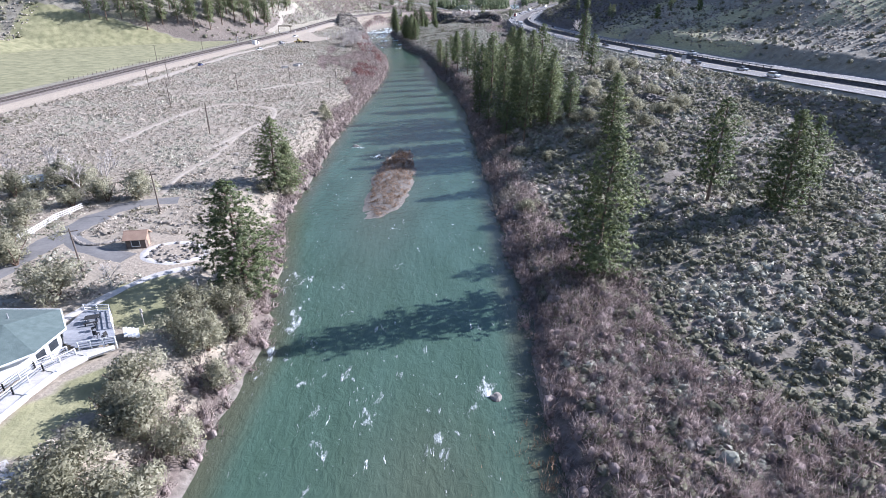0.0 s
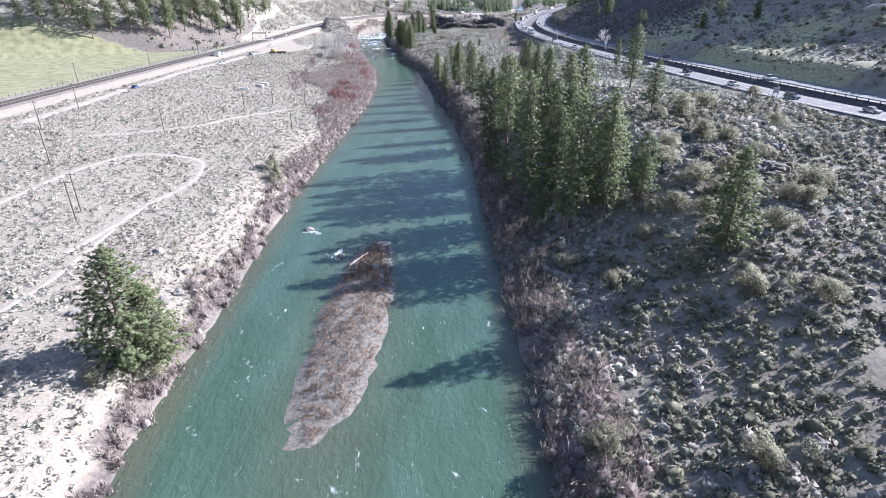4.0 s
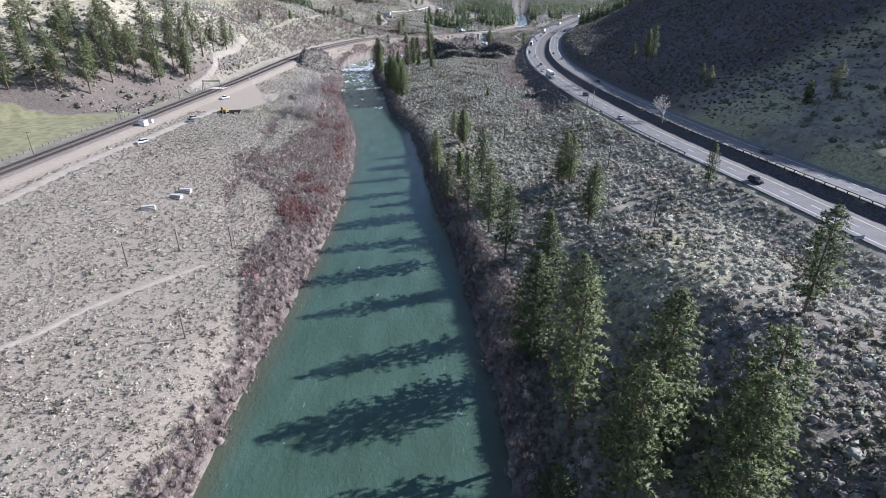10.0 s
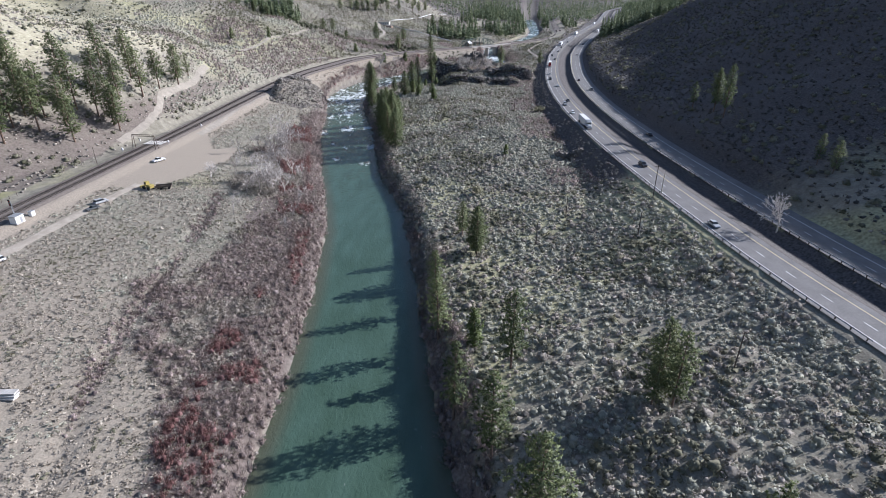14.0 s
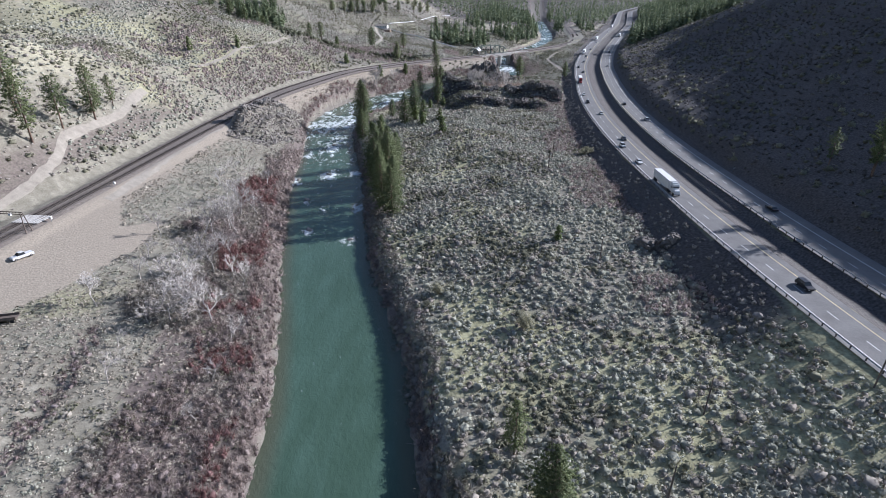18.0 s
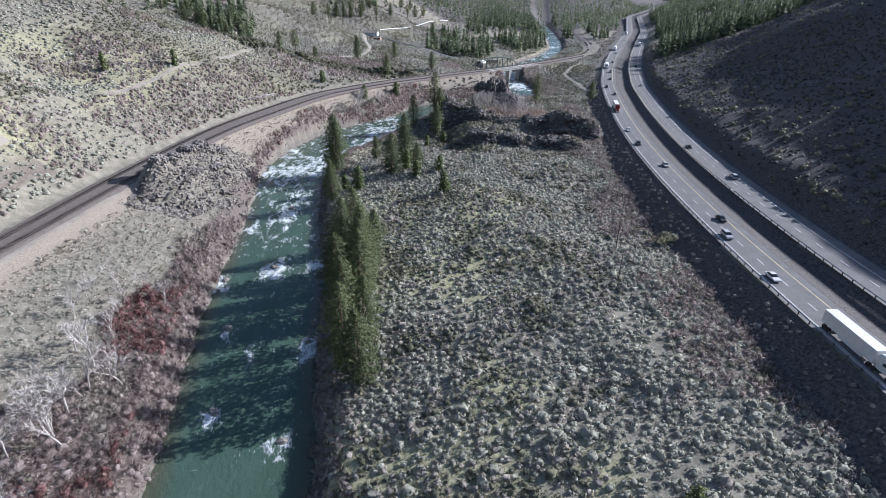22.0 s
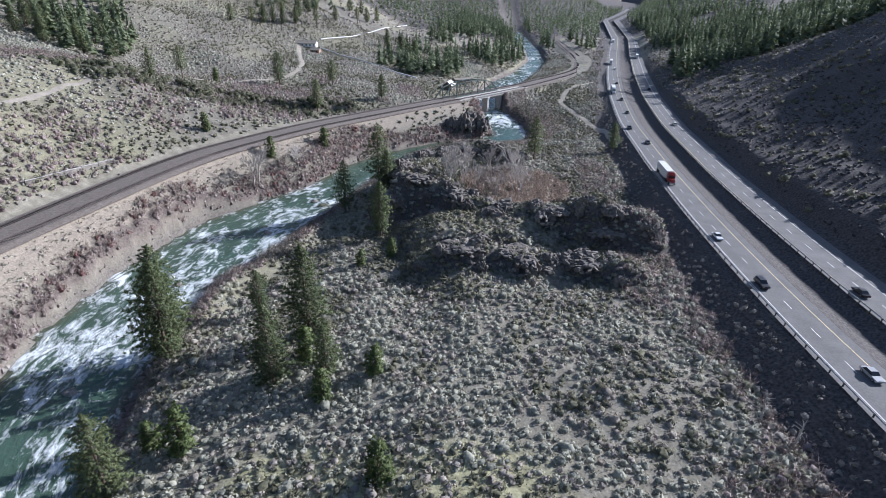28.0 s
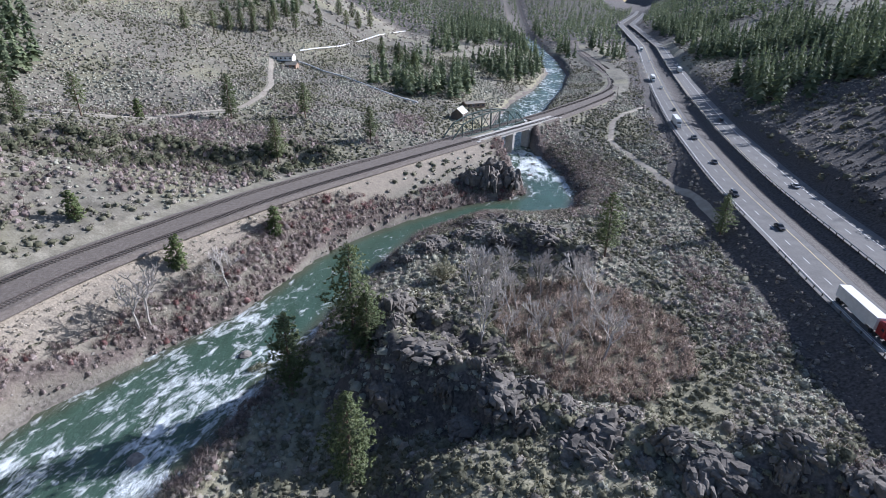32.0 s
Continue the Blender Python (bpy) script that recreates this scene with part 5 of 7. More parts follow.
twigs("bank_thicket", x[ok], y[ok], 0.9 + 0.7 * w[ok], 1.0 + 1.3 * w[ok], 44, M_WILLOW, "leafless brown thicket on the steep railway bank", "willows", 14)
x, y, u, w = sites(8, 66, 765, 835, 1.7, 105)
ok = (((x - 40) / 22) ** 2 + ((y - 795) / 24) ** 2 < 1) & (u < 0.8)
twigs("swamp_thicket", x[ok], y[ok], 1.3 + 0.8 * w[ok], 1.7 + 1.5 * w[ok], 120, M_RUST, "rust brown leafless thicket in a hollow between rocks", "willows", 10)
x, y, u, w = sites(-24, -5, 112, 190, 1.1, 106)
isl = np.hypot((x + 14.5 - 0.03 * (y - 149)) / 8.6, (y - 149) / 46)
ok = (isl < 0.62) & (u < 0.75)
twigs("island_reeds", x[ok], y[ok], 0.8 + 0.3 * w[ok], 0.5 + 0.8 * w[ok] + 1.1 * (y[ok] > 160), 40, M_REED, "rust brown dead reeds on the gravel island", "reeds", 11, 0.035, 0.15)
x, y, u, w = sites(-1, 13, 36, 56, 1.1, 107)
ok = (((x - 8) / 6) ** 2 + ((y - 44) / 9) ** 2 < 1) & (u < 0.6)
twigs("bank_reeds", x[ok], y[ok], 0.7 + 0.3 * w[ok], 1.9 + 0.6 * w[ok], 40, M_REED, "brown dead reeds standing in the shallows", "reeds", 12, 0.035, 0.1)
x, y, u, w = sites(-200, 10, 640, 1000, 2.6, 116)
d, east, wet, s_road, s_rail = facts(x, y)
gully = inside([(-131, 851), (-112, 905), (-86, 955), (-46, 908), (-53, 872), (-78, 854), (-96, 872), (-125, 838)], x, y)
ok = ~east & (s_rail < -12) & (s_rail > -120) & (fbm(x, y, 28, 117, 2) + 0.25 * ramp(60 + s_rail, 0, 40) > np.where(gully, -1, np.where((s_rail > -42) & (y > 740), -0.08, 0.22))) & (u < 0.8) & off_paths(x, y)
twigs("gully_thicket", x[ok], y[ok], 1.5 + 1.3 * w[ok], 1.6 + 2.0 * w[ok], 60, M_MAUVE, "leafless grey-brown thicket in the hillside gully", "willows", 18)

x, y, u, w = sites(-98, -62, 324, 474, 1.5, 141)
ok = (near(DITCH, x, y) < 1.8 + 2.2 * vnoise(x, y, 14, 142)) & (u < 0.75)
twigs("ditch_thicket", x[ok], y[ok], 0.9 + 0.8 * w[ok], 1.0 + 1.0 * w[ok], 60, M_MAUVE, "mauve leafless thicket along a dry ditch", "willows", 42)
x, y, u, w = sites(10, 110, 470, 1000, 1.9, 143)
d, east, wet, s_road, s_rail = facts(x, y)
ok = east & ~wet & (np.abs(s_road + 24) < 9) & (vnoise(x, y, 24, 144) + 0.5 * np.exp(-((y - 600) / 45) ** 2) + 0.5 * np.exp(-((y - 725) / 30) ** 2) > 0.22) & (u < 0.8) & off_paths(x, y)
twigs("roadside_thicket", x[ok], y[ok], 1.2 + 0.9 * w[ok], 1.2 + 1.3 * w[ok], 60, M_MAUVE, "mauve-grey leafless thicket at the foot of the highway bank", "willows", 43)
x, y, u, w = sites(-160, -30, 840, 930, 2.4, 145)
ok = (near(GULLY, x, y) < 17) & (u < 0.62) & (((x - rail_x(y)) * slant(rail_x, y)) < -15)
brush("gully_shrubs", x[ok], y[ok], 1.5 + 1.5 * w[ok], 1.1, 34, M_GREENBRUSH, "dark olive shrubs filling the hillside gully", "shrubs", 44, 0.2)

# loose stones: the crag by the railway, the slope above it, the foot of the highway bank and the river's edge
x, y, u, w = sites(-128, -84, 628, 700, 0.85, 131)
d, east, wet, s_road, s_rail = facts(x, y)
ok = ~wet & ~east & (near(SPUR, x, y) < 22 + 4 * vnoise(x, y, 9, 132)) & (s_rail > 10) & (u < 0.8)
dark = ok & (u < 0.3)
ok = ok & ~dark
stones("crag_stones", x[dark], y[dark], 0.45 + 1.0 * w[dark] ** 2, M_ROCK, "dark broken rock on the crag by the railway", 26)
stones("crag_stones", x[ok], y[ok], 0.35 + 0.9 * w[ok] ** 3, M_ROCK_PALE, "broken tan rock covering the crag by the railway", 21)
x, y, u, w = sites(-175, -60, 560, 900, 1.7, 133)
d, east, wet, s_road, s_rail = facts(x, y)
ok = ~wet & ~east & (((s_rail < -12) & (s_rail > -50) & (u < 0.16 + 0.2 * vnoise(x, y, 14, 134))) | ((s_rail > 9) & (y > 690) & (u < 0.3))) & off_paths(x, y)
stones("slope_stones", x[ok], y[ok], 0.2 + 0.55 * w[ok] ** 3, M_ROCK_PALE, "loose pale stones on the slope beside the railway", 22)
x, y, u, w = sites(20, 110, 455, 850, 1.0, 135)
d, east, wet, s_road, s_rail = facts(x, y)
ok = east & (s_road < -6.5) & (u < 0.75 * np.exp(-((s_road + 21) / 5) ** 2) + 0.18 * (s_road > -20) * (s_road < -6.5))
stones("talus_stones", x[ok], y[ok], 0.2 + 0.45 * w[ok] ** 2, M_ROCK, "dark broken rock along the foot of the highway bank", 23)
x, y, u, w = sites(-110, 75, 0, 960, 0.9, 137)
d, east, wet, s_road, s_rail = facts(x, y)
ok = (d < 1.8) & (u < np.where(y > 600, 0.5, 0.16))
stones("shore_stones", x[ok], y[ok], 0.16 + 0.5 * w[ok] ** 3, M_ROCK_PALE, "wet grey stones along the water's edge", 24)

# ---- rock outcrops and boulders ----
def rock_mesh(name, seed, cuts, rough, mat):
    """A weathered boulder: a ball broken by noise at several sizes."""
    bm = bmesh.new()
    bmesh.ops.create_icosphere(bm, subdivisions=cuts, radius=1.0)
    off = Vector((seed * 13.7, seed * 5.1, seed * 9.3))
    for v in bm.verts:
        p = v.co.copy()
        q = p + off
        v.co = p * (1 + rough * (0.42 * noise.fractal(q * 1.3, 1.0, 2.1, 3) + 0.16 * noise.fractal(q * 5.5, 0.9, 2.0, 3)))
        v.co.z = v.co.z * (1.0 if v.co.z > 0 else 0.5)
    me = bpy.data.meshes.new(name)
    bm.to_mesh(me)
    bm.free()
    me.materials.append(mat)
    return me


def crag_mesh(name, seed, mat, blocks=70):
    """A jointed outcrop: a rough core covered with angular blocks, steep on one side, broken pieces round the foot."""
    g = random.Random(seed)
    bm = bmesh.new()
    def block(x, y, z, s, h, tilt):
        m = pose(x, y, z, g.gauss(0, tilt), g.gauss(0, tilt), g.uniform(0, 360))
        cloud = []
        for q in (-1.0, 0.3, 0.8, 1.0):
            k = s * (1.0 if q < 0.5 else g.uniform(0.35, 0.95))
            for c in ((-1, -0.6), (-0.2, -1), (1, -0.5), (0.8, 0.8), (-0.6, 0.9)):
                cloud.append(bm.verts.new(m @ Vector((k * 1.25 * (c[0] + g.gauss(0, 0.24)), k * 0.7 * (c[1] + g.gauss(0, 0.2)), q * h + g.gauss(0, 0.08 * h)))))
        out = bmesh.ops.convex_hull(bm, input=cloud)
        bmesh.ops.delete(bm, geom=[q for q in out["geom_interior"] if isinstance(q, bmesh.types.BMVert)], context="VERTS")
    def crown(x, y):
        r = math.hypot(x + 0.12, y)
        return max(0.0, 1 - r * r) ** 0.6 * (0.8 + 0.3 * noise.noise(Vector((x * 2.2, y * 2.2, seed))))
    for n in range(9):
        a, r = g.uniform(0, 6.28), g.uniform(0, 0.55)
        x, y = r * math.cos(a), r * math.sin(a)
        h = crown(x, y)
        block(x, y, 0.42 * h, g.uniform(0.3, 0.46), 0.5 * h, 5)
    for n in range(blocks):
        a, r = g.uniform(0, 6.28), math.sqrt(g.random()) * 1.08
        x, y = r * math.cos(a), r * math.sin(a)
        s = g.uniform(0.08, 0.24) * (1.2 - 0.4 * r)
        block(x, y, crown(x, y) - 0.6 * s, s, s * g.uniform(0.7, 1.8), 16)
    me = bpy.data.meshes.new(name)
    bm.to_mesh(me)
    bm.free()
    me.materials.append(mat)
    return me


CRAGS = [crag_mesh("rock_outcrop", k, M_ROCK) for k in range(5)]
PALE_CRAGS = [crag_mesh("rock_outcrop_pale", k + 7, M_ROCK_PALE, 80) for k in range(2)]
BOULDERS = [rock_mesh("boulder", k + 20, 2, 0.75, M_ROCK_PALE) for k in range(4)]


def crag(x, y, rx, ry, h, turn=0, k=0, pale=False, label="dark jointed basalt outcrop with scattered brush"):
    me = (PALE_CRAGS if pale else CRAGS)[k % (2 if pale else 5)]
    ob = tagged(new("rock_outcrop", me), label, "rock outcrop", "basalt outcrops")
    ob.matrix_basis = pose(x, y, float(gz(x, y)) - 0.12 * h, 0, 0, turn) @ Matrix.Diagonal((rx, ry, h, 1))
    return ob


# scarps above the bench, and the ridges behind them from the river to the highway
for line, rise, wide in CRAG_LINES:
    p = np.array(line, float)
    t = np.concatenate([[0], np.cumsum(np.hypot(*np.diff(p, axis=0).T))])
    for n, u in enumerate(np.arange(1.0, t[-1], 3.6)):
        off = (-5.5, -1.5, 3.0, -3.5, 0.5)[n % 5] * wide / 9
        x, y = np.interp(u, t, p[:, 0]) + 0.45 * off + 1.3 * math.sin(n * 2.3), np.interp(u, t, p[:, 1]) + off + 1.2 * math.sin(n * 1.9 + 1)
        r = 3.6 + 1.5 * math.sin(n * 1.3 + rise)
        crag(x, y, r, 0.8 * r, 0.22 * (rise or 7.0) + 0.9 + 0.8 * math.sin(n * 1.7), 57 * n, n)
for n, (x, y, r, h) in enumerate(((25, 902, 5, 6.5), (33, 904, 6.5, 8), (42, 906, 6, 7.5), (36, 914, 7, 7))):
    crag(x, y, r, r * 0.8, h, n * 50, n, label="black wet basalt block beside the chute")
# cliff by the railway
for n, (x, y, rx, ry, h) in enumerate(((-114, 649, 3.2, 4, 2.2), (-112.5, 658, 3, 3.5, 1.8), (-111, 668, 3.5, 4, 2.4), (-109.5, 675, 3.5, 3, 2.6), (-104, 680, 3.5, 3, 1.8), (-102, 668, 3.5, 3.5, 1.6), (-105, 656, 3, 3, 1.5))):
    crag(x, y, rx, ry, h, n * 40, n, True, "weathered grey crag between railway and river")
for n, (x, y, r, h) in enumerate(((58, 250, 3, 1.4), (50, 247, 2.5, 1.2), (55, 508, 5, 3), (62, 506, 4, 3), (60, 186, 5, 2.5), (70, 181, 5, 2.5), (76, 190, 4, 2), (47, 182, 4, 2))):
    crag(x, y, r, r * 0.7, h, n * 70, n + 1)
g = np.random.default_rng(31)
for n in range(70):
    while True:
        k = n % 7
        if k == 0:
            x, y = g.uniform(-62, -44), g.uniform(140, 165)
        elif k in (1, 2):
            y = g.uniform(450, 700)
            x = float(road_x(y)) - g.uniform(10, 24)
        elif k == 3:
            y = g.uniform(830, 960)
            x = float(road_x(y)) + g.uniform(36, 75)
        elif k == 4:
            x, y = g.uniform(-24, 4), g.uniform(590, 690)
        elif k == 5:
            y = g.uniform(600, 690)
            x = g.uniform(-98, -86)
        else:
            x, y = g.uniform(-130, -104), g.uniform(745, 800)
        if not inside(RIVER, np.array(x), np.array(y)):
            break
    s = g.uniform(0.4, 1.1)
    ob = tagged(new("boulder", BOULDERS[n % 4]), "rough grey boulder lying among brush", "boulder", "scattered boulders")
    ob.matrix_basis = pose(x, y, float(gz(x, y)) + 0.1 * s, 0, 0, g.uniform(0, 360)) @ Matrix.Diagonal((s * g.uniform(0.8, 1.4), s, s * g.uniform(0.6, 1), 1))
for n, (x, y, s) in enumerate(((7.2, 56, 0.9), (-31, 187, 1.3), (-21, 173, 1.0), (-58, 545, 1.3), (-41, 537, 1.2), (-66, 576, 1.4), (-43, 570, 1.3), (-76, 602, 1.3), (-63, 610, 1.5), (-70, 660, 1.5), (-76, 690, 1.6), (-70, 735, 1.6), (-52, 770, 1.6), (-40, 800, 1.5), (60, 940, 1.4), (55, 925, 1.3))):
    ob = tagged(new("river_boulder", BOULDERS[n % 4]), "wet dark boulder standing in the current", "boulder", "boulders in the river")
    ob.matrix_basis = pose(x, y, float(z_river(y)) - 0.35 * s, 0, 0, n * 77) @ Matrix.Diagonal((s, s * 1.2, s * 0.85, 1))


# ---- bare trees ----
def bare_tree_meshes(seed, h, spread, levels=4):
    """A leafless tree: trunk, and limbs that fork into twigs."""
    g = random.Random(seed)
    trunk, limbs = bmesh.new(), bmesh.new()
    def grow(p, way, length, r, level):
        pts, q, d = [p], p, way.copy()
        for _ in range(3):
            d = (d + Vector((g.gauss(0, 0.16), g.gauss(0, 0.16), g.gauss(0.06, 0.1)))).normalized()
            q = q + d * length / 3
            pts.append(q)
        tube_bm(pts, [r, r * 0.85, r * 0.68, r * 0.5], 5 if level == 0 else 3, trunk if level == 0 else limbs)
        if level < levels:
            for k in range(4 if level < 2 else 3):
                a = g.uniform(0.35, 1.0)
                base = pts[1].lerp(pts[3], a)
                side = Vector((g.gauss(0, 1), g.gauss(0, 1), g.gauss(0.1, 0.5))).normalized()
                grow(base, (d + side * spread).normalized(), length * g.uniform(0.5, 0.75), max(r * 0.58, 0.05), level + 1)
    grow(Vector((0, 0, -0.2)), Vector((g.gauss(0, 0.06), g.gauss(0, 0.06), 1)).normalized(), h * 0.5, h * 0.02, 0)
    out = []
    for nm, bm in (("bare_trunk", trunk), ("bare_limbs", limbs)):
        me = bpy.data.meshes.new(nm)
        bm.to_mesh(me)
        bm.free()
        me.materials.append(M_BARE)
        out.append(me)
    return out


BARE = [bare_tree_meshes(s, 10, sp) for s, sp in ((3, 0.75), (8, 0.6), (12, 0.9), (21, 0.45))]
BROAD = [bare_tree_meshes(s, 10, 1.0, 5) for s in (31, 44)]


def bare_tree(x, y, h, k, label="leafless pale grey cottonwood in a thicket", group="bare cottonwoods"):
    ob = thing("bare_tree", label, "bare tree", group, at=pose(x, y, float(gz(x, y)) - 0.1, 0, 0, (x * 53 + y * 17) % 360))
    for nm, me in zip(("trunk", "crown"), BARE[k % 4] if k >= 0 else BROAD[k % 2]):
        o = new(nm, me)
        o.parent = ob
        o.scale = (h / 10,) * 3


for n, (x, y, h) in enumerate(((-82, 481, 9), (-76, 483, 10), (-81, 497, 11), (-71, 486, 9), (-88, 525, 10), (-83, 538, 11), (-83, 545, 11), (-101, 521, 9), (-93, 492, 9), (-79, 530, 11), (-90, 540, 10), (-86, 552, 12), (-78, 548, 10),
                               (-92, 556, 10), (-96, 535, 9), (-84, 512, 9), (-76, 515, 9), (-89, 508, 8), (-97, 505, 7), (-70, 500, 8), (-66, 496, 8), (-49, 311, 6), (-60, 470, 8), (-87, 562, 10))):
    bare_tree(x, y, h, n)
for n, (x, y, h) in enumerate(((-67, 476, 13), (-81, 486, 12), (-74, 482.6, 14), (-76, 501, 12), (-86, 526, 12), (-82, 532, 12), (-77, 475, 11), (-97, 478, 9))):
    bare_tree(x, y, h, -1 - n, "large leafless grey cottonwood with sprawling branches")
for n, (x, y, h) in enumerate([(-63.9, 803, 16), (-62, 805, 17), (-49, 821.5, 13.5)]):
    bare_tree(x, y, h, (0, 3, 1)[n], "leafless pale tree leaning over a gravel bank below the railway")
bare_tree(97.5, 408, 13, -1, "large leafless tree with a round crown between the carriageways")
g = random.Random(15)
for n in range(22):
    y = g.uniform(440, 585)
    x = float(np.interp(y, [440, 480, 514, 588], [-44, -51, -60, -76])) - g.uniform(9, 36)
    bare_tree(x, y, g.uniform(5, 8.5), n + 1, "small leafless grey cottonwood in a riverside thicket")
g = random.Random(5)
for n in range(34):
    x, y = 28 + g.uniform(-15, 16), 799 + g.uniform(-15, 22)
    bare_tree(x, y, g.uniform(9, 14), 3 if n % 3 else 1, "tall thin leafless white-barked tree in a hollow", "bare trees between the rocks")
for n, (x, y, h) in enumerate(((-98, 119, 9), (-95, 124, 10), (-87, 121, 9), (-78, 118, 10), (-82, 115.5, 9), (-53.5, 75, 5), (-105, 118, 9), (-40, 76, 5))):
    bare_tree(x, y, h, n, "leafless pale tree standing alone beside a track")


# ---- leafy shrubs and small trees ----
def leafy_meshes(seed, r, h, n):
    g = np.random.default_rng(seed)
    bm = bmesh.new()
    for _ in range(4):
        a = g.uniform(0, 6.28)
        tube_bm([(0, 0, -0.2), (0.25 * r * math.cos(a), 0.25 * r * math.sin(a), 0.4 * h), (0.6 * r * math.cos(a), 0.6 * r * math.sin(a), 0.75 * h)], [0.11, 0.08, 0.03], 5, bm)
    lobes = np.column_stack([g.normal(0, 0.42 * r, 12), g.normal(0, 0.42 * r, 12), g.uniform(0.35, 0.85, 12) * h])
    pick = g.integers(0, 12, n)
    d = g.normal(0, 1, (n, 3))
    d /= np.linalg.norm(d, axis=1)[:, None]
    c = lobes[pick] + d * (0.42 * r * g.uniform(0.5, 1.05, n))[:, None]
    c[:, 2] = np.clip(c[:, 2], 0.1, None)
    tri = c[:, None, :] + g.normal(0, 0.1, (n, 3, 3))
    soft = d + (0, 0, 0.4)
    soft /= np.linalg.norm(soft, axis=1)[:, None]
    flip = (np.cross(tri[:, 1] - tri[:, 0], tri[:, 2] - tri[:, 0]) * soft).sum(1) < 0
    tri[flip] = tri[flip][:, ::-1]
    v = tri.reshape(-1, 3)
    wood = bpy.data.meshes.new("shrub_wood")
    bm.to_mesh(wood)
    bm.free()
    wood.materials.append(M_BARK)
    return wood, crown_mesh("shrub_leaves", v, np.arange(len(v)).reshape(-1, 3), np.repeat(soft, 3, 0), M_OLIVE)


LEAFY = [leafy_meshes(s, 2.9, 3.7, 3800) for s in (1, 2, 3)]


def shrub(x, y, s, n, label="rounded grey-green evergreen shrub with dense leaves", group="evergreen shrubs"):
    ob = thing("evergreen_shrub", label, "shrub", group, at=pose(x, y, float(gz(x, y)) - 0.1, 0, 0, (x * 29 + y * 13) % 360))
    for nm, me in zip(("stem", "foliage"), LEAFY[n % 3]):
        o = new(nm, me)
        o.parent = ob
        o.scale = (s,) * 3


for n, (x, y, s) in enumerate(((-37.8, 68, 1.1), (-33.2, 62, 1.1), (-37, 46, 1.2), (-36, 34, 1.2), (-33.5, 72, 1.0),
                               (-31.5, 33, 1.1), (-31, 38, 1.0), (-30.5, 45, 1.0), (-30.5, 56, 0.9), (-31, 67, 0.9), (-36, 63, 1.1), (-38, 51, 1.1), (-34.5, 46, 1.1), (-37, 38, 1.1), (-33, 36, 1.2), (-35, 75, 0.9), (-33.5, 29, 1.2), (-38, 28, 1.2), (-31, 23, 1.1), (-36, 22, 1.2), (-75, 112, 1.2), (-95, 112, 1.3), (-101, 106, 1.1), (-88, 106, 0.9), (-80, 108, 1.0), (-98, 96, 1.0),
                               (-72.8, 80.7, 1.3), (-82.8, 97, 1.2), (-59.5, 71, 1.4), (-70, 115, 1.5), (-90, 120, 1.4), (-85, 120, 1.3), (-78, 84, 1.2))):
    shrub(x, y, 1.18 * s, n, "rounded grey-green shrub beside the riverside house", "garden shrubs")
for n, (x, y, s) in enumerate(((45, 165, 1.0), (52, 173, 1.2), (60, 178, 1.1), (66, 165, 1.0), (42, 150, 0.9), (48, 140, 1.0), (70, 185, 1.1), (75, 172, 1.2), (38, 160, 0.9), (58, 155, 1.0), (24, 160, 0.8), (30, 150, 0.8), (62, 196, 1.1), (52, 190, 1.0), (41, 168, 1.0), (49, 162, 0.9), (54, 168, 0.9), (48, 184, 1.1), (65, 217, 1.4), (75, 224, 1.1), (96, 240, 1.0), (-49, 221, 1.1), (19.5, 117, 0.9), (36, 112, 0.9), (57, 137, 0.9), (60, 170, 1.0), (80, 150, 1.0), (70, 165, 0.9),
                               (13, 470, 0.9), (-8, 489, 0.8), (10, 600, 0.6), (8, 822, 1.3), (59, 605, 1.1), (-46, 214, 1.0), (-40, 131, 0.8), (-45, 126, 0.7), (27, 80, 0.5), (68, 195, 0.9), (58, 212, 0.8), (84, 205, 0.9), (-36, 795, 0.8), (-22, 700, 0.7))):
    shrub(x, y, s, n)

# ---- pines on the western slope and the dark wood up the valley ----
for n, (x, y) in enumerate(((-197, 487), (-188, 496), (-184, 511), (-177, 524), (-170, 528), (-163.5, 528), (-163, 559), (-162, 576), (-159.5, 594), (-204, 522), (-184, 529), (-160, 526), (-188, 505), (-205, 480), (-212, 496), (-220, 470), (-228, 484), (-236, 462), (-215, 510), (-195, 515), (-245, 450), (-258, 455), (-176, 512), (-240, 475), (-270, 440),
                            (-227, 442), (-219, 451), (-210, 458), (-200, 462), (-193, 481), (-186, 486), (-180, 500), (-168, 503), (-230, 496), (-215, 499), (-203, 516), (-180, 557), (-171, 566), (-236, 446), (-244, 440), (-252, 434), (-205, 467), (-262, 430), (-222, 458), (-198, 500), (-190, 470), (-175, 540), (-168, 545))):
    pine(x, y, 21 + (n * 37 % 7), group="pines above the field", kind=(5, 4, 6)[n % 3])


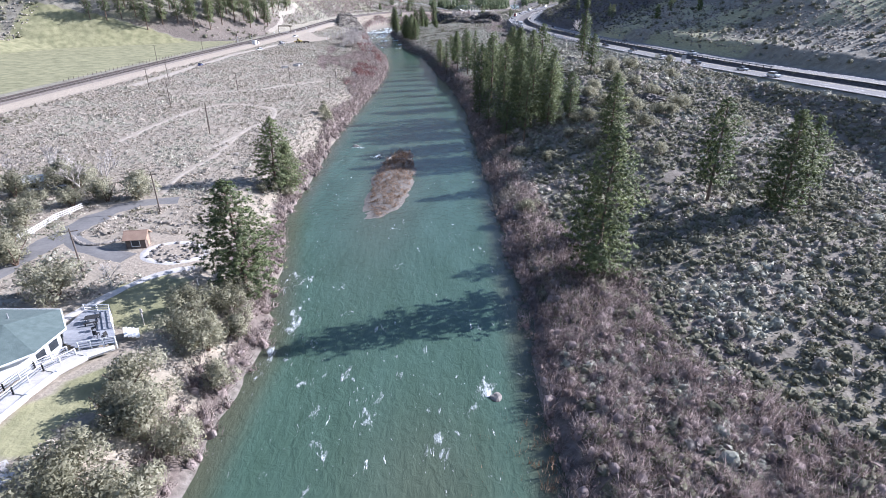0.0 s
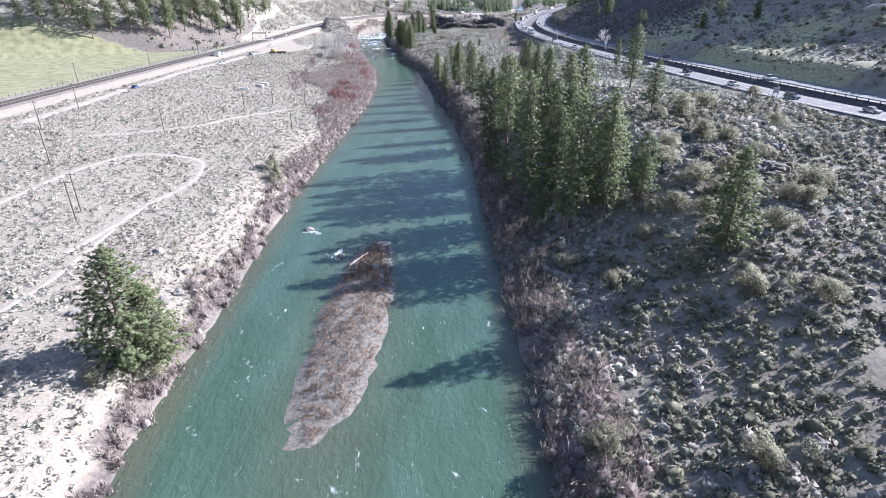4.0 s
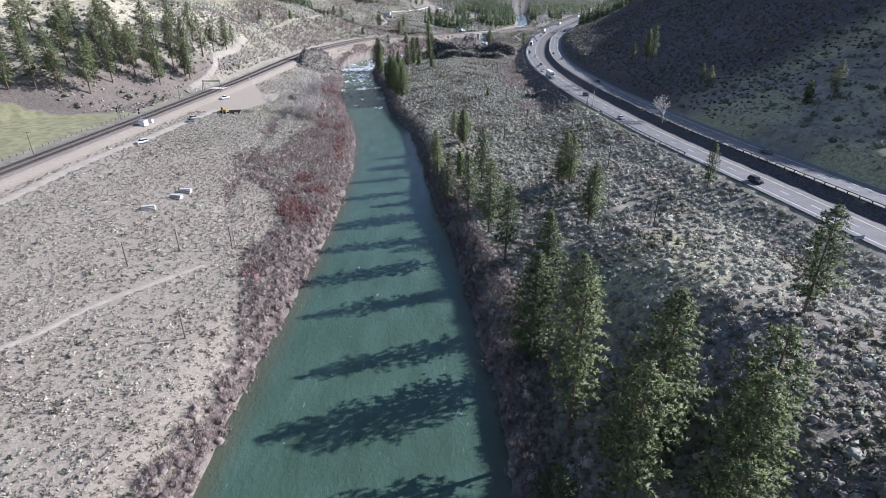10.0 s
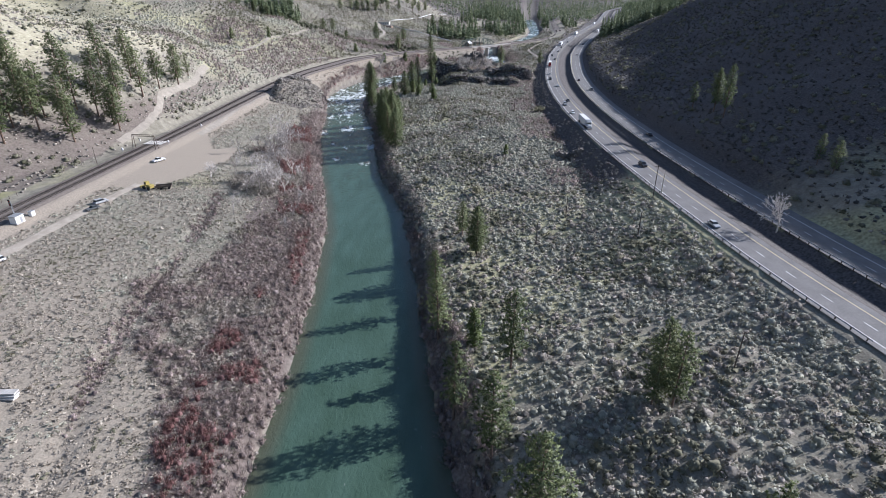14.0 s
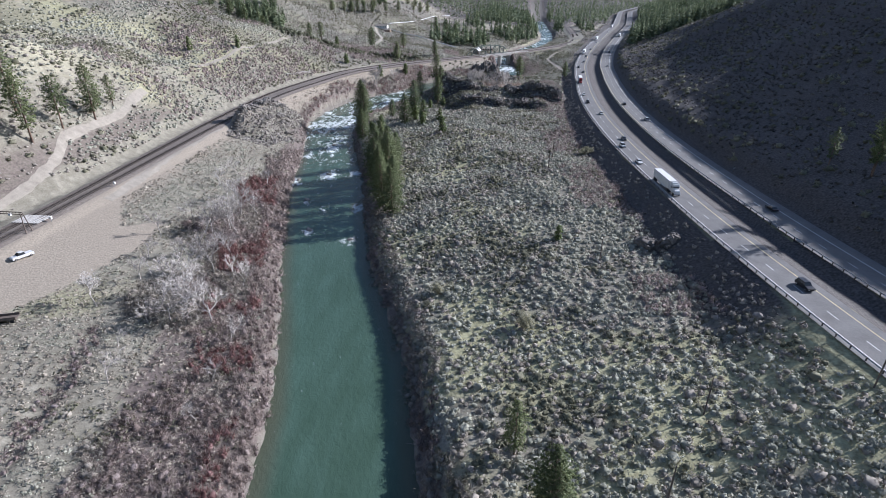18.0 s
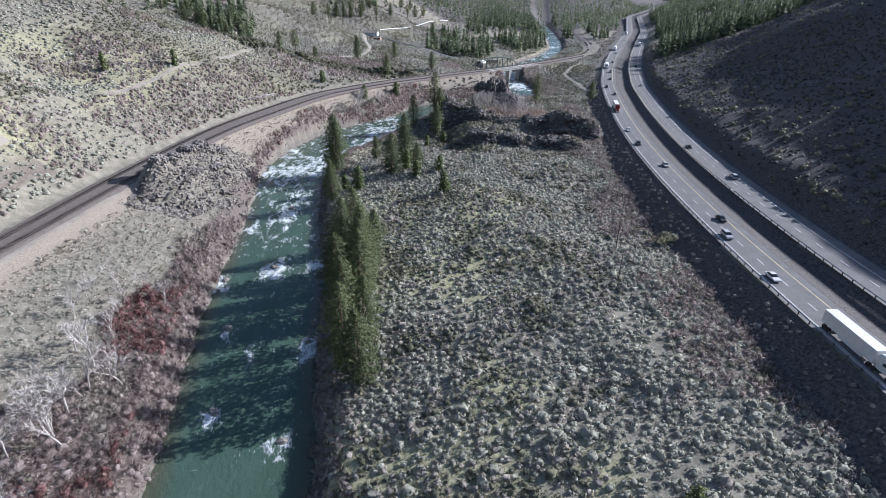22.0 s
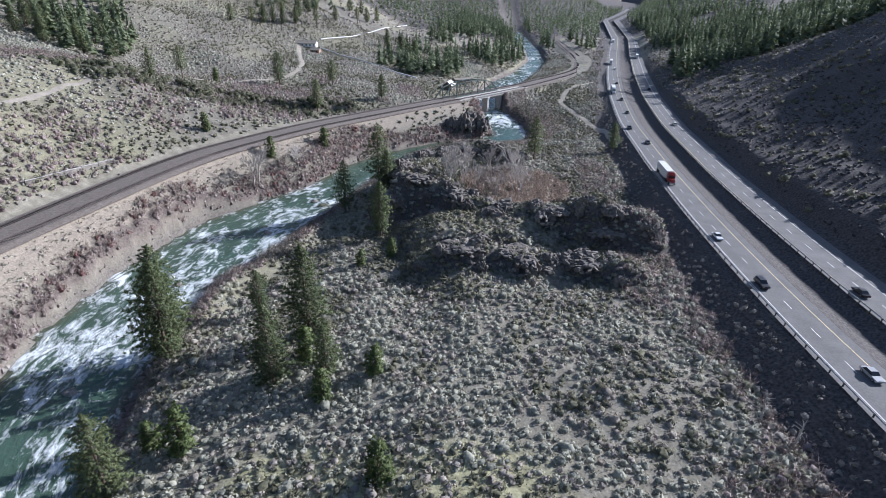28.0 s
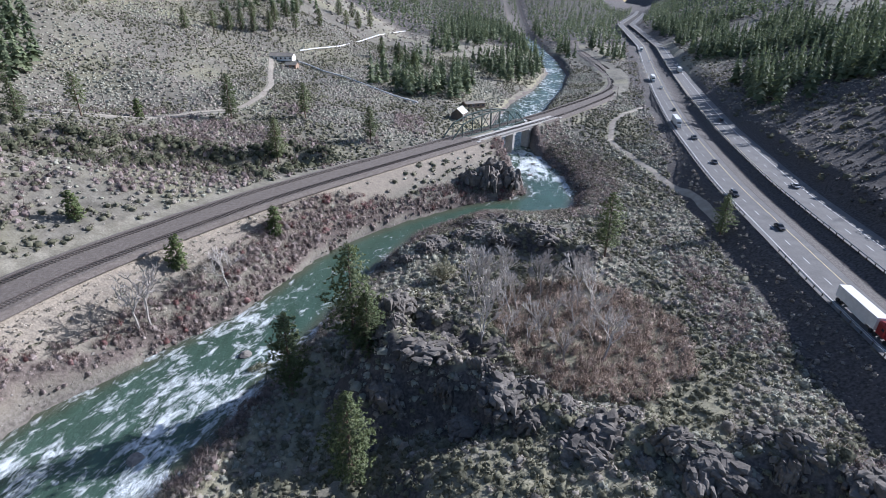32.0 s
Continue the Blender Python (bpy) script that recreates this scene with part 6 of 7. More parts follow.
def forest(name, x, y, h, k, seed, label):
    """Far conifers: ragged spires, each of k boughs round a hidden stem."""
    g = np.random.default_rng(seed)
    z = gz(x, y)
    n = len(x)
    f = (np.arange(k)[None, :] + g.random((n, k))) / k
    a = g.uniform(0, 6.283, (n, k))
    r = h[:, None] * 0.16 * (1 - f) ** 0.8 * g.uniform(0.7, 1.25, (n, k)) + 0.1
    top = np.stack([x[:, None] + 0 * a, y[:, None] + 0 * a, z[:, None] + h[:, None] * (0.1 + 0.9 * f) + 0.1 * h[:, None]], -1)
    out = np.stack([np.cos(a) * r, np.sin(a) * r, -0.13 * h[:, None] * (1 - 0.6 * f)], -1)
    side = np.stack([-np.sin(a), np.cos(a), 0 * a], -1) * (r * 0.62)[..., None]
    v = np.stack([top, top + out + side, top + out - side], 2).reshape(-1, 3)
    me = np_mesh(name, v, np.arange(len(v)).reshape(-1, 3), M_FOREST)
    a = me.attributes.new("tone", "FLOAT", "POINT")
    a.data.foreach_set("value", np.repeat(g.random(n), 3 * k).astype(np.float32))
    return tagged(new(name, me), label, "conifer wood", kind="stuff")


x, y, u, w = sites(60, 480, 900, 1700, 6.2, 121)
d, east, wet, s_road, s_rail = facts(x, y)
dens = ramp(s_road, 36, 50) * ramp(y + 0.35 * (x - 200), 960, 985) * ramp(0.42 + fbm(x, y, 45, 122, 3), 0.0, 0.75) * ramp(430 - x + 0.3 * (y - 1000), 0, 120)
ok = (u < 0.72 * dens) & (s_road > 38)
forest("pine_wood", x[ok], y[ok], 13 + 11 * w[ok], 60, 5, "dense dark pine wood on the terrace")
x, y, u, w = sites(-90, 230, 1060, 1700, 6.5, 123)
d, east, wet, s_road, s_rail = facts(x, y)
dens = np.where(east, ramp(d, 4, 10) * ramp(y, 1190, 1300), ramp(130 - d, 0, 50) * ramp(d, 4, 12)) * ramp(0.05 + fbm(x, y, 40, 124, 3), 0.0, 0.6)
ok = ~wet & (d > 4) & (np.abs(s_rail) > 12) & (s_road < -16) & (u < dens * 0.75)
forest("pine_wood", x[ok], y[ok], 13 + 10 * w[ok], 56, 6, "dark pine wood along the upper river")
x, y, u, w = sites(-420, -70, 760, 1800, 9, 125)
d, east, wet, s_road, s_rail = facts(x, y)
dens = ramp(fbm(x, y, 120, 126, 2), 0.12, 0.5) * ramp(gz(x, y), 62, 85)
ok = ~east & (u < dens)
forest("pine_wood", x[ok], y[ok], 11 + 8 * w[ok], 40, 7, "scattered pine wood on the western slope")
x, y, u, w = sites(-310, -176, 890, 1030, 6.5, 151)
ok = (u < 0.75 * ramp(fbm(x, y, 50, 152, 2) + 0.35 - 0.004 * np.hypot(x + 225, y - 945), 0.0, 0.4))
forest("pine_wood", x[ok], y[ok], 13 + 8 * w[ok], 60, 10, "dark pine wood in a fold of the western slope")
x, y, u, w = sites(-700, 1000, 1430, 2700, 14, 127)
d, east, wet, s_road, s_rail = facts(x, y)
ok = (np.abs(s_road - 10) > 30) & (d > 10) & (u < 0.85)
forest("pine_wood", x[ok], y[ok], 17 + 9 * w[ok], 13, 8, "distant dark pine wood closing the valley")
x, y, u, w = sites(-420, -170, 60, 760, 9, 129)
d, east, wet, s_road, s_rail = facts(x, y)
dens = ramp(fbm(x, y, 100, 130, 2), 0.1, 0.5) * ramp(-s_rail, 150, 210)
ok = (u < dens * 0.8) & (y < 470)
forest("pine_wood", x[ok], y[ok], 10 + 6 * w[ok], 40, 9, "pine wood on the slope above the field")


for x, y, h in ((-138.6, 1124, 15), (-131, 1136, 17), (-124, 1143, 16), (-116, 1147, 14), (-106, 1157, 16), (-89, 1174, 17), (-55, 1253, 18), (-45.6, 1276, 17), (-35, 1297, 18), (-131, 885, 14), (-116, 936, 8), (-150, 1100, 14), (-100, 1200, 15), (-75, 1215, 16), (-20, 1190, 18), (-5, 1160, 19), (8, 1140, 18),
                (-218, 929, 16), (-202, 925, 17), (-196, 946, 15), (-196, 973, 16), (-230, 968, 17), (-212, 944, 18), (-224, 950, 15), (-207, 960, 14), (-188, 936, 13), (-240, 940, 16), (-181, 955, 12), (-119, 1161, 15), (-106, 1179, 16), (-95, 1221, 15), (-67, 1303, 17), (-55, 1324, 16)):
    pine(x, y, h, group="hillside pines")


# ---- poles ----
def pole_mesh():
    bm = tube_bm([(0, 0, -0.6), (0, 0, 4.5), (0, 0, 9.5)], [0.16, 0.14, 0.10], 7)
    me = bpy.data.meshes.new("pole")
    bm.to_mesh(me)
    bm.free()
    me.materials.append(M_WOOD)
    arm = bpy.data.meshes.new("crossarm")
    bm = box_bm((2.2, 0.12, 0.12), (0, 0.16, 8.9), bevel=0.015)
    for k in (-1, -0.35, 0.35, 1):
        tube_bm([(k, 0.16, 8.96), (k, 0.16, 9.12)], [0.04, 0.03], 5, bm)
    bm.to_mesh(arm)
    bm.free()
    arm.materials.append(M_WOOD)
    return me, arm


POLE, ARM = pole_mesh()


def pole(x, y, h=9.5, turn=0, arm=True, label="weathered wooden utility pole standing in brush"):
    ob = thing("utility_pole", label, "utility pole", "utility poles", at=pose(x, y, float(gz(x, y)), 0, 0, turn))
    for nm, me in (("shaft", POLE), ("crossarm", ARM))[: 2 if arm else 1]:
        o = new(nm, me)
        o.parent = ob
        o.scale = (1, 1, h / 9.5)


for x, y, h in ((-135, 272, 10), (-159, 312, 10), (-93.5, 250, 9), (-160.5, 378, 9), (-82, 296, 7), (-55, 267, 7), (-160, 441, 9), (-73, 306, 7), (-60, 310, 7), (-131, 245, 9), (-77, 175, 9), (-106, 211, 10), (-61, 107, 9), (-59, 77, 9), (-79, 180, 9),
                (-168, 540, 12), (-152, 490, 8), (54, 297.5, 8), (39, 499.5, 8), (43.2, 600, 9), (57, 349, 9), (42.3, 437, 8), (29.5, 420, 8), (59, 413, 8), (71, 436, 12), (37.5, 579, 9), (141, 1052, 8)):
    pole(x, y, h, (x * 3) % 40, h > 8)
for x, y in ((-139, 955), (-135, 985), (-118, 940)):
    pole(x, y, 11, 30)


# ---- snags and driftwood ----
def snag(x, y, h, seed, label="bleached dead standing pine trunk"):
    g = random.Random(seed)
    ob = thing("dead_snag", label, "dead tree", "dead snags", at=pose(x, y, float(gz(x, y)), 0, 0, seed * 40))
    lean = g.uniform(-0.1, 0.1)
    part("trunk", tube_bm([(0, 0, -0.3), (lean * h * 0.4, 0, h * 0.5), (lean * h, 0.1, h)], [0.2, 0.15, 0.04], 6), M_DRIFT, ob)
    bm = bmesh.new()
    for k in range(12):
        z = h * g.uniform(0.35, 0.95)
        a, r = g.uniform(0, 6.28), g.uniform(0.5, 1.6)
        tube_bm([(lean * z, 0, z), (lean * z + r * math.cos(a), r * math.sin(a), z + g.uniform(-0.1, 0.5))], [0.05, 0.015], 4, bm)
    tagged(part("bare_crown", bm, M_DRIFT, ob), kind="stuff")


for n, (x, y, h) in enumerate(((42.8, 305, 7), (53, 297, 6), (60.7, 664, 6), (44.6, 589, 8), (63, 658, 6), (-60, 312.5, 6), (74, 437, 9), (-41, 691, 5), (62, 835, 7))):
    snag(x, y, h, n)
for n, (x, y, l, a) in enumerate(((-16.7, 170, 6, 60), (-14, 167, 4, 150), (-18, 164, 4, 20), (-45, 757, 5, 60), (-43, 755, 4, 35), (-118, 470, 5, 50))):
    ob = thing("driftwood_log", "bleached driftwood log lying on the ground", "log", "driftwood", at=pose(x, y, float(gz(x, y)) + 0.35, 0, 8 * math.sin(n), a))
    part("log", tube_bm([(-l / 2, 0, 0), (0, 0.15, 0.1), (l / 2, 0, 0.3)], [0.22, 0.19, 0.1], 7), M_DRIFT, ob)
    part("broken_branch", tube_bm([(0.2 * l, 0, 0.2), (0.3 * l, 0.5, 0.8)], [0.07, 0.03], 5), M_DRIFT, ob)


# ---- vehicles ----
def wheel(bm, x, y, r, w):
    ring = bmesh.ops.create_cone(bm, cap_ends=True, segments=14, radius1=r, radius2=r, depth=w, matrix=pose(x, y, r, 0, 90, 0))
    return ring


def car_parts(kind):
    """Meshes of one car, nose towards +y: body, cabin glass, wheels, lamps."""
    l, w = {"sedan": (4.6, 1.8), "suv": (4.8, 1.9), "pickup": (5.6, 1.95)}[kind]
    h = {"sedan": 1.42, "suv": 1.72, "pickup": 1.82}[kind]
    waist = 0.62 * h
    def prism(profile, half, taper=1.0):
        bm = bmesh.new()
        a = [bm.verts.new((-half * (taper if z > waist + 0.05 else 1), y, z)) for y, z in profile]
        b = [bm.verts.new((half * (taper if z > waist + 0.05 else 1), y, z)) for y, z in profile]
        bm.faces.new(a)
        bm.faces.new(b[::-1])
        for i in range(len(a)):
            j = (i + 1) % len(a)
            bm.faces.new((a[j], a[i], b[i], b[j]))
        bmesh.ops.recalc_face_normals(bm, faces=bm.faces)
        bmesh.ops.bevel(bm, geom=bm.edges[:], offset=0.05, segments=2, affect="EDGES")
        return bm
    n, t = l / 2, -l / 2
    body = prism([(t, 0.35), (n, 0.35), (n, 0.62 * waist + 0.2), (n - 0.25, waist - 0.1), (n - 1.25, waist), (t + 0.1, waist), (t, waist - 0.15)], w / 2)
    if kind == "sedan":
        roof = [(n - 1.35, waist - 0.02), (n - 2.05, h), (t + 1.25, h), (t + 0.55, waist - 0.02)]
    elif kind == "suv":
        roof = [(n - 1.3, waist - 0.02), (n - 1.95, h), (t + 0.45, h), (t + 0.15, waist - 0.02)]
    else:
        roof = [(n - 1.4, waist - 0.02), (n - 2.0, h), (n - 3.3, h), (n - 3.5, waist - 0.02)]
    glass = prism(roof, w / 2 - 0.06, 0.82)
    top = bmesh.new()
    y0, y1 = roof[1][0], roof[2][0]
    box_bm((1.34 * w / 1.8, abs(y0 - y1) + 0.05, 0.06), (0, (y0 + y1) / 2, h), bevel=0.02, bm=top)
    return l, w, waist, body, glass, top


def make_car(kind, colour):
    l, w, waist, body, glass, top = car_parts(kind)
    ob = thing("car" if kind != "pickup" else "pickup_truck", f"{colour} {'pickup truck' if kind == 'pickup' else 'sedan car' if kind == 'sedan' else 'sport utility car'} with dark windows on the highway", "car" if kind != "pickup" else "pickup truck", "highway traffic")
    part("body", body, PAINTS[colour], ob)
    part("window", glass, M_GLASS, ob)
    part("roof", top, PAINTS[colour], ob)
    for sx in (-1, 1):
        for y in (l / 2 - 0.85, -l / 2 + 0.9):
            bm = bmesh.new()
            wheel(bm, sx * (w / 2 - 0.1), y, 0.34, 0.24)
            o = part("wheel", bm, M_TYRE, ob)
            bm = bmesh.new()
            bmesh.ops.create_cone(bm, cap_ends=True, segments=10, radius1=0.2, radius2=0.2, depth=0.03, matrix=pose(sx * (w / 2 + 0.03), y, 0.34, 0, 90, 0))
            part("rim", bm, M_RIM, o)
        part("headlight", box_bm((0.36, 0.08, 0.16), (sx * (w / 2 - 0.3), l / 2 - 0.03, 0.66), bevel=0.02), M_LAMP, ob)
        part("tail_light", box_bm((0.3, 0.06, 0.18), (sx * (w / 2 - 0.25), -l / 2, 0.8), bevel=0.02), M_TAIL, ob)
    return ob


def make_truck(colour):
    ob = thing("semi_truck", f"articulated lorry with white box trailer and {colour} cab", "semi truck", "highway traffic")
    part("trailer", box_bm((2.6, 14.6, 2.85), (0, -3.2, 2.62), bevel=0.05), M_WHITE, ob)
    part("chassis", box_bm((1.0, 18.6, 0.3), (0, -1.2, 1.0), bevel=0.03), M_GLASS, ob)
    bm = bmesh.new()
    box_bm((2.4, 2.6, 2.9), (0, 5.9, 2.35), bevel=0.18, bm=bm)
    cab = part("cab", bm, PAINTS[colour], ob)
    part("hood", box_bm((2.0, 1.9, 1.25), (0, 8.0, 1.45), bevel=0.22), PAINTS[colour], ob)
    part("windscreen", box_bm((2.1, 0.1, 0.85), (0, 7.2, 2.65), (-12, 0, 0), bevel=0.02), M_GLASS, cab)
    part("side_window", box_bm((2.44, 0.8, 0.6), (0, 6.5, 2.6), bevel=0.02), M_GLASS, cab)
    part("bumper", box_bm((2.3, 0.25, 0.45), (0, 8.95, 0.75), bevel=0.06), M_RIM, ob)
    part("air_deflector", box_bm((2.2, 1.6, 0.5), (0, 5.6, 3.85), (12, 0, 0), bevel=0.12), PAINTS[colour], ob)
    for y in (8.0, 4.6, 3.3, -8.2, -9.5):
        for sx in (-1, 1):
            bm = bmesh.new()
            wheel(bm, sx * 1.02, y, 0.5, 0.5 if y != 8.0 else 0.3)
            part("wheel", bm, M_TYRE, ob)
    for sx in (-1, 1):
        part("headlight", box_bm((0.35, 0.1, 0.25), (sx * 0.85, 8.93, 1.1), bevel=0.02), M_LAMP, ob)
    part("side_skirt", box_bm((2.5, 6.5, 0.6), (0, -2.0, 0.95), bevel=0.03), M_WHITE, ob)
    return ob


FLEET = {}


def drive(kind, colour, lane, y):
    """Set a vehicle on the highway: lane offset and place; the near carriageway runs south."""
    south = lane < 10
    m = on_line(road_x, lane, y, float(z_road(y)) + 0.01) @ (pose(0, 0, 0, 0, 0, 180) if south else Matrix())
    key = (kind, colour)
    if key in FLEET:
        copy_thing(FLEET[key], m)
    else:
        FLEET[key] = make_truck(colour) if kind == "truck" else make_car(kind, colour)
        FLEET[key].matrix_basis = m


for row in (("suv", "white", -1.9, 196), ("sedan", "silver", 1.9, 214), ("sedan", "white", -1.9, 262), ("suv", "grey", -1.9, 236), ("sedan", "black", 1.9, 296), ("suv", "black", -1.9, 322), ("sedan", "silver", -1.9, 410),
            ("suv", "black", 1.9, 470), ("truck", "white", -1.9, 541), ("sedan", "white", -1.9, 572), ("suv", "silver", -1.9, 597), ("sedan", "black", 1.9, 610), ("sedan", "silver", 1.9, 668), ("suv", "black", -1.9, 702),
            ("sedan", "white", -1.9, 730), ("truck", "red", -1.9, 786), ("sedan", "black", 1.9, 838), ("suv", "black", -1.9, 866), ("sedan", "black", 1.9, 905), ("truck", "white", -1.9, 972), ("pickup", "grey", 1.9, 945),
            ("sedan", "black", 1.9, 1010), ("truck", "white", -1.9, 1120), ("suv", "white", 1.9, 1085), ("sedan", "grey", 23.9, 350), ("pickup", "white", 20.1, 272), ("sedan", "black", 23.9, 520), ("suv", "silver", 23.9, 655),
            ("sedan", "black", 20.1, 700), ("sedan", "white", 23.9, 880), ("suv", "black", 23.9, 990), ("truck", "teal", 23.9, 1180), ("sedan", "white", 1.9, 1240), ("truck", "white", -1.9, 1340)):
    drive(*row)
for kind, colour, x, y, a in (("pickup", "white", -128.5, 497, 150), ("sedan", "blue", -138, 318, 8), ("sedan", "grey", -126.5, 443, 150), ("suv", "silver", -127.0, 449, 330), ("suv", "white", -130.5, 402, 150), ("sedan", "silver", -88, 117, 70)):
    key = (kind, colour)
    m = pose(x, y, float(gz(x, y)) + 0.12, 0, 0, a)
    ob = make_car(kind, colour)
    ob.matrix_basis = m
    ob["label"] = f"{colour} parked {'pickup truck' if kind == 'pickup' else 'car'} on bare dirt"
    ob["group"] = "parked vehicles"

# old machine in the lot
ob = thing("loader", "rusty yellow wheeled loader parked on dirt", "loader", at=pose(-118, 466, float(gz(-118, 466)), 0, 0, 60))
part("engine_cover", box_bm((2.0, 2.6, 1.3), (0, -1.2, 1.5), bevel=0.12), M_YELLOW, ob)
part("cab", box_bm((1.6, 1.4, 1.6), (0, 0.6, 2.4), bevel=0.1), M_YELLOW, ob)
part("cab_window", box_bm((1.64, 1.1, 0.8), (0, 0.65, 2.6), bevel=0.02), M_GLASS, ob)
part("bucket", box_bm((2.6, 0.9, 0.9), (0, 3.6, 0.6), (20, 0, 0), bevel=0.1), M_YELLOW, ob)
for sx in (-1, 1):
    part("lift_arm", box_bm((0.2, 2.6, 0.3), (sx * 0.8, 2.2, 1.2), (-18, 0, 0), bevel=0.03), M_YELLOW, ob)
    for y in (1.4, -1.6):
        bm = bmesh.new()
        wheel(bm, sx * 1.1, y, 0.7, 0.5)
        part("wheel", bm, M_TYRE, ob)
ob = thing("flatbed_trailer", "old low stake-sided trailer parked on dirt", "trailer", at=pose(-113, 468, float(gz(-113, 468)), 0, 0, -75))
part("bed", box_bm((2.3, 6.0, 0.2), (0, 0, 1.0), bevel=0.03), M_WOOD, ob)
for sx in (-1, 1):
    part("side_board", box_bm((0.08, 6.0, 0.6), (sx * 1.12, 0, 1.4)), M_WOOD, ob)
    for y in (-2, -0.9, 2):
        bm = bmesh.new()
        wheel(bm, sx * 0.95, y, 0.45, 0.3)
        part("wheel", bm, M_TYRE, ob)
for n, (x, y) in enumerate(((-90.4, 344), (-90.0, 350), (-94.5, 333))):
    ob = thing("concrete_slab_stack", "pale stacked concrete slabs lying in brush", "concrete slabs", "concrete slab stacks", at=pose(x, y, float(gz(x, y)) + 0.05, 0, 0, 15 * n - 20))
    for k in range(3):
        part("slab", box_bm((4.4 - 0.3 * k, 1.6, 0.4), (0.15 * (k % 2), 0.25 * (k - 1), 0.2 + 0.42 * k), (0, 0, 4 * k), bevel=0.04), M_CONC, ob)

# ---- railway furniture ----
ob = thing("signal_hut", "small white railway equipment hut with flat roof", "equipment hut", at=on_line(rail_x, 8.5, 428, float(gz(float(rail_x(428)) + 8.5, 428))))
part("cabin", box_bm((2.4, 3.4, 2.5), (0, 0, 1.25), bevel=0.03), M_WHITE, ob)
part("roof", box_bm((2.7, 3.7, 0.14), (0, 0, 2.58), bevel=0.02), M_GALV, ob)
part("door", box_bm((0.05, 0.9, 2.0), (1.22, 0.4, 1.05), bevel=0.01), M_GALV, ob)
part("base", box_bm((2.6, 3.6, 0.3), (0, 0, 0.0)), M_CONC, ob)
ob = thing("signal_cabinet", "small white railway equipment cabinet", "equipment cabinet", at=on_line(rail_x, 8.5, 434, float(gz(float(rail_x(434)) + 8.5, 434))))
part("case", box_bm((1.3, 1.6, 1.7), (0, 0, 0.85), bevel=0.03), M_WHITE, ob)
part("lid", box_bm((1.45, 1.75, 0.1), (0, 0, 1.74), bevel=0.02), M_GALV, ob)


def signal_mast(s, y, h=6.5):
    ob = thing("railway_signal", "dark steel railway signal mast with lamp heads", "railway signal", "railway signals", at=on_line(rail_x, s, y, float(z_rail(y))))
    part("mast", tube_bm([(0, 0, -0.5), (0, 0, h)], [0.12, 0.1], 8), M_GALV, ob)
    for z in (h - 0.4, h - 1.6):
        head = part("lamp_head", box_bm((0.7, 0.25, 0.95), (0, -0.2, z), bevel=0.06), M_TYRE, ob)
        bm = bmesh.new()
        bmesh.ops.create_cone(bm, cap_ends=True, segments=10, radius1=0.13, radius2=0.13, depth=0.1, matrix=pose(0, -0.36, z, 90, 0, 0))
        part("lens", bm, M_TAIL, head)
    part("ladder", box_bm((0.4, 0.06, h - 1), (0, 0.18, h / 2)), M_GALV, ob)


signal_mast(-6.5, 432)
signal_mast(6.0, 430)
ob = thing("railway_gantry", "dark steel gantry frame spanning both tracks", "gantry", at=on_line(rail_x, 0, 511, float(z_rail(511))))
for sx in (-5.2, 5.2):
    for sy in (-0.9, 0.9):
        part("leg", tube_bm([(sx + (0.5 if sx > 0 else -0.5), sy * 1.3, -0.4), (sx, sy * 0.4, 6.2)], [0.16, 0.13], 6), M_WOOD, ob)
for z in (5.6, 6.3):
    part("beam", box_bm((11.2, 0.22, 0.22), (0, 0, z), bevel=0.02), M_WOOD, ob)
for k in range(10):
    part("lattice", tube_bm([(-5 + k, 0, 5.6), (-4.5 + k, 0, 6.3)], [0.06, 0.06], 4), M_WOOD, ob)
for n, (s, y) in enumerate(((-7.5, 505), (-8.5, 520), (6.6, 519), (6.4, 551))):
    ob = thing("marker_post", "white relay box on a short railway post", "relay box", "trackside boxes", at=on_line(rail_x, s, y, float(z_rail(y)) - 0.2))
    part("post", tube_bm([(0, 0, -0.2), (0, 0, 1.0)], [0.06, 0.06], 6), M_GALV, ob)
    part("box", box_bm((0.8, 0.6, 0.9), (0, 0, 1.3), bevel=0.04), M_WHITE, ob)
ob = thing("grade_crossing", "grey planked level crossing between rails", "level crossing", at=on_line(rail_x, 0, 519, float(z_rail(519))))
for k in range(9):
    part("plank", box_bm((0.75, 6.5, 0.12), (-4.2 + 1.05 * k, 0, 0.3), bevel=0.02), M_CONC, ob)
ob = thing("retaining_wall", "low pale concrete retaining wall above the railway", "retaining wall", at=pose(-115.3, 776, float(gz(-115.3, 776)) - 0.2, 0, 4, 68))
for k in range(5):
    part("wall_panel", box_bm((6.4, 0.4, 1.5), (-13 + 6.5 * k, 0, 0.75 + 0.16 * (k - 2)), bevel=0.04), M_ROCK_PALE, ob)
    part("coping", box_bm((6.4, 0.6, 0.15), (-13 + 6.5 * k, 0, 1.56 + 0.16 * (k - 2)), bevel=0.03), M_CONC, ob)

# ---- the two railway bridges ----
def along(f, y0, y1, z):
    a, b = Vector((float(f(y0)), y0, z)), Vector((float(f(y1)), y1, z))
    return Matrix.Translation((a + b) / 2) @ Matrix.Rotation(math.atan2(b.y - a.y, b.x - a.x), 4, "Z"), (b - a).length


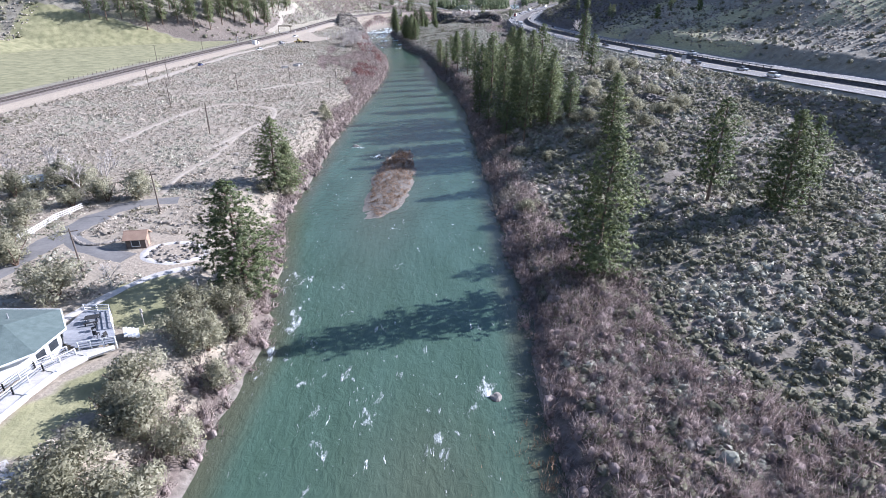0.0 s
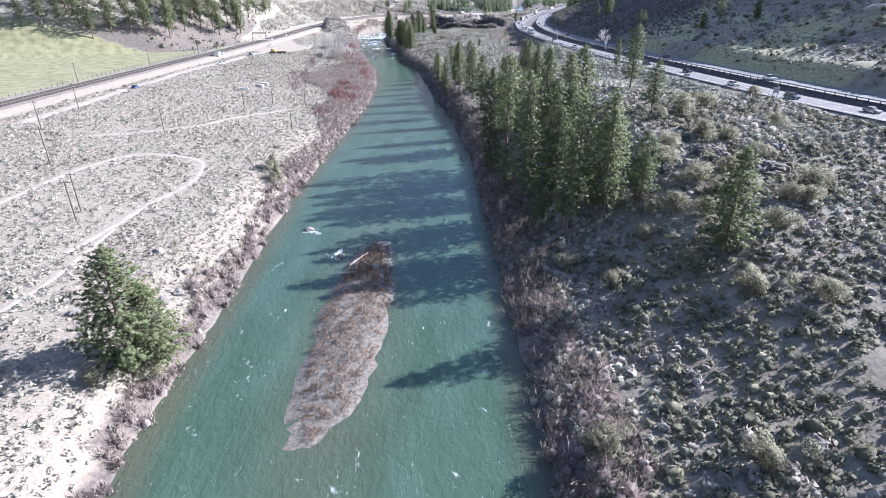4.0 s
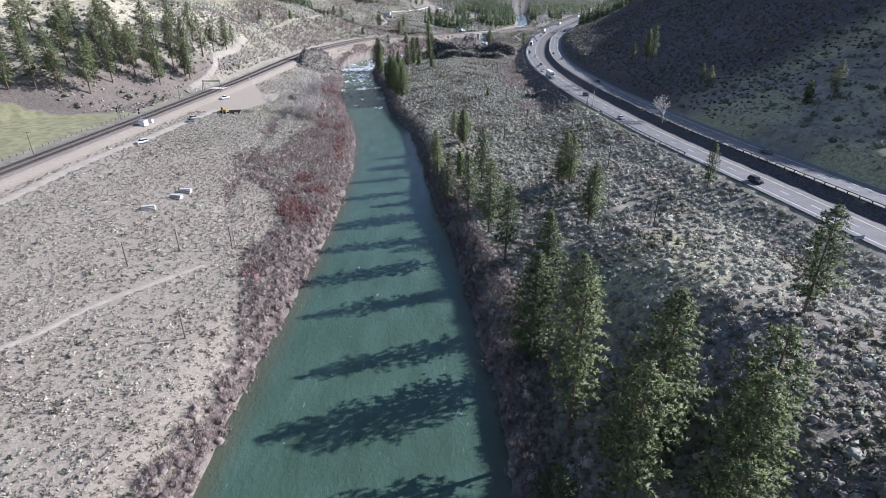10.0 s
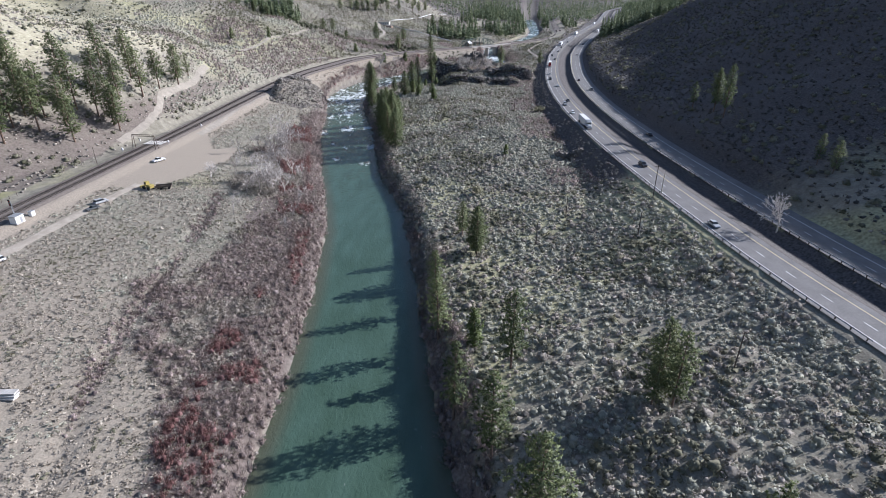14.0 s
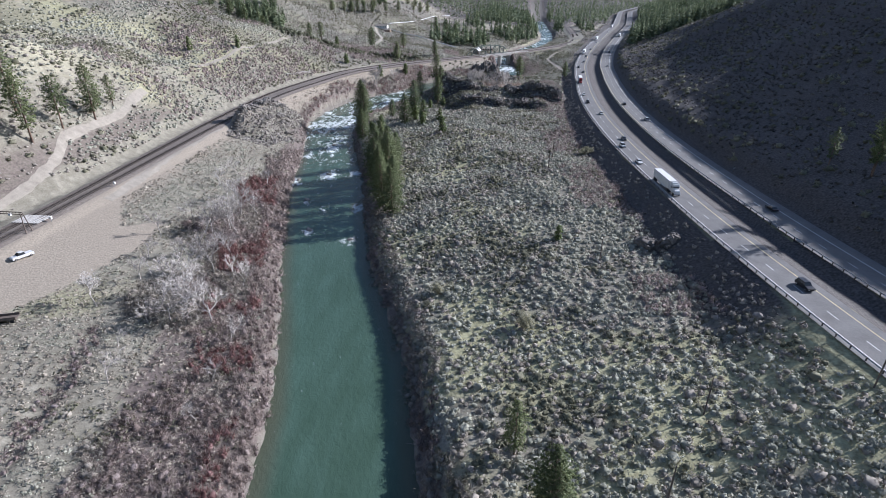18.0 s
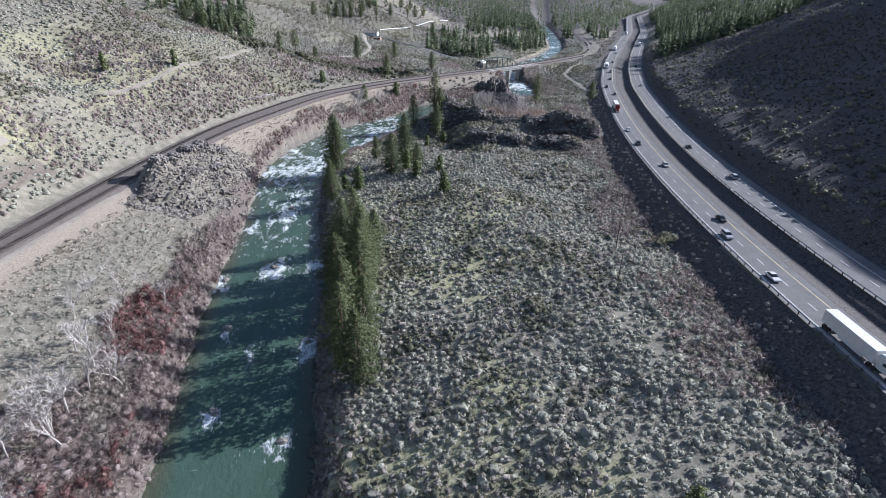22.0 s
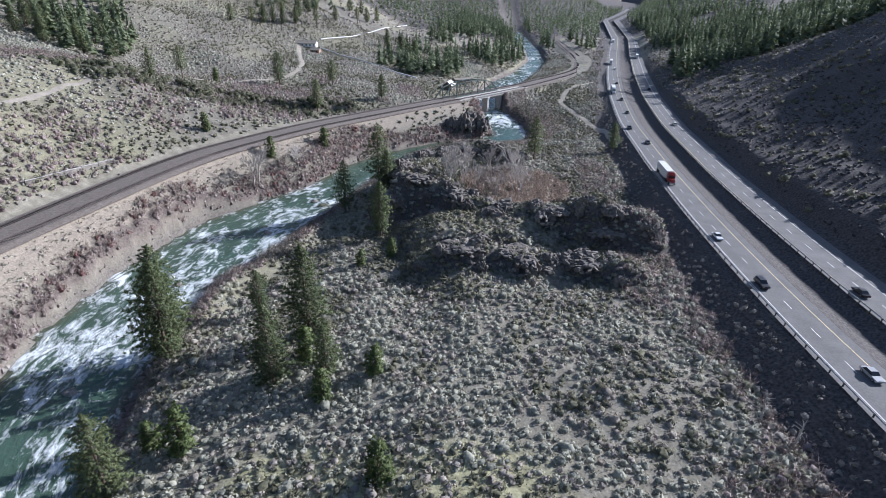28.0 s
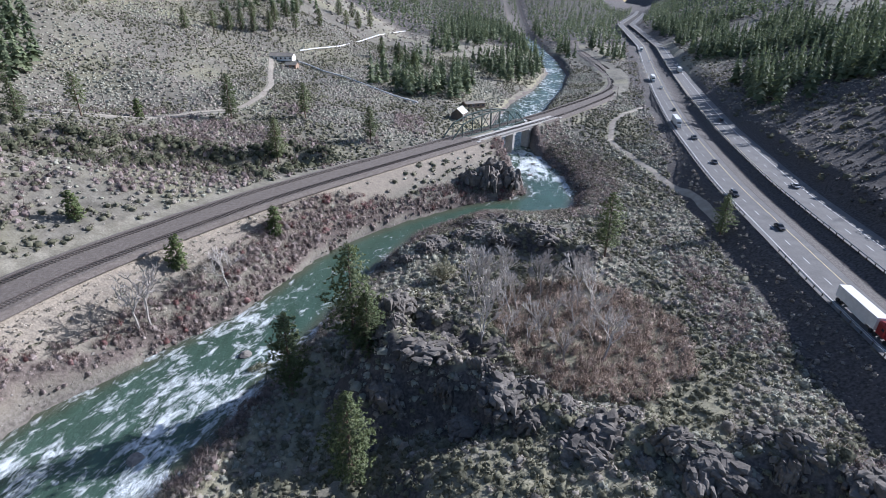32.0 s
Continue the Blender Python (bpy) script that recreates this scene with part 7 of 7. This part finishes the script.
m, span = along(track_x(-1), 941, 984, float(z_rail(960)))
ob = thing("truss_bridge", "dark green steel through-truss railway bridge over the river", "truss bridge", at=m)
N, HALF = 8, 2.9
step = span / N
tops = [0.0, 6.0, 7.6, 8.5, 8.8, 8.5, 7.6, 6.0, 0.0]
for sy in (-HALF, HALF):
    part("bottom_chord", box_bm((span, 0.5, 0.6), (0, sy, -0.1), bevel=0.03), M_TRUSS, ob)
    for k in range(N):
        x = -span / 2 + k * step
        part("end_post" if k in (0, N - 1) else "top_chord", tube_bm([(x, sy, tops[k]), (x + step, sy, tops[k + 1])], [0.34, 0.34], 4), M_TRUSS, ob)
        if k:
            part("upright", box_bm((0.34, 0.34, tops[k]), (x, sy, tops[k] / 2)), M_TRUSS, ob)
        if 1 <= k < N - 1:
            up = k < N / 2
            part("diagonal", tube_bm([(x, sy, tops[k] if up else 0.2), (x + step, sy, 0.2 if up else tops[k + 1])], [0.17, 0.17], 4), M_TRUSS, ob)
for k in range(1, N):
    x = -span / 2 + k * step
    part("top_strut", box_bm((0.25, 2 * HALF, 0.3), (x, 0, tops[k])), M_TRUSS, ob)
    part("floor_beam", box_bm((0.4, 2 * HALF, 0.6), (x, 0, -0.35)), M_TRUSS, ob)
    if k < N - 1:
        part("top_brace", tube_bm([(x, -HALF, tops[k]), (x + step, HALF, tops[k + 1])], [0.09, 0.09], 4), M_TRUSS, ob)
part("floor", box_bm((span, 3.4, 0.25), (0, 0, 0.05)), M_TIE, ob)
m, span = along(track_x(1), 940, 992, float(z_rail(966)))
ob = thing("girder_bridge", "pale concrete girder railway bridge on two piers", "girder bridge", at=m)
part("deck", box_bm((span, 5.2, 0.5), (0, 0, -0.15), bevel=0.04), M_CONC, ob)
for sy in (-1.7, 1.7):
    part("girder", box_bm((span, 0.5, 1.5), (0, sy, -1.1), bevel=0.04), M_CONC, ob)
for sy in (-2.55, 2.55):
    part("parapet", box_bm((span, 0.15, 0.5), (0, sy, 0.3), bevel=0.02), M_CONC, ob)
for k in range(-9, 10):
    part("stiffener", box_bm((0.2, 0.12, 1.3), (k * span / 20, -2.0, -1.1)), M_CONC, ob)
for x in (-7, 8):
    p_ = part("pier", box_bm((2.0, 4.4, 13), (x, 0, -8.3), bevel=0.15), M_CONC, ob, "dark stained concrete pier")
    part("pier_cap", box_bm((2.6, 5.2, 0.8), (x, 0, -2.2), bevel=0.06), M_CONC, p_)
for f, y in ((track_x(-1), 937), (track_x(-1), 985), (track_x(1), 939), (track_x(1), 993)):
    ob = thing("bridge_abutment", "weathered concrete bridge abutment in the embankment", "abutment", "bridge abutments", at=on_line(f, 0, y, float(z_rail(y)) - 3.2) @ pose(0, 0, 0, 0, 0, 0))
    part("wall", box_bm((7.0, 2.2, 6.2), (0, 0, 0), bevel=0.06), M_CONC, ob)
    part("cap", box_bm((7.4, 2.6, 0.35), (0, 0, 3.05), bevel=0.04), M_CONC, ob)


# ---- houses ----
def gable_house(name, x, y, l, w, h, rise, turn, wall, roof, label, rows=2):
    """A house with a gable roof of two slabs, framed windows and a door."""
    ob = thing(name, label, "house", "", at=pose(x, y, float(gz(x, y)) - 0.2, 0, 0, turn))
    bm = bmesh.new()
    a = [bm.verts.new(p) for p in ((-l / 2, -w / 2, 0), (-l / 2, w / 2, 0), (-l / 2, w / 2, h), (-l / 2, 0, h + rise), (-l / 2, -w / 2, h))]
    b = [bm.verts.new((v.co.x + l, v.co.y, v.co.z)) for v in a]
    bm.faces.new(a[::-1])
    bm.faces.new(b)
    for i in range(5):
        j = (i + 1) % 5
        bm.faces.new((a[i], a[j], b[j], b[i]))
    bmesh.ops.recalc_face_normals(bm, faces=bm.faces)
    part("wall", bm, wall, ob)
    pitch = math.degrees(math.atan2(rise, w / 2))
    length = math.hypot(rise, w / 2) + 0.5
    for sy in (-1, 1):
        part("roof", box_bm((l + 0.8, length, 0.16), (0, sy * (w / 4 + 0.12), h + rise / 2 - 0.02), (-sy * pitch, 0, 0), bevel=0.02), roof, ob)
    for sy in (-1, 1):
        for k in range(rows):
            px_ = -l / 2 + l * (k + 0.5) / rows
            o = part("window", box_bm((1.3, 0.08, 1.1), (px_, sy * w / 2, h * 0.58)), M_GLASS, ob)
            for dx, dz, sx, sz in ((0, 0.6, 1.5, 0.1), (0, -0.6, 1.5, 0.1), (0.7, 0, 0.1, 1.3), (-0.7, 0, 0.1, 1.3)):
                part("window_frame", box_bm((sx, 0.14, sz), (px_ + dx, sy * w / 2, h * 0.58 + dz)), M_WHITE, o)
    part("door", box_bm((0.08, 1.0, 2.0), (l / 2 + 0.02, 0, 1.1)), M_HUT, ob)
    return ob


gable_house("barn", 31, 1012, 9, 7, 4.2, 2.8, 65, M_WOOD, M_WHITE, "small weathered barn with bright white metal roof")
gable_house("outbuilding", 44, 1048, 14, 6, 3, 1.0, 20, M_HUT, M_DIRT_DARK, "long low brown shed with grey roof", 4)
gable_house("hill_house", -90, 1116, 17, 8, 3.4, 2.0, -8, M_WHITE, M_DIRT_DARK, "long grey-roofed white house on the hillside", 5)
gable_house("cottage", -81, 1102, 8, 6, 2.8, 1.6, -12, M_HUT, M_DIRT_DARK, "small brown cottage below the hillside house")
gable_house("cottage", 18, 1075, 8, 6, 2.8, 1.8, 10, M_HUT, M_DIRT_DARK, "small brown cottage among leafless trees")
gable_house("garden_hut", -57, 90.5, 3.4, 3.0, 2.1, 1.0, 10, M_WOOD, M_HUT, "small garden hut with tan-brown roof", 1)
gable_house("garden_shed", -94.5, 118, 3.6, 3, 2.4, 1.0, 20, M_WHITE, M_WHITE, "small white garden shed under bare trees", 1)

# flume on the hill
def flume(points, label):
    ob = thing("flume", label, "flume", "hillside flumes")
    pts = [Vector((x, y, float(gz(x, y)) + 1.2)) for x, y in points]
    for a, b in zip(pts, pts[1:]):
        part("pipe", tube_bm([a, b], [0.55, 0.55], 8), M_WHITE, ob)
        for t in (0.0, 0.5):
            p = a.lerp(b, t)
            part("trestle", box_bm((0.5, 0.5, 1.6), (p.x, p.y, p.z - 0.9)), M_WOOD, ob)


flume([(-80, 1123), (-70, 1116), (-58, 1100), (-41, 1078), (-8, 1044), (7, 1034)], "white pipe flume running down the hillside")
flume([(-82, 1143), (-72, 1158), (-56, 1184), (-41, 1238), (-26, 1275), (2, 1440)], "pale wooden flume along the hillside")

# ---- riverside house ----
base_z = 6.6
ob = thing("riverside_house", "white house with green hipped shingle roof", "house")
foot = [(-50.6, 53.4), (-50.3, 58.0), (-53.5, 62.2), (-66, 62.2), (-66, 50.5), (-53, 50.5)]
bm = bmesh.new()
low = [bm.verts.new((x, y, base_z - 1)) for x, y in foot]
high = [bm.verts.new((x, y, base_z + 3.1)) for x, y in foot]
for i in range(6):
    j = (i + 1) % 6
    bm.faces.new((low[i], low[j], high[j], high[i]))
bmesh.ops.recalc_face_normals(bm, faces=bm.faces)
part("wall", bm, M_WHITE, ob)
eave = [(-49.7, 53.0), (-49.4, 58.4), (-53.1, 63.1), (-66.5, 63.1), (-66.5, 49.6), (-52.7, 49.6)]
bm = bmesh.new()
ev = [bm.verts.new((x, y, base_z + 3.05)) for x, y in eave]
r1_, r2_ = bm.verts.new((-55.5, 56.4, base_z + 4.9)), bm.verts.new((-62.0, 56.4, base_z + 4.9))
for tri in ((ev[0], ev[1], r1_), (ev[1], ev[2], r1_), (ev[3], ev[4], r2_), (ev[5], ev[0], r1_)):
    bm.faces.new(tri)
bm.faces.new((ev[2], ev[3], r2_, r1_))
bm.faces.new((ev[4], ev[5], r1_, r2_))
bm.faces.new(ev[::-1])
bmesh.ops.recalc_face_normals(bm, faces=bm.faces)
roof = part("roof", bm, M_ROOF, ob)
part("vent_pipe", tube_bm([(-57, 59, base_z + 3.9), (-57, 59, base_z + 4.9)], [0.1, 0.1], 8), M_GALV, roof)
for (ax, ay), (bx, by) in zip(eave, eave[1:] + eave[:1]):
    part("fascia", tube_bm([(ax, ay, base_z + 3.0), (bx, by, base_z + 3.0)], [0.12, 0.12], 4), M_WHITE, ob)
for (ax, ay), (bx, by) in ((foot[0], foot[1]), (foot[1], foot[2])):
    for t in (0.25, 0.72):
        a = math.degrees(math.atan2(by - ay, bx - ax))
        o = part("window", box_bm((1.5, 0.12, 1.4), (ax + (bx - ax) * t, ay + (by - ay) * t, base_z + 1.7), (0, 0, a)), M_GLASS, ob)
        part("window_frame", box_bm((1.75, 0.1, 1.65), (ax + (bx - ax) * t, ay + (by - ay) * t, base_z + 1.7), (0, 0, a)), M_WHITE, o)
ob = thing("deck", "grey plank deck with white railing beside the house", "deck")
deck = [(-52.3, 61.2), (-52.3, 66.2), (-48.6, 66.2), (-43.3, 58.2), (-47.3, 56.8), (-50.2, 58.2)]
dz_ = base_z + 0.9
for k in range(30):
    y0 = 56.9 + k * 0.32
    xs = []
    for (ax, ay), (bx, by) in zip(deck, deck[1:] + deck[:1]):
        if (ay > y0) != (by > y0):
            xs.append(ax + (bx - ax) * (y0 - ay) / (by - ay))
    if len(xs) >= 2:
        part("plank", box_bm((max(xs) - min(xs), 0.3, 0.06), ((max(xs) + min(xs)) / 2, y0, dz_)), M_DECK, ob)


def railing(parent, pts, z, h=1.0, gap=1.4):
    for (ax, ay), (bx, by) in zip(pts, pts[1:]):
        n = max(1, int(math.hypot(bx - ax, by - ay) / gap))
        for t in range(n + 1):
            part("post", box_bm((0.14, 0.14, h + 0.9), (ax + (bx - ax) * t / n, ay + (by - ay) * t / n, z + h / 2 - 0.4)), M_WHITE, parent)
        for q in (0.35, 0.7, 1.0):
            part("rail", tube_bm([(ax, ay, z + h * q), (bx, by, z + h * q)], [0.06, 0.06], 4), M_WHITE if q == 1.0 else M_DECK, parent)


railing(ob, [(-52.3, 66.2), (-48.6, 66.2), (-45.6, 61.6)], dz_)
railing(ob, [(-43.3, 58.2), (-47.3, 56.8)], dz_)
for k in range(4):
    part("step", box_bm((2.4, 0.5, 0.2), (-43.6 + 0.35 * k, 61.0 + 0.25 * k, dz_ - 0.2 - 0.22 * k), (0, 0, -57)), M_WHITE, ob)
ob = thing("picnic_table", "dark metal patio table with benches on the deck", "table", at=pose(-49.3, 63.2, dz_ + 0.03, 0, 0, 20))
part("tabletop", box_bm((1.8, 1.1, 0.06), (0, 0, 0.74), bevel=0.02), M_TYRE, ob)
for sx in (-0.7, 0.7):
    for sy in (-0.4, 0.4):
        part("leg", box_bm((0.06, 0.06, 0.72), (sx, sy, 0.36)), M_TYRE, ob)
for sy in (-1.0, 1.0):
    part("bench", box_bm((1.7, 0.35, 0.06), (0, sy, 0.45)), M_TYRE, ob)
    for sx in (-0.7, 0.7):
        part("bench_leg", box_bm((0.06, 0.3, 0.44), (sx, sy, 0.22)), M_TYRE, ob)
for n, (x, y) in enumerate(((-46.6, 59.6), (-45.3, 59.2), (-47.8, 61.0))):
    ob = thing("patio_chair", "dark patio chair standing on the deck", "chair", "patio chairs", at=pose(x, y, dz_ + 0.03, 0, 0, 70 * n))
    part("seat", box_bm((0.55, 0.55, 0.06), (0, 0, 0.44)), M_TYRE, ob)
    part("backrest", box_bm((0.55, 0.06, 0.6), (0, -0.26, 0.75), (-8, 0, 0)), M_TYRE, ob)
    for sx in (-0.23, 0.23):
        for sy in (-0.23, 0.23):
            part("leg", box_bm((0.05, 0.05, 0.42), (sx, sy, 0.21)), M_TYRE, ob)
ob = thing("ramp", "long grey access ramp with white curb and railings", "ramp")
outer = [(-49.2, 38), (-48.7, 44.6), (-48.2, 48.3), (-47.4, 52.4), (-45.6, 55.6), (-43.2, 57.6)]
inner = [(-52.5, 38), (-51.8, 45), (-51.3, 49), (-50.6, 53.2), (-48.6, 56.4), (-46.9, 57.4)]
for n in range(5):
    zz = base_z + 0.35 + 0.08 * n
    bm = bmesh.new()
    top_ = [bm.verts.new((*p, zz)) for p in (inner[n], outer[n], outer[n + 1], inner[n + 1])]
    bot_ = [bm.verts.new((v.co.x, v.co.y, zz - 0.5)) for v in top_]
    bm.faces.new(top_)
    for i in range(4):
        j = (i + 1) % 4
        bm.faces.new((top_[j], top_[i], bot_[i], bot_[j]))
    bmesh.ops.recalc_face_normals(bm, faces=bm.faces)
    part("slab", bm, M_CONC, ob)
    part("curb", tube_bm([(*outer[n], zz + 0.05), (*outer[n + 1], zz + 0.05)], [0.28, 0.28], 4), M_WHITE, ob)
railing(ob, inner[:5], base_z + 0.6, 1.0, 1.6)
railing(ob, [(x + 1.3, y - 0.4) for x, y in inner[:5]], base_z + 0.5, 1.0, 1.6)
for nm, w, pts, mat in (("driveway", 4.6, [(-75, 70), (-74, 80), (-73.7, 87), (-73, 97), (-71.5, 106), (-69, 112), (-60, 115)], M_ASPHALT), ("garden_path", 3.6, [(-72.5, 94), (-68, 89.5), (-62, 86.5), (-56, 85)], M_ASPHALT),
                        ("garden_ring", 1.3, [(-49.3 + 6.0 * math.cos(0.3 * k), 88 + 4.9 * math.sin(0.3 * k)) for k in range(22)], M_CONC), ("garden_walk", 1.6, [(-55, 64.5), (-53.2, 70), (-50.5, 76.5), (-46.8, 81.5), (-42.5, 82.5)], M_CONC), ("patio", 3.2, [(-47, 34), (-43, 39)], M_CONC)):
    structure(nm, np_mesh(nm, *strip(pts, w, 0.09), mat, True), "smooth paved garden way beside the house", "paving")
ob = thing("pond", "round rock garden ringed with pale stones", "rock garden", at=pose(-48.8, 88, float(gz(-48.8, 88)), 0, 0, 0))
g = random.Random(9)
for k in range(70):
    a, r = g.uniform(0, 6.28), g.choice((3.6, 4.2, 2.4, 1.5, 3.0))
    s = g.uniform(0.2, 0.5)
    o = new("stone", BOULDERS[k % 4])
    o.parent = ob
    o.matrix_basis = pose(r * 1.25 * math.cos(a), r * math.sin(a), float(gz(-48.8 + r * 1.25 * math.cos(a), 88 + r * math.sin(a)) - gz(-48.8, 88)) + 0.1, 0, 0, k * 50) @ Matrix.Diagonal((s, s, s * 0.7, 1))
ob = thing("stone_border", "low border of pale stones round a planting bed", "stone border")
for k in range(44):
    t = k / 43
    x = -71 + 15 * t if k < 30 else -68 + 14 * (k - 30) / 13
    y = 93 - 3.6 * math.sin(3.14 * min(1, t * 1.45)) if k < 30 else 104 - 0.3 * (k - 30)
    s = g.uniform(0.25, 0.5)
    o = new("stone", BOULDERS[k % 4])
    o.parent = ob
    o.matrix_basis = pose(x, y, float(gz(x, y)) + 0.12, 0, 0, k * 70) @ Matrix.Diagonal((s, s, s * 0.8, 1))


def fence(points, label):
    ob = thing("rail_fence", label, "fence", "white rail fences")
    for (ax, ay), (bx, by) in zip(points, points[1:]):
        n = max(1, int(math.hypot(bx - ax, by - ay) / 2.4))
        for t in range(n):
            x, y = ax + (bx - ax) * t / n, ay + (by - ay) * t / n
            x2, y2 = ax + (bx - ax) * (t + 1) / n, ay + (by - ay) * (t + 1) / n
            z, z2 = float(gz(x, y)), float(gz(x2, y2))
            part("post", box_bm((0.2, 0.2, 1.6), (x, y, z + 0.6), bevel=0.02), M_WHITE, ob)
            for h in (0.45, 0.85, 1.25):
                part("rail", tube_bm([(x, y, z + h), (x2, y2, z2 + h)], [0.09, 0.09], 4), M_WHITE, ob)


fence([(-79.5, 82), (-79, 87), (-78.6, 93.4), (-78.9, 100.5), (-77.4, 107)], "white three-rail fence along the driveway")
fence([(-106, 110), (-102.3, 116.8), (-100.4, 122.3)], "white three-rail fence beyond bare trees")
ob = thing("birdhouse_post", "pale carved wooden post on the lawn", "post", at=pose(-42.9, 64.3, float(gz(-42.9, 64.3)), 0, 0, 0))
part("post", tube_bm([(0, 0, -0.3), (0, 0, 2.4)], [0.09, 0.07], 6), M_DRIFT, ob)
part("carving", box_bm((0.35, 0.2, 0.6), (0.05, 0, 2.4), bevel=0.05), M_DRIFT, ob)


# ---- highway signs ----
def road_sign(s, y, w, h, z, posts=2, label="grey back of a highway sign on posts"):
    ob = thing("road_sign", label, "road sign", "highway signs", at=on_line(road_x, s, y, float(gz(float(road_x(y)) + s, y))))
    part("panel", box_bm((w, 0.05, h), (0, 0, z), bevel=0.01), M_GALV, ob)
    for sx in ((-0.35 * w, 0.35 * w) if posts == 2 else (0,)):
        part("post", box_bm((0.12, 0.12, z + 0.6), (sx, 0.08, z / 2 - 0.2)), M_WOOD, ob)


road_sign(-8.0, 236, 2.2, 1.8, 3.0)
road_sign(-7.6, 281, 2.4, 0.9, 2.0)
road_sign(30.5, 341, 1.2, 1.2, 2.4, 1)
road_sign(30.5, 372, 0.9, 1.2, 2.4, 1)
road_sign(-7.5, 420, 0.9, 1.0, 2.2, 1)
road_sign(31, 560, 0.6, 0.8, 1.6, 1)
road_sign(31, 690, 0.6, 0.8, 1.6, 1)


# wire fence between railway and field
ob = thing("field_fence", "thin wooden post fence along the green field", "fence")
bm = bmesh.new()
box_bm((0.14, 0.14, 1.5), (0, 0, 0.55), bm=bm)
first = part("post", bm, M_WOOD, ob)
for k in range(60):
    y = 255 + 3.4 * k
    o = first if k == 0 else new("post", first.data)
    o.parent = ob
    x = float(rail_x(y)) - 12.5
    o.matrix_basis = pose(x, y, float(gz(x, y)))
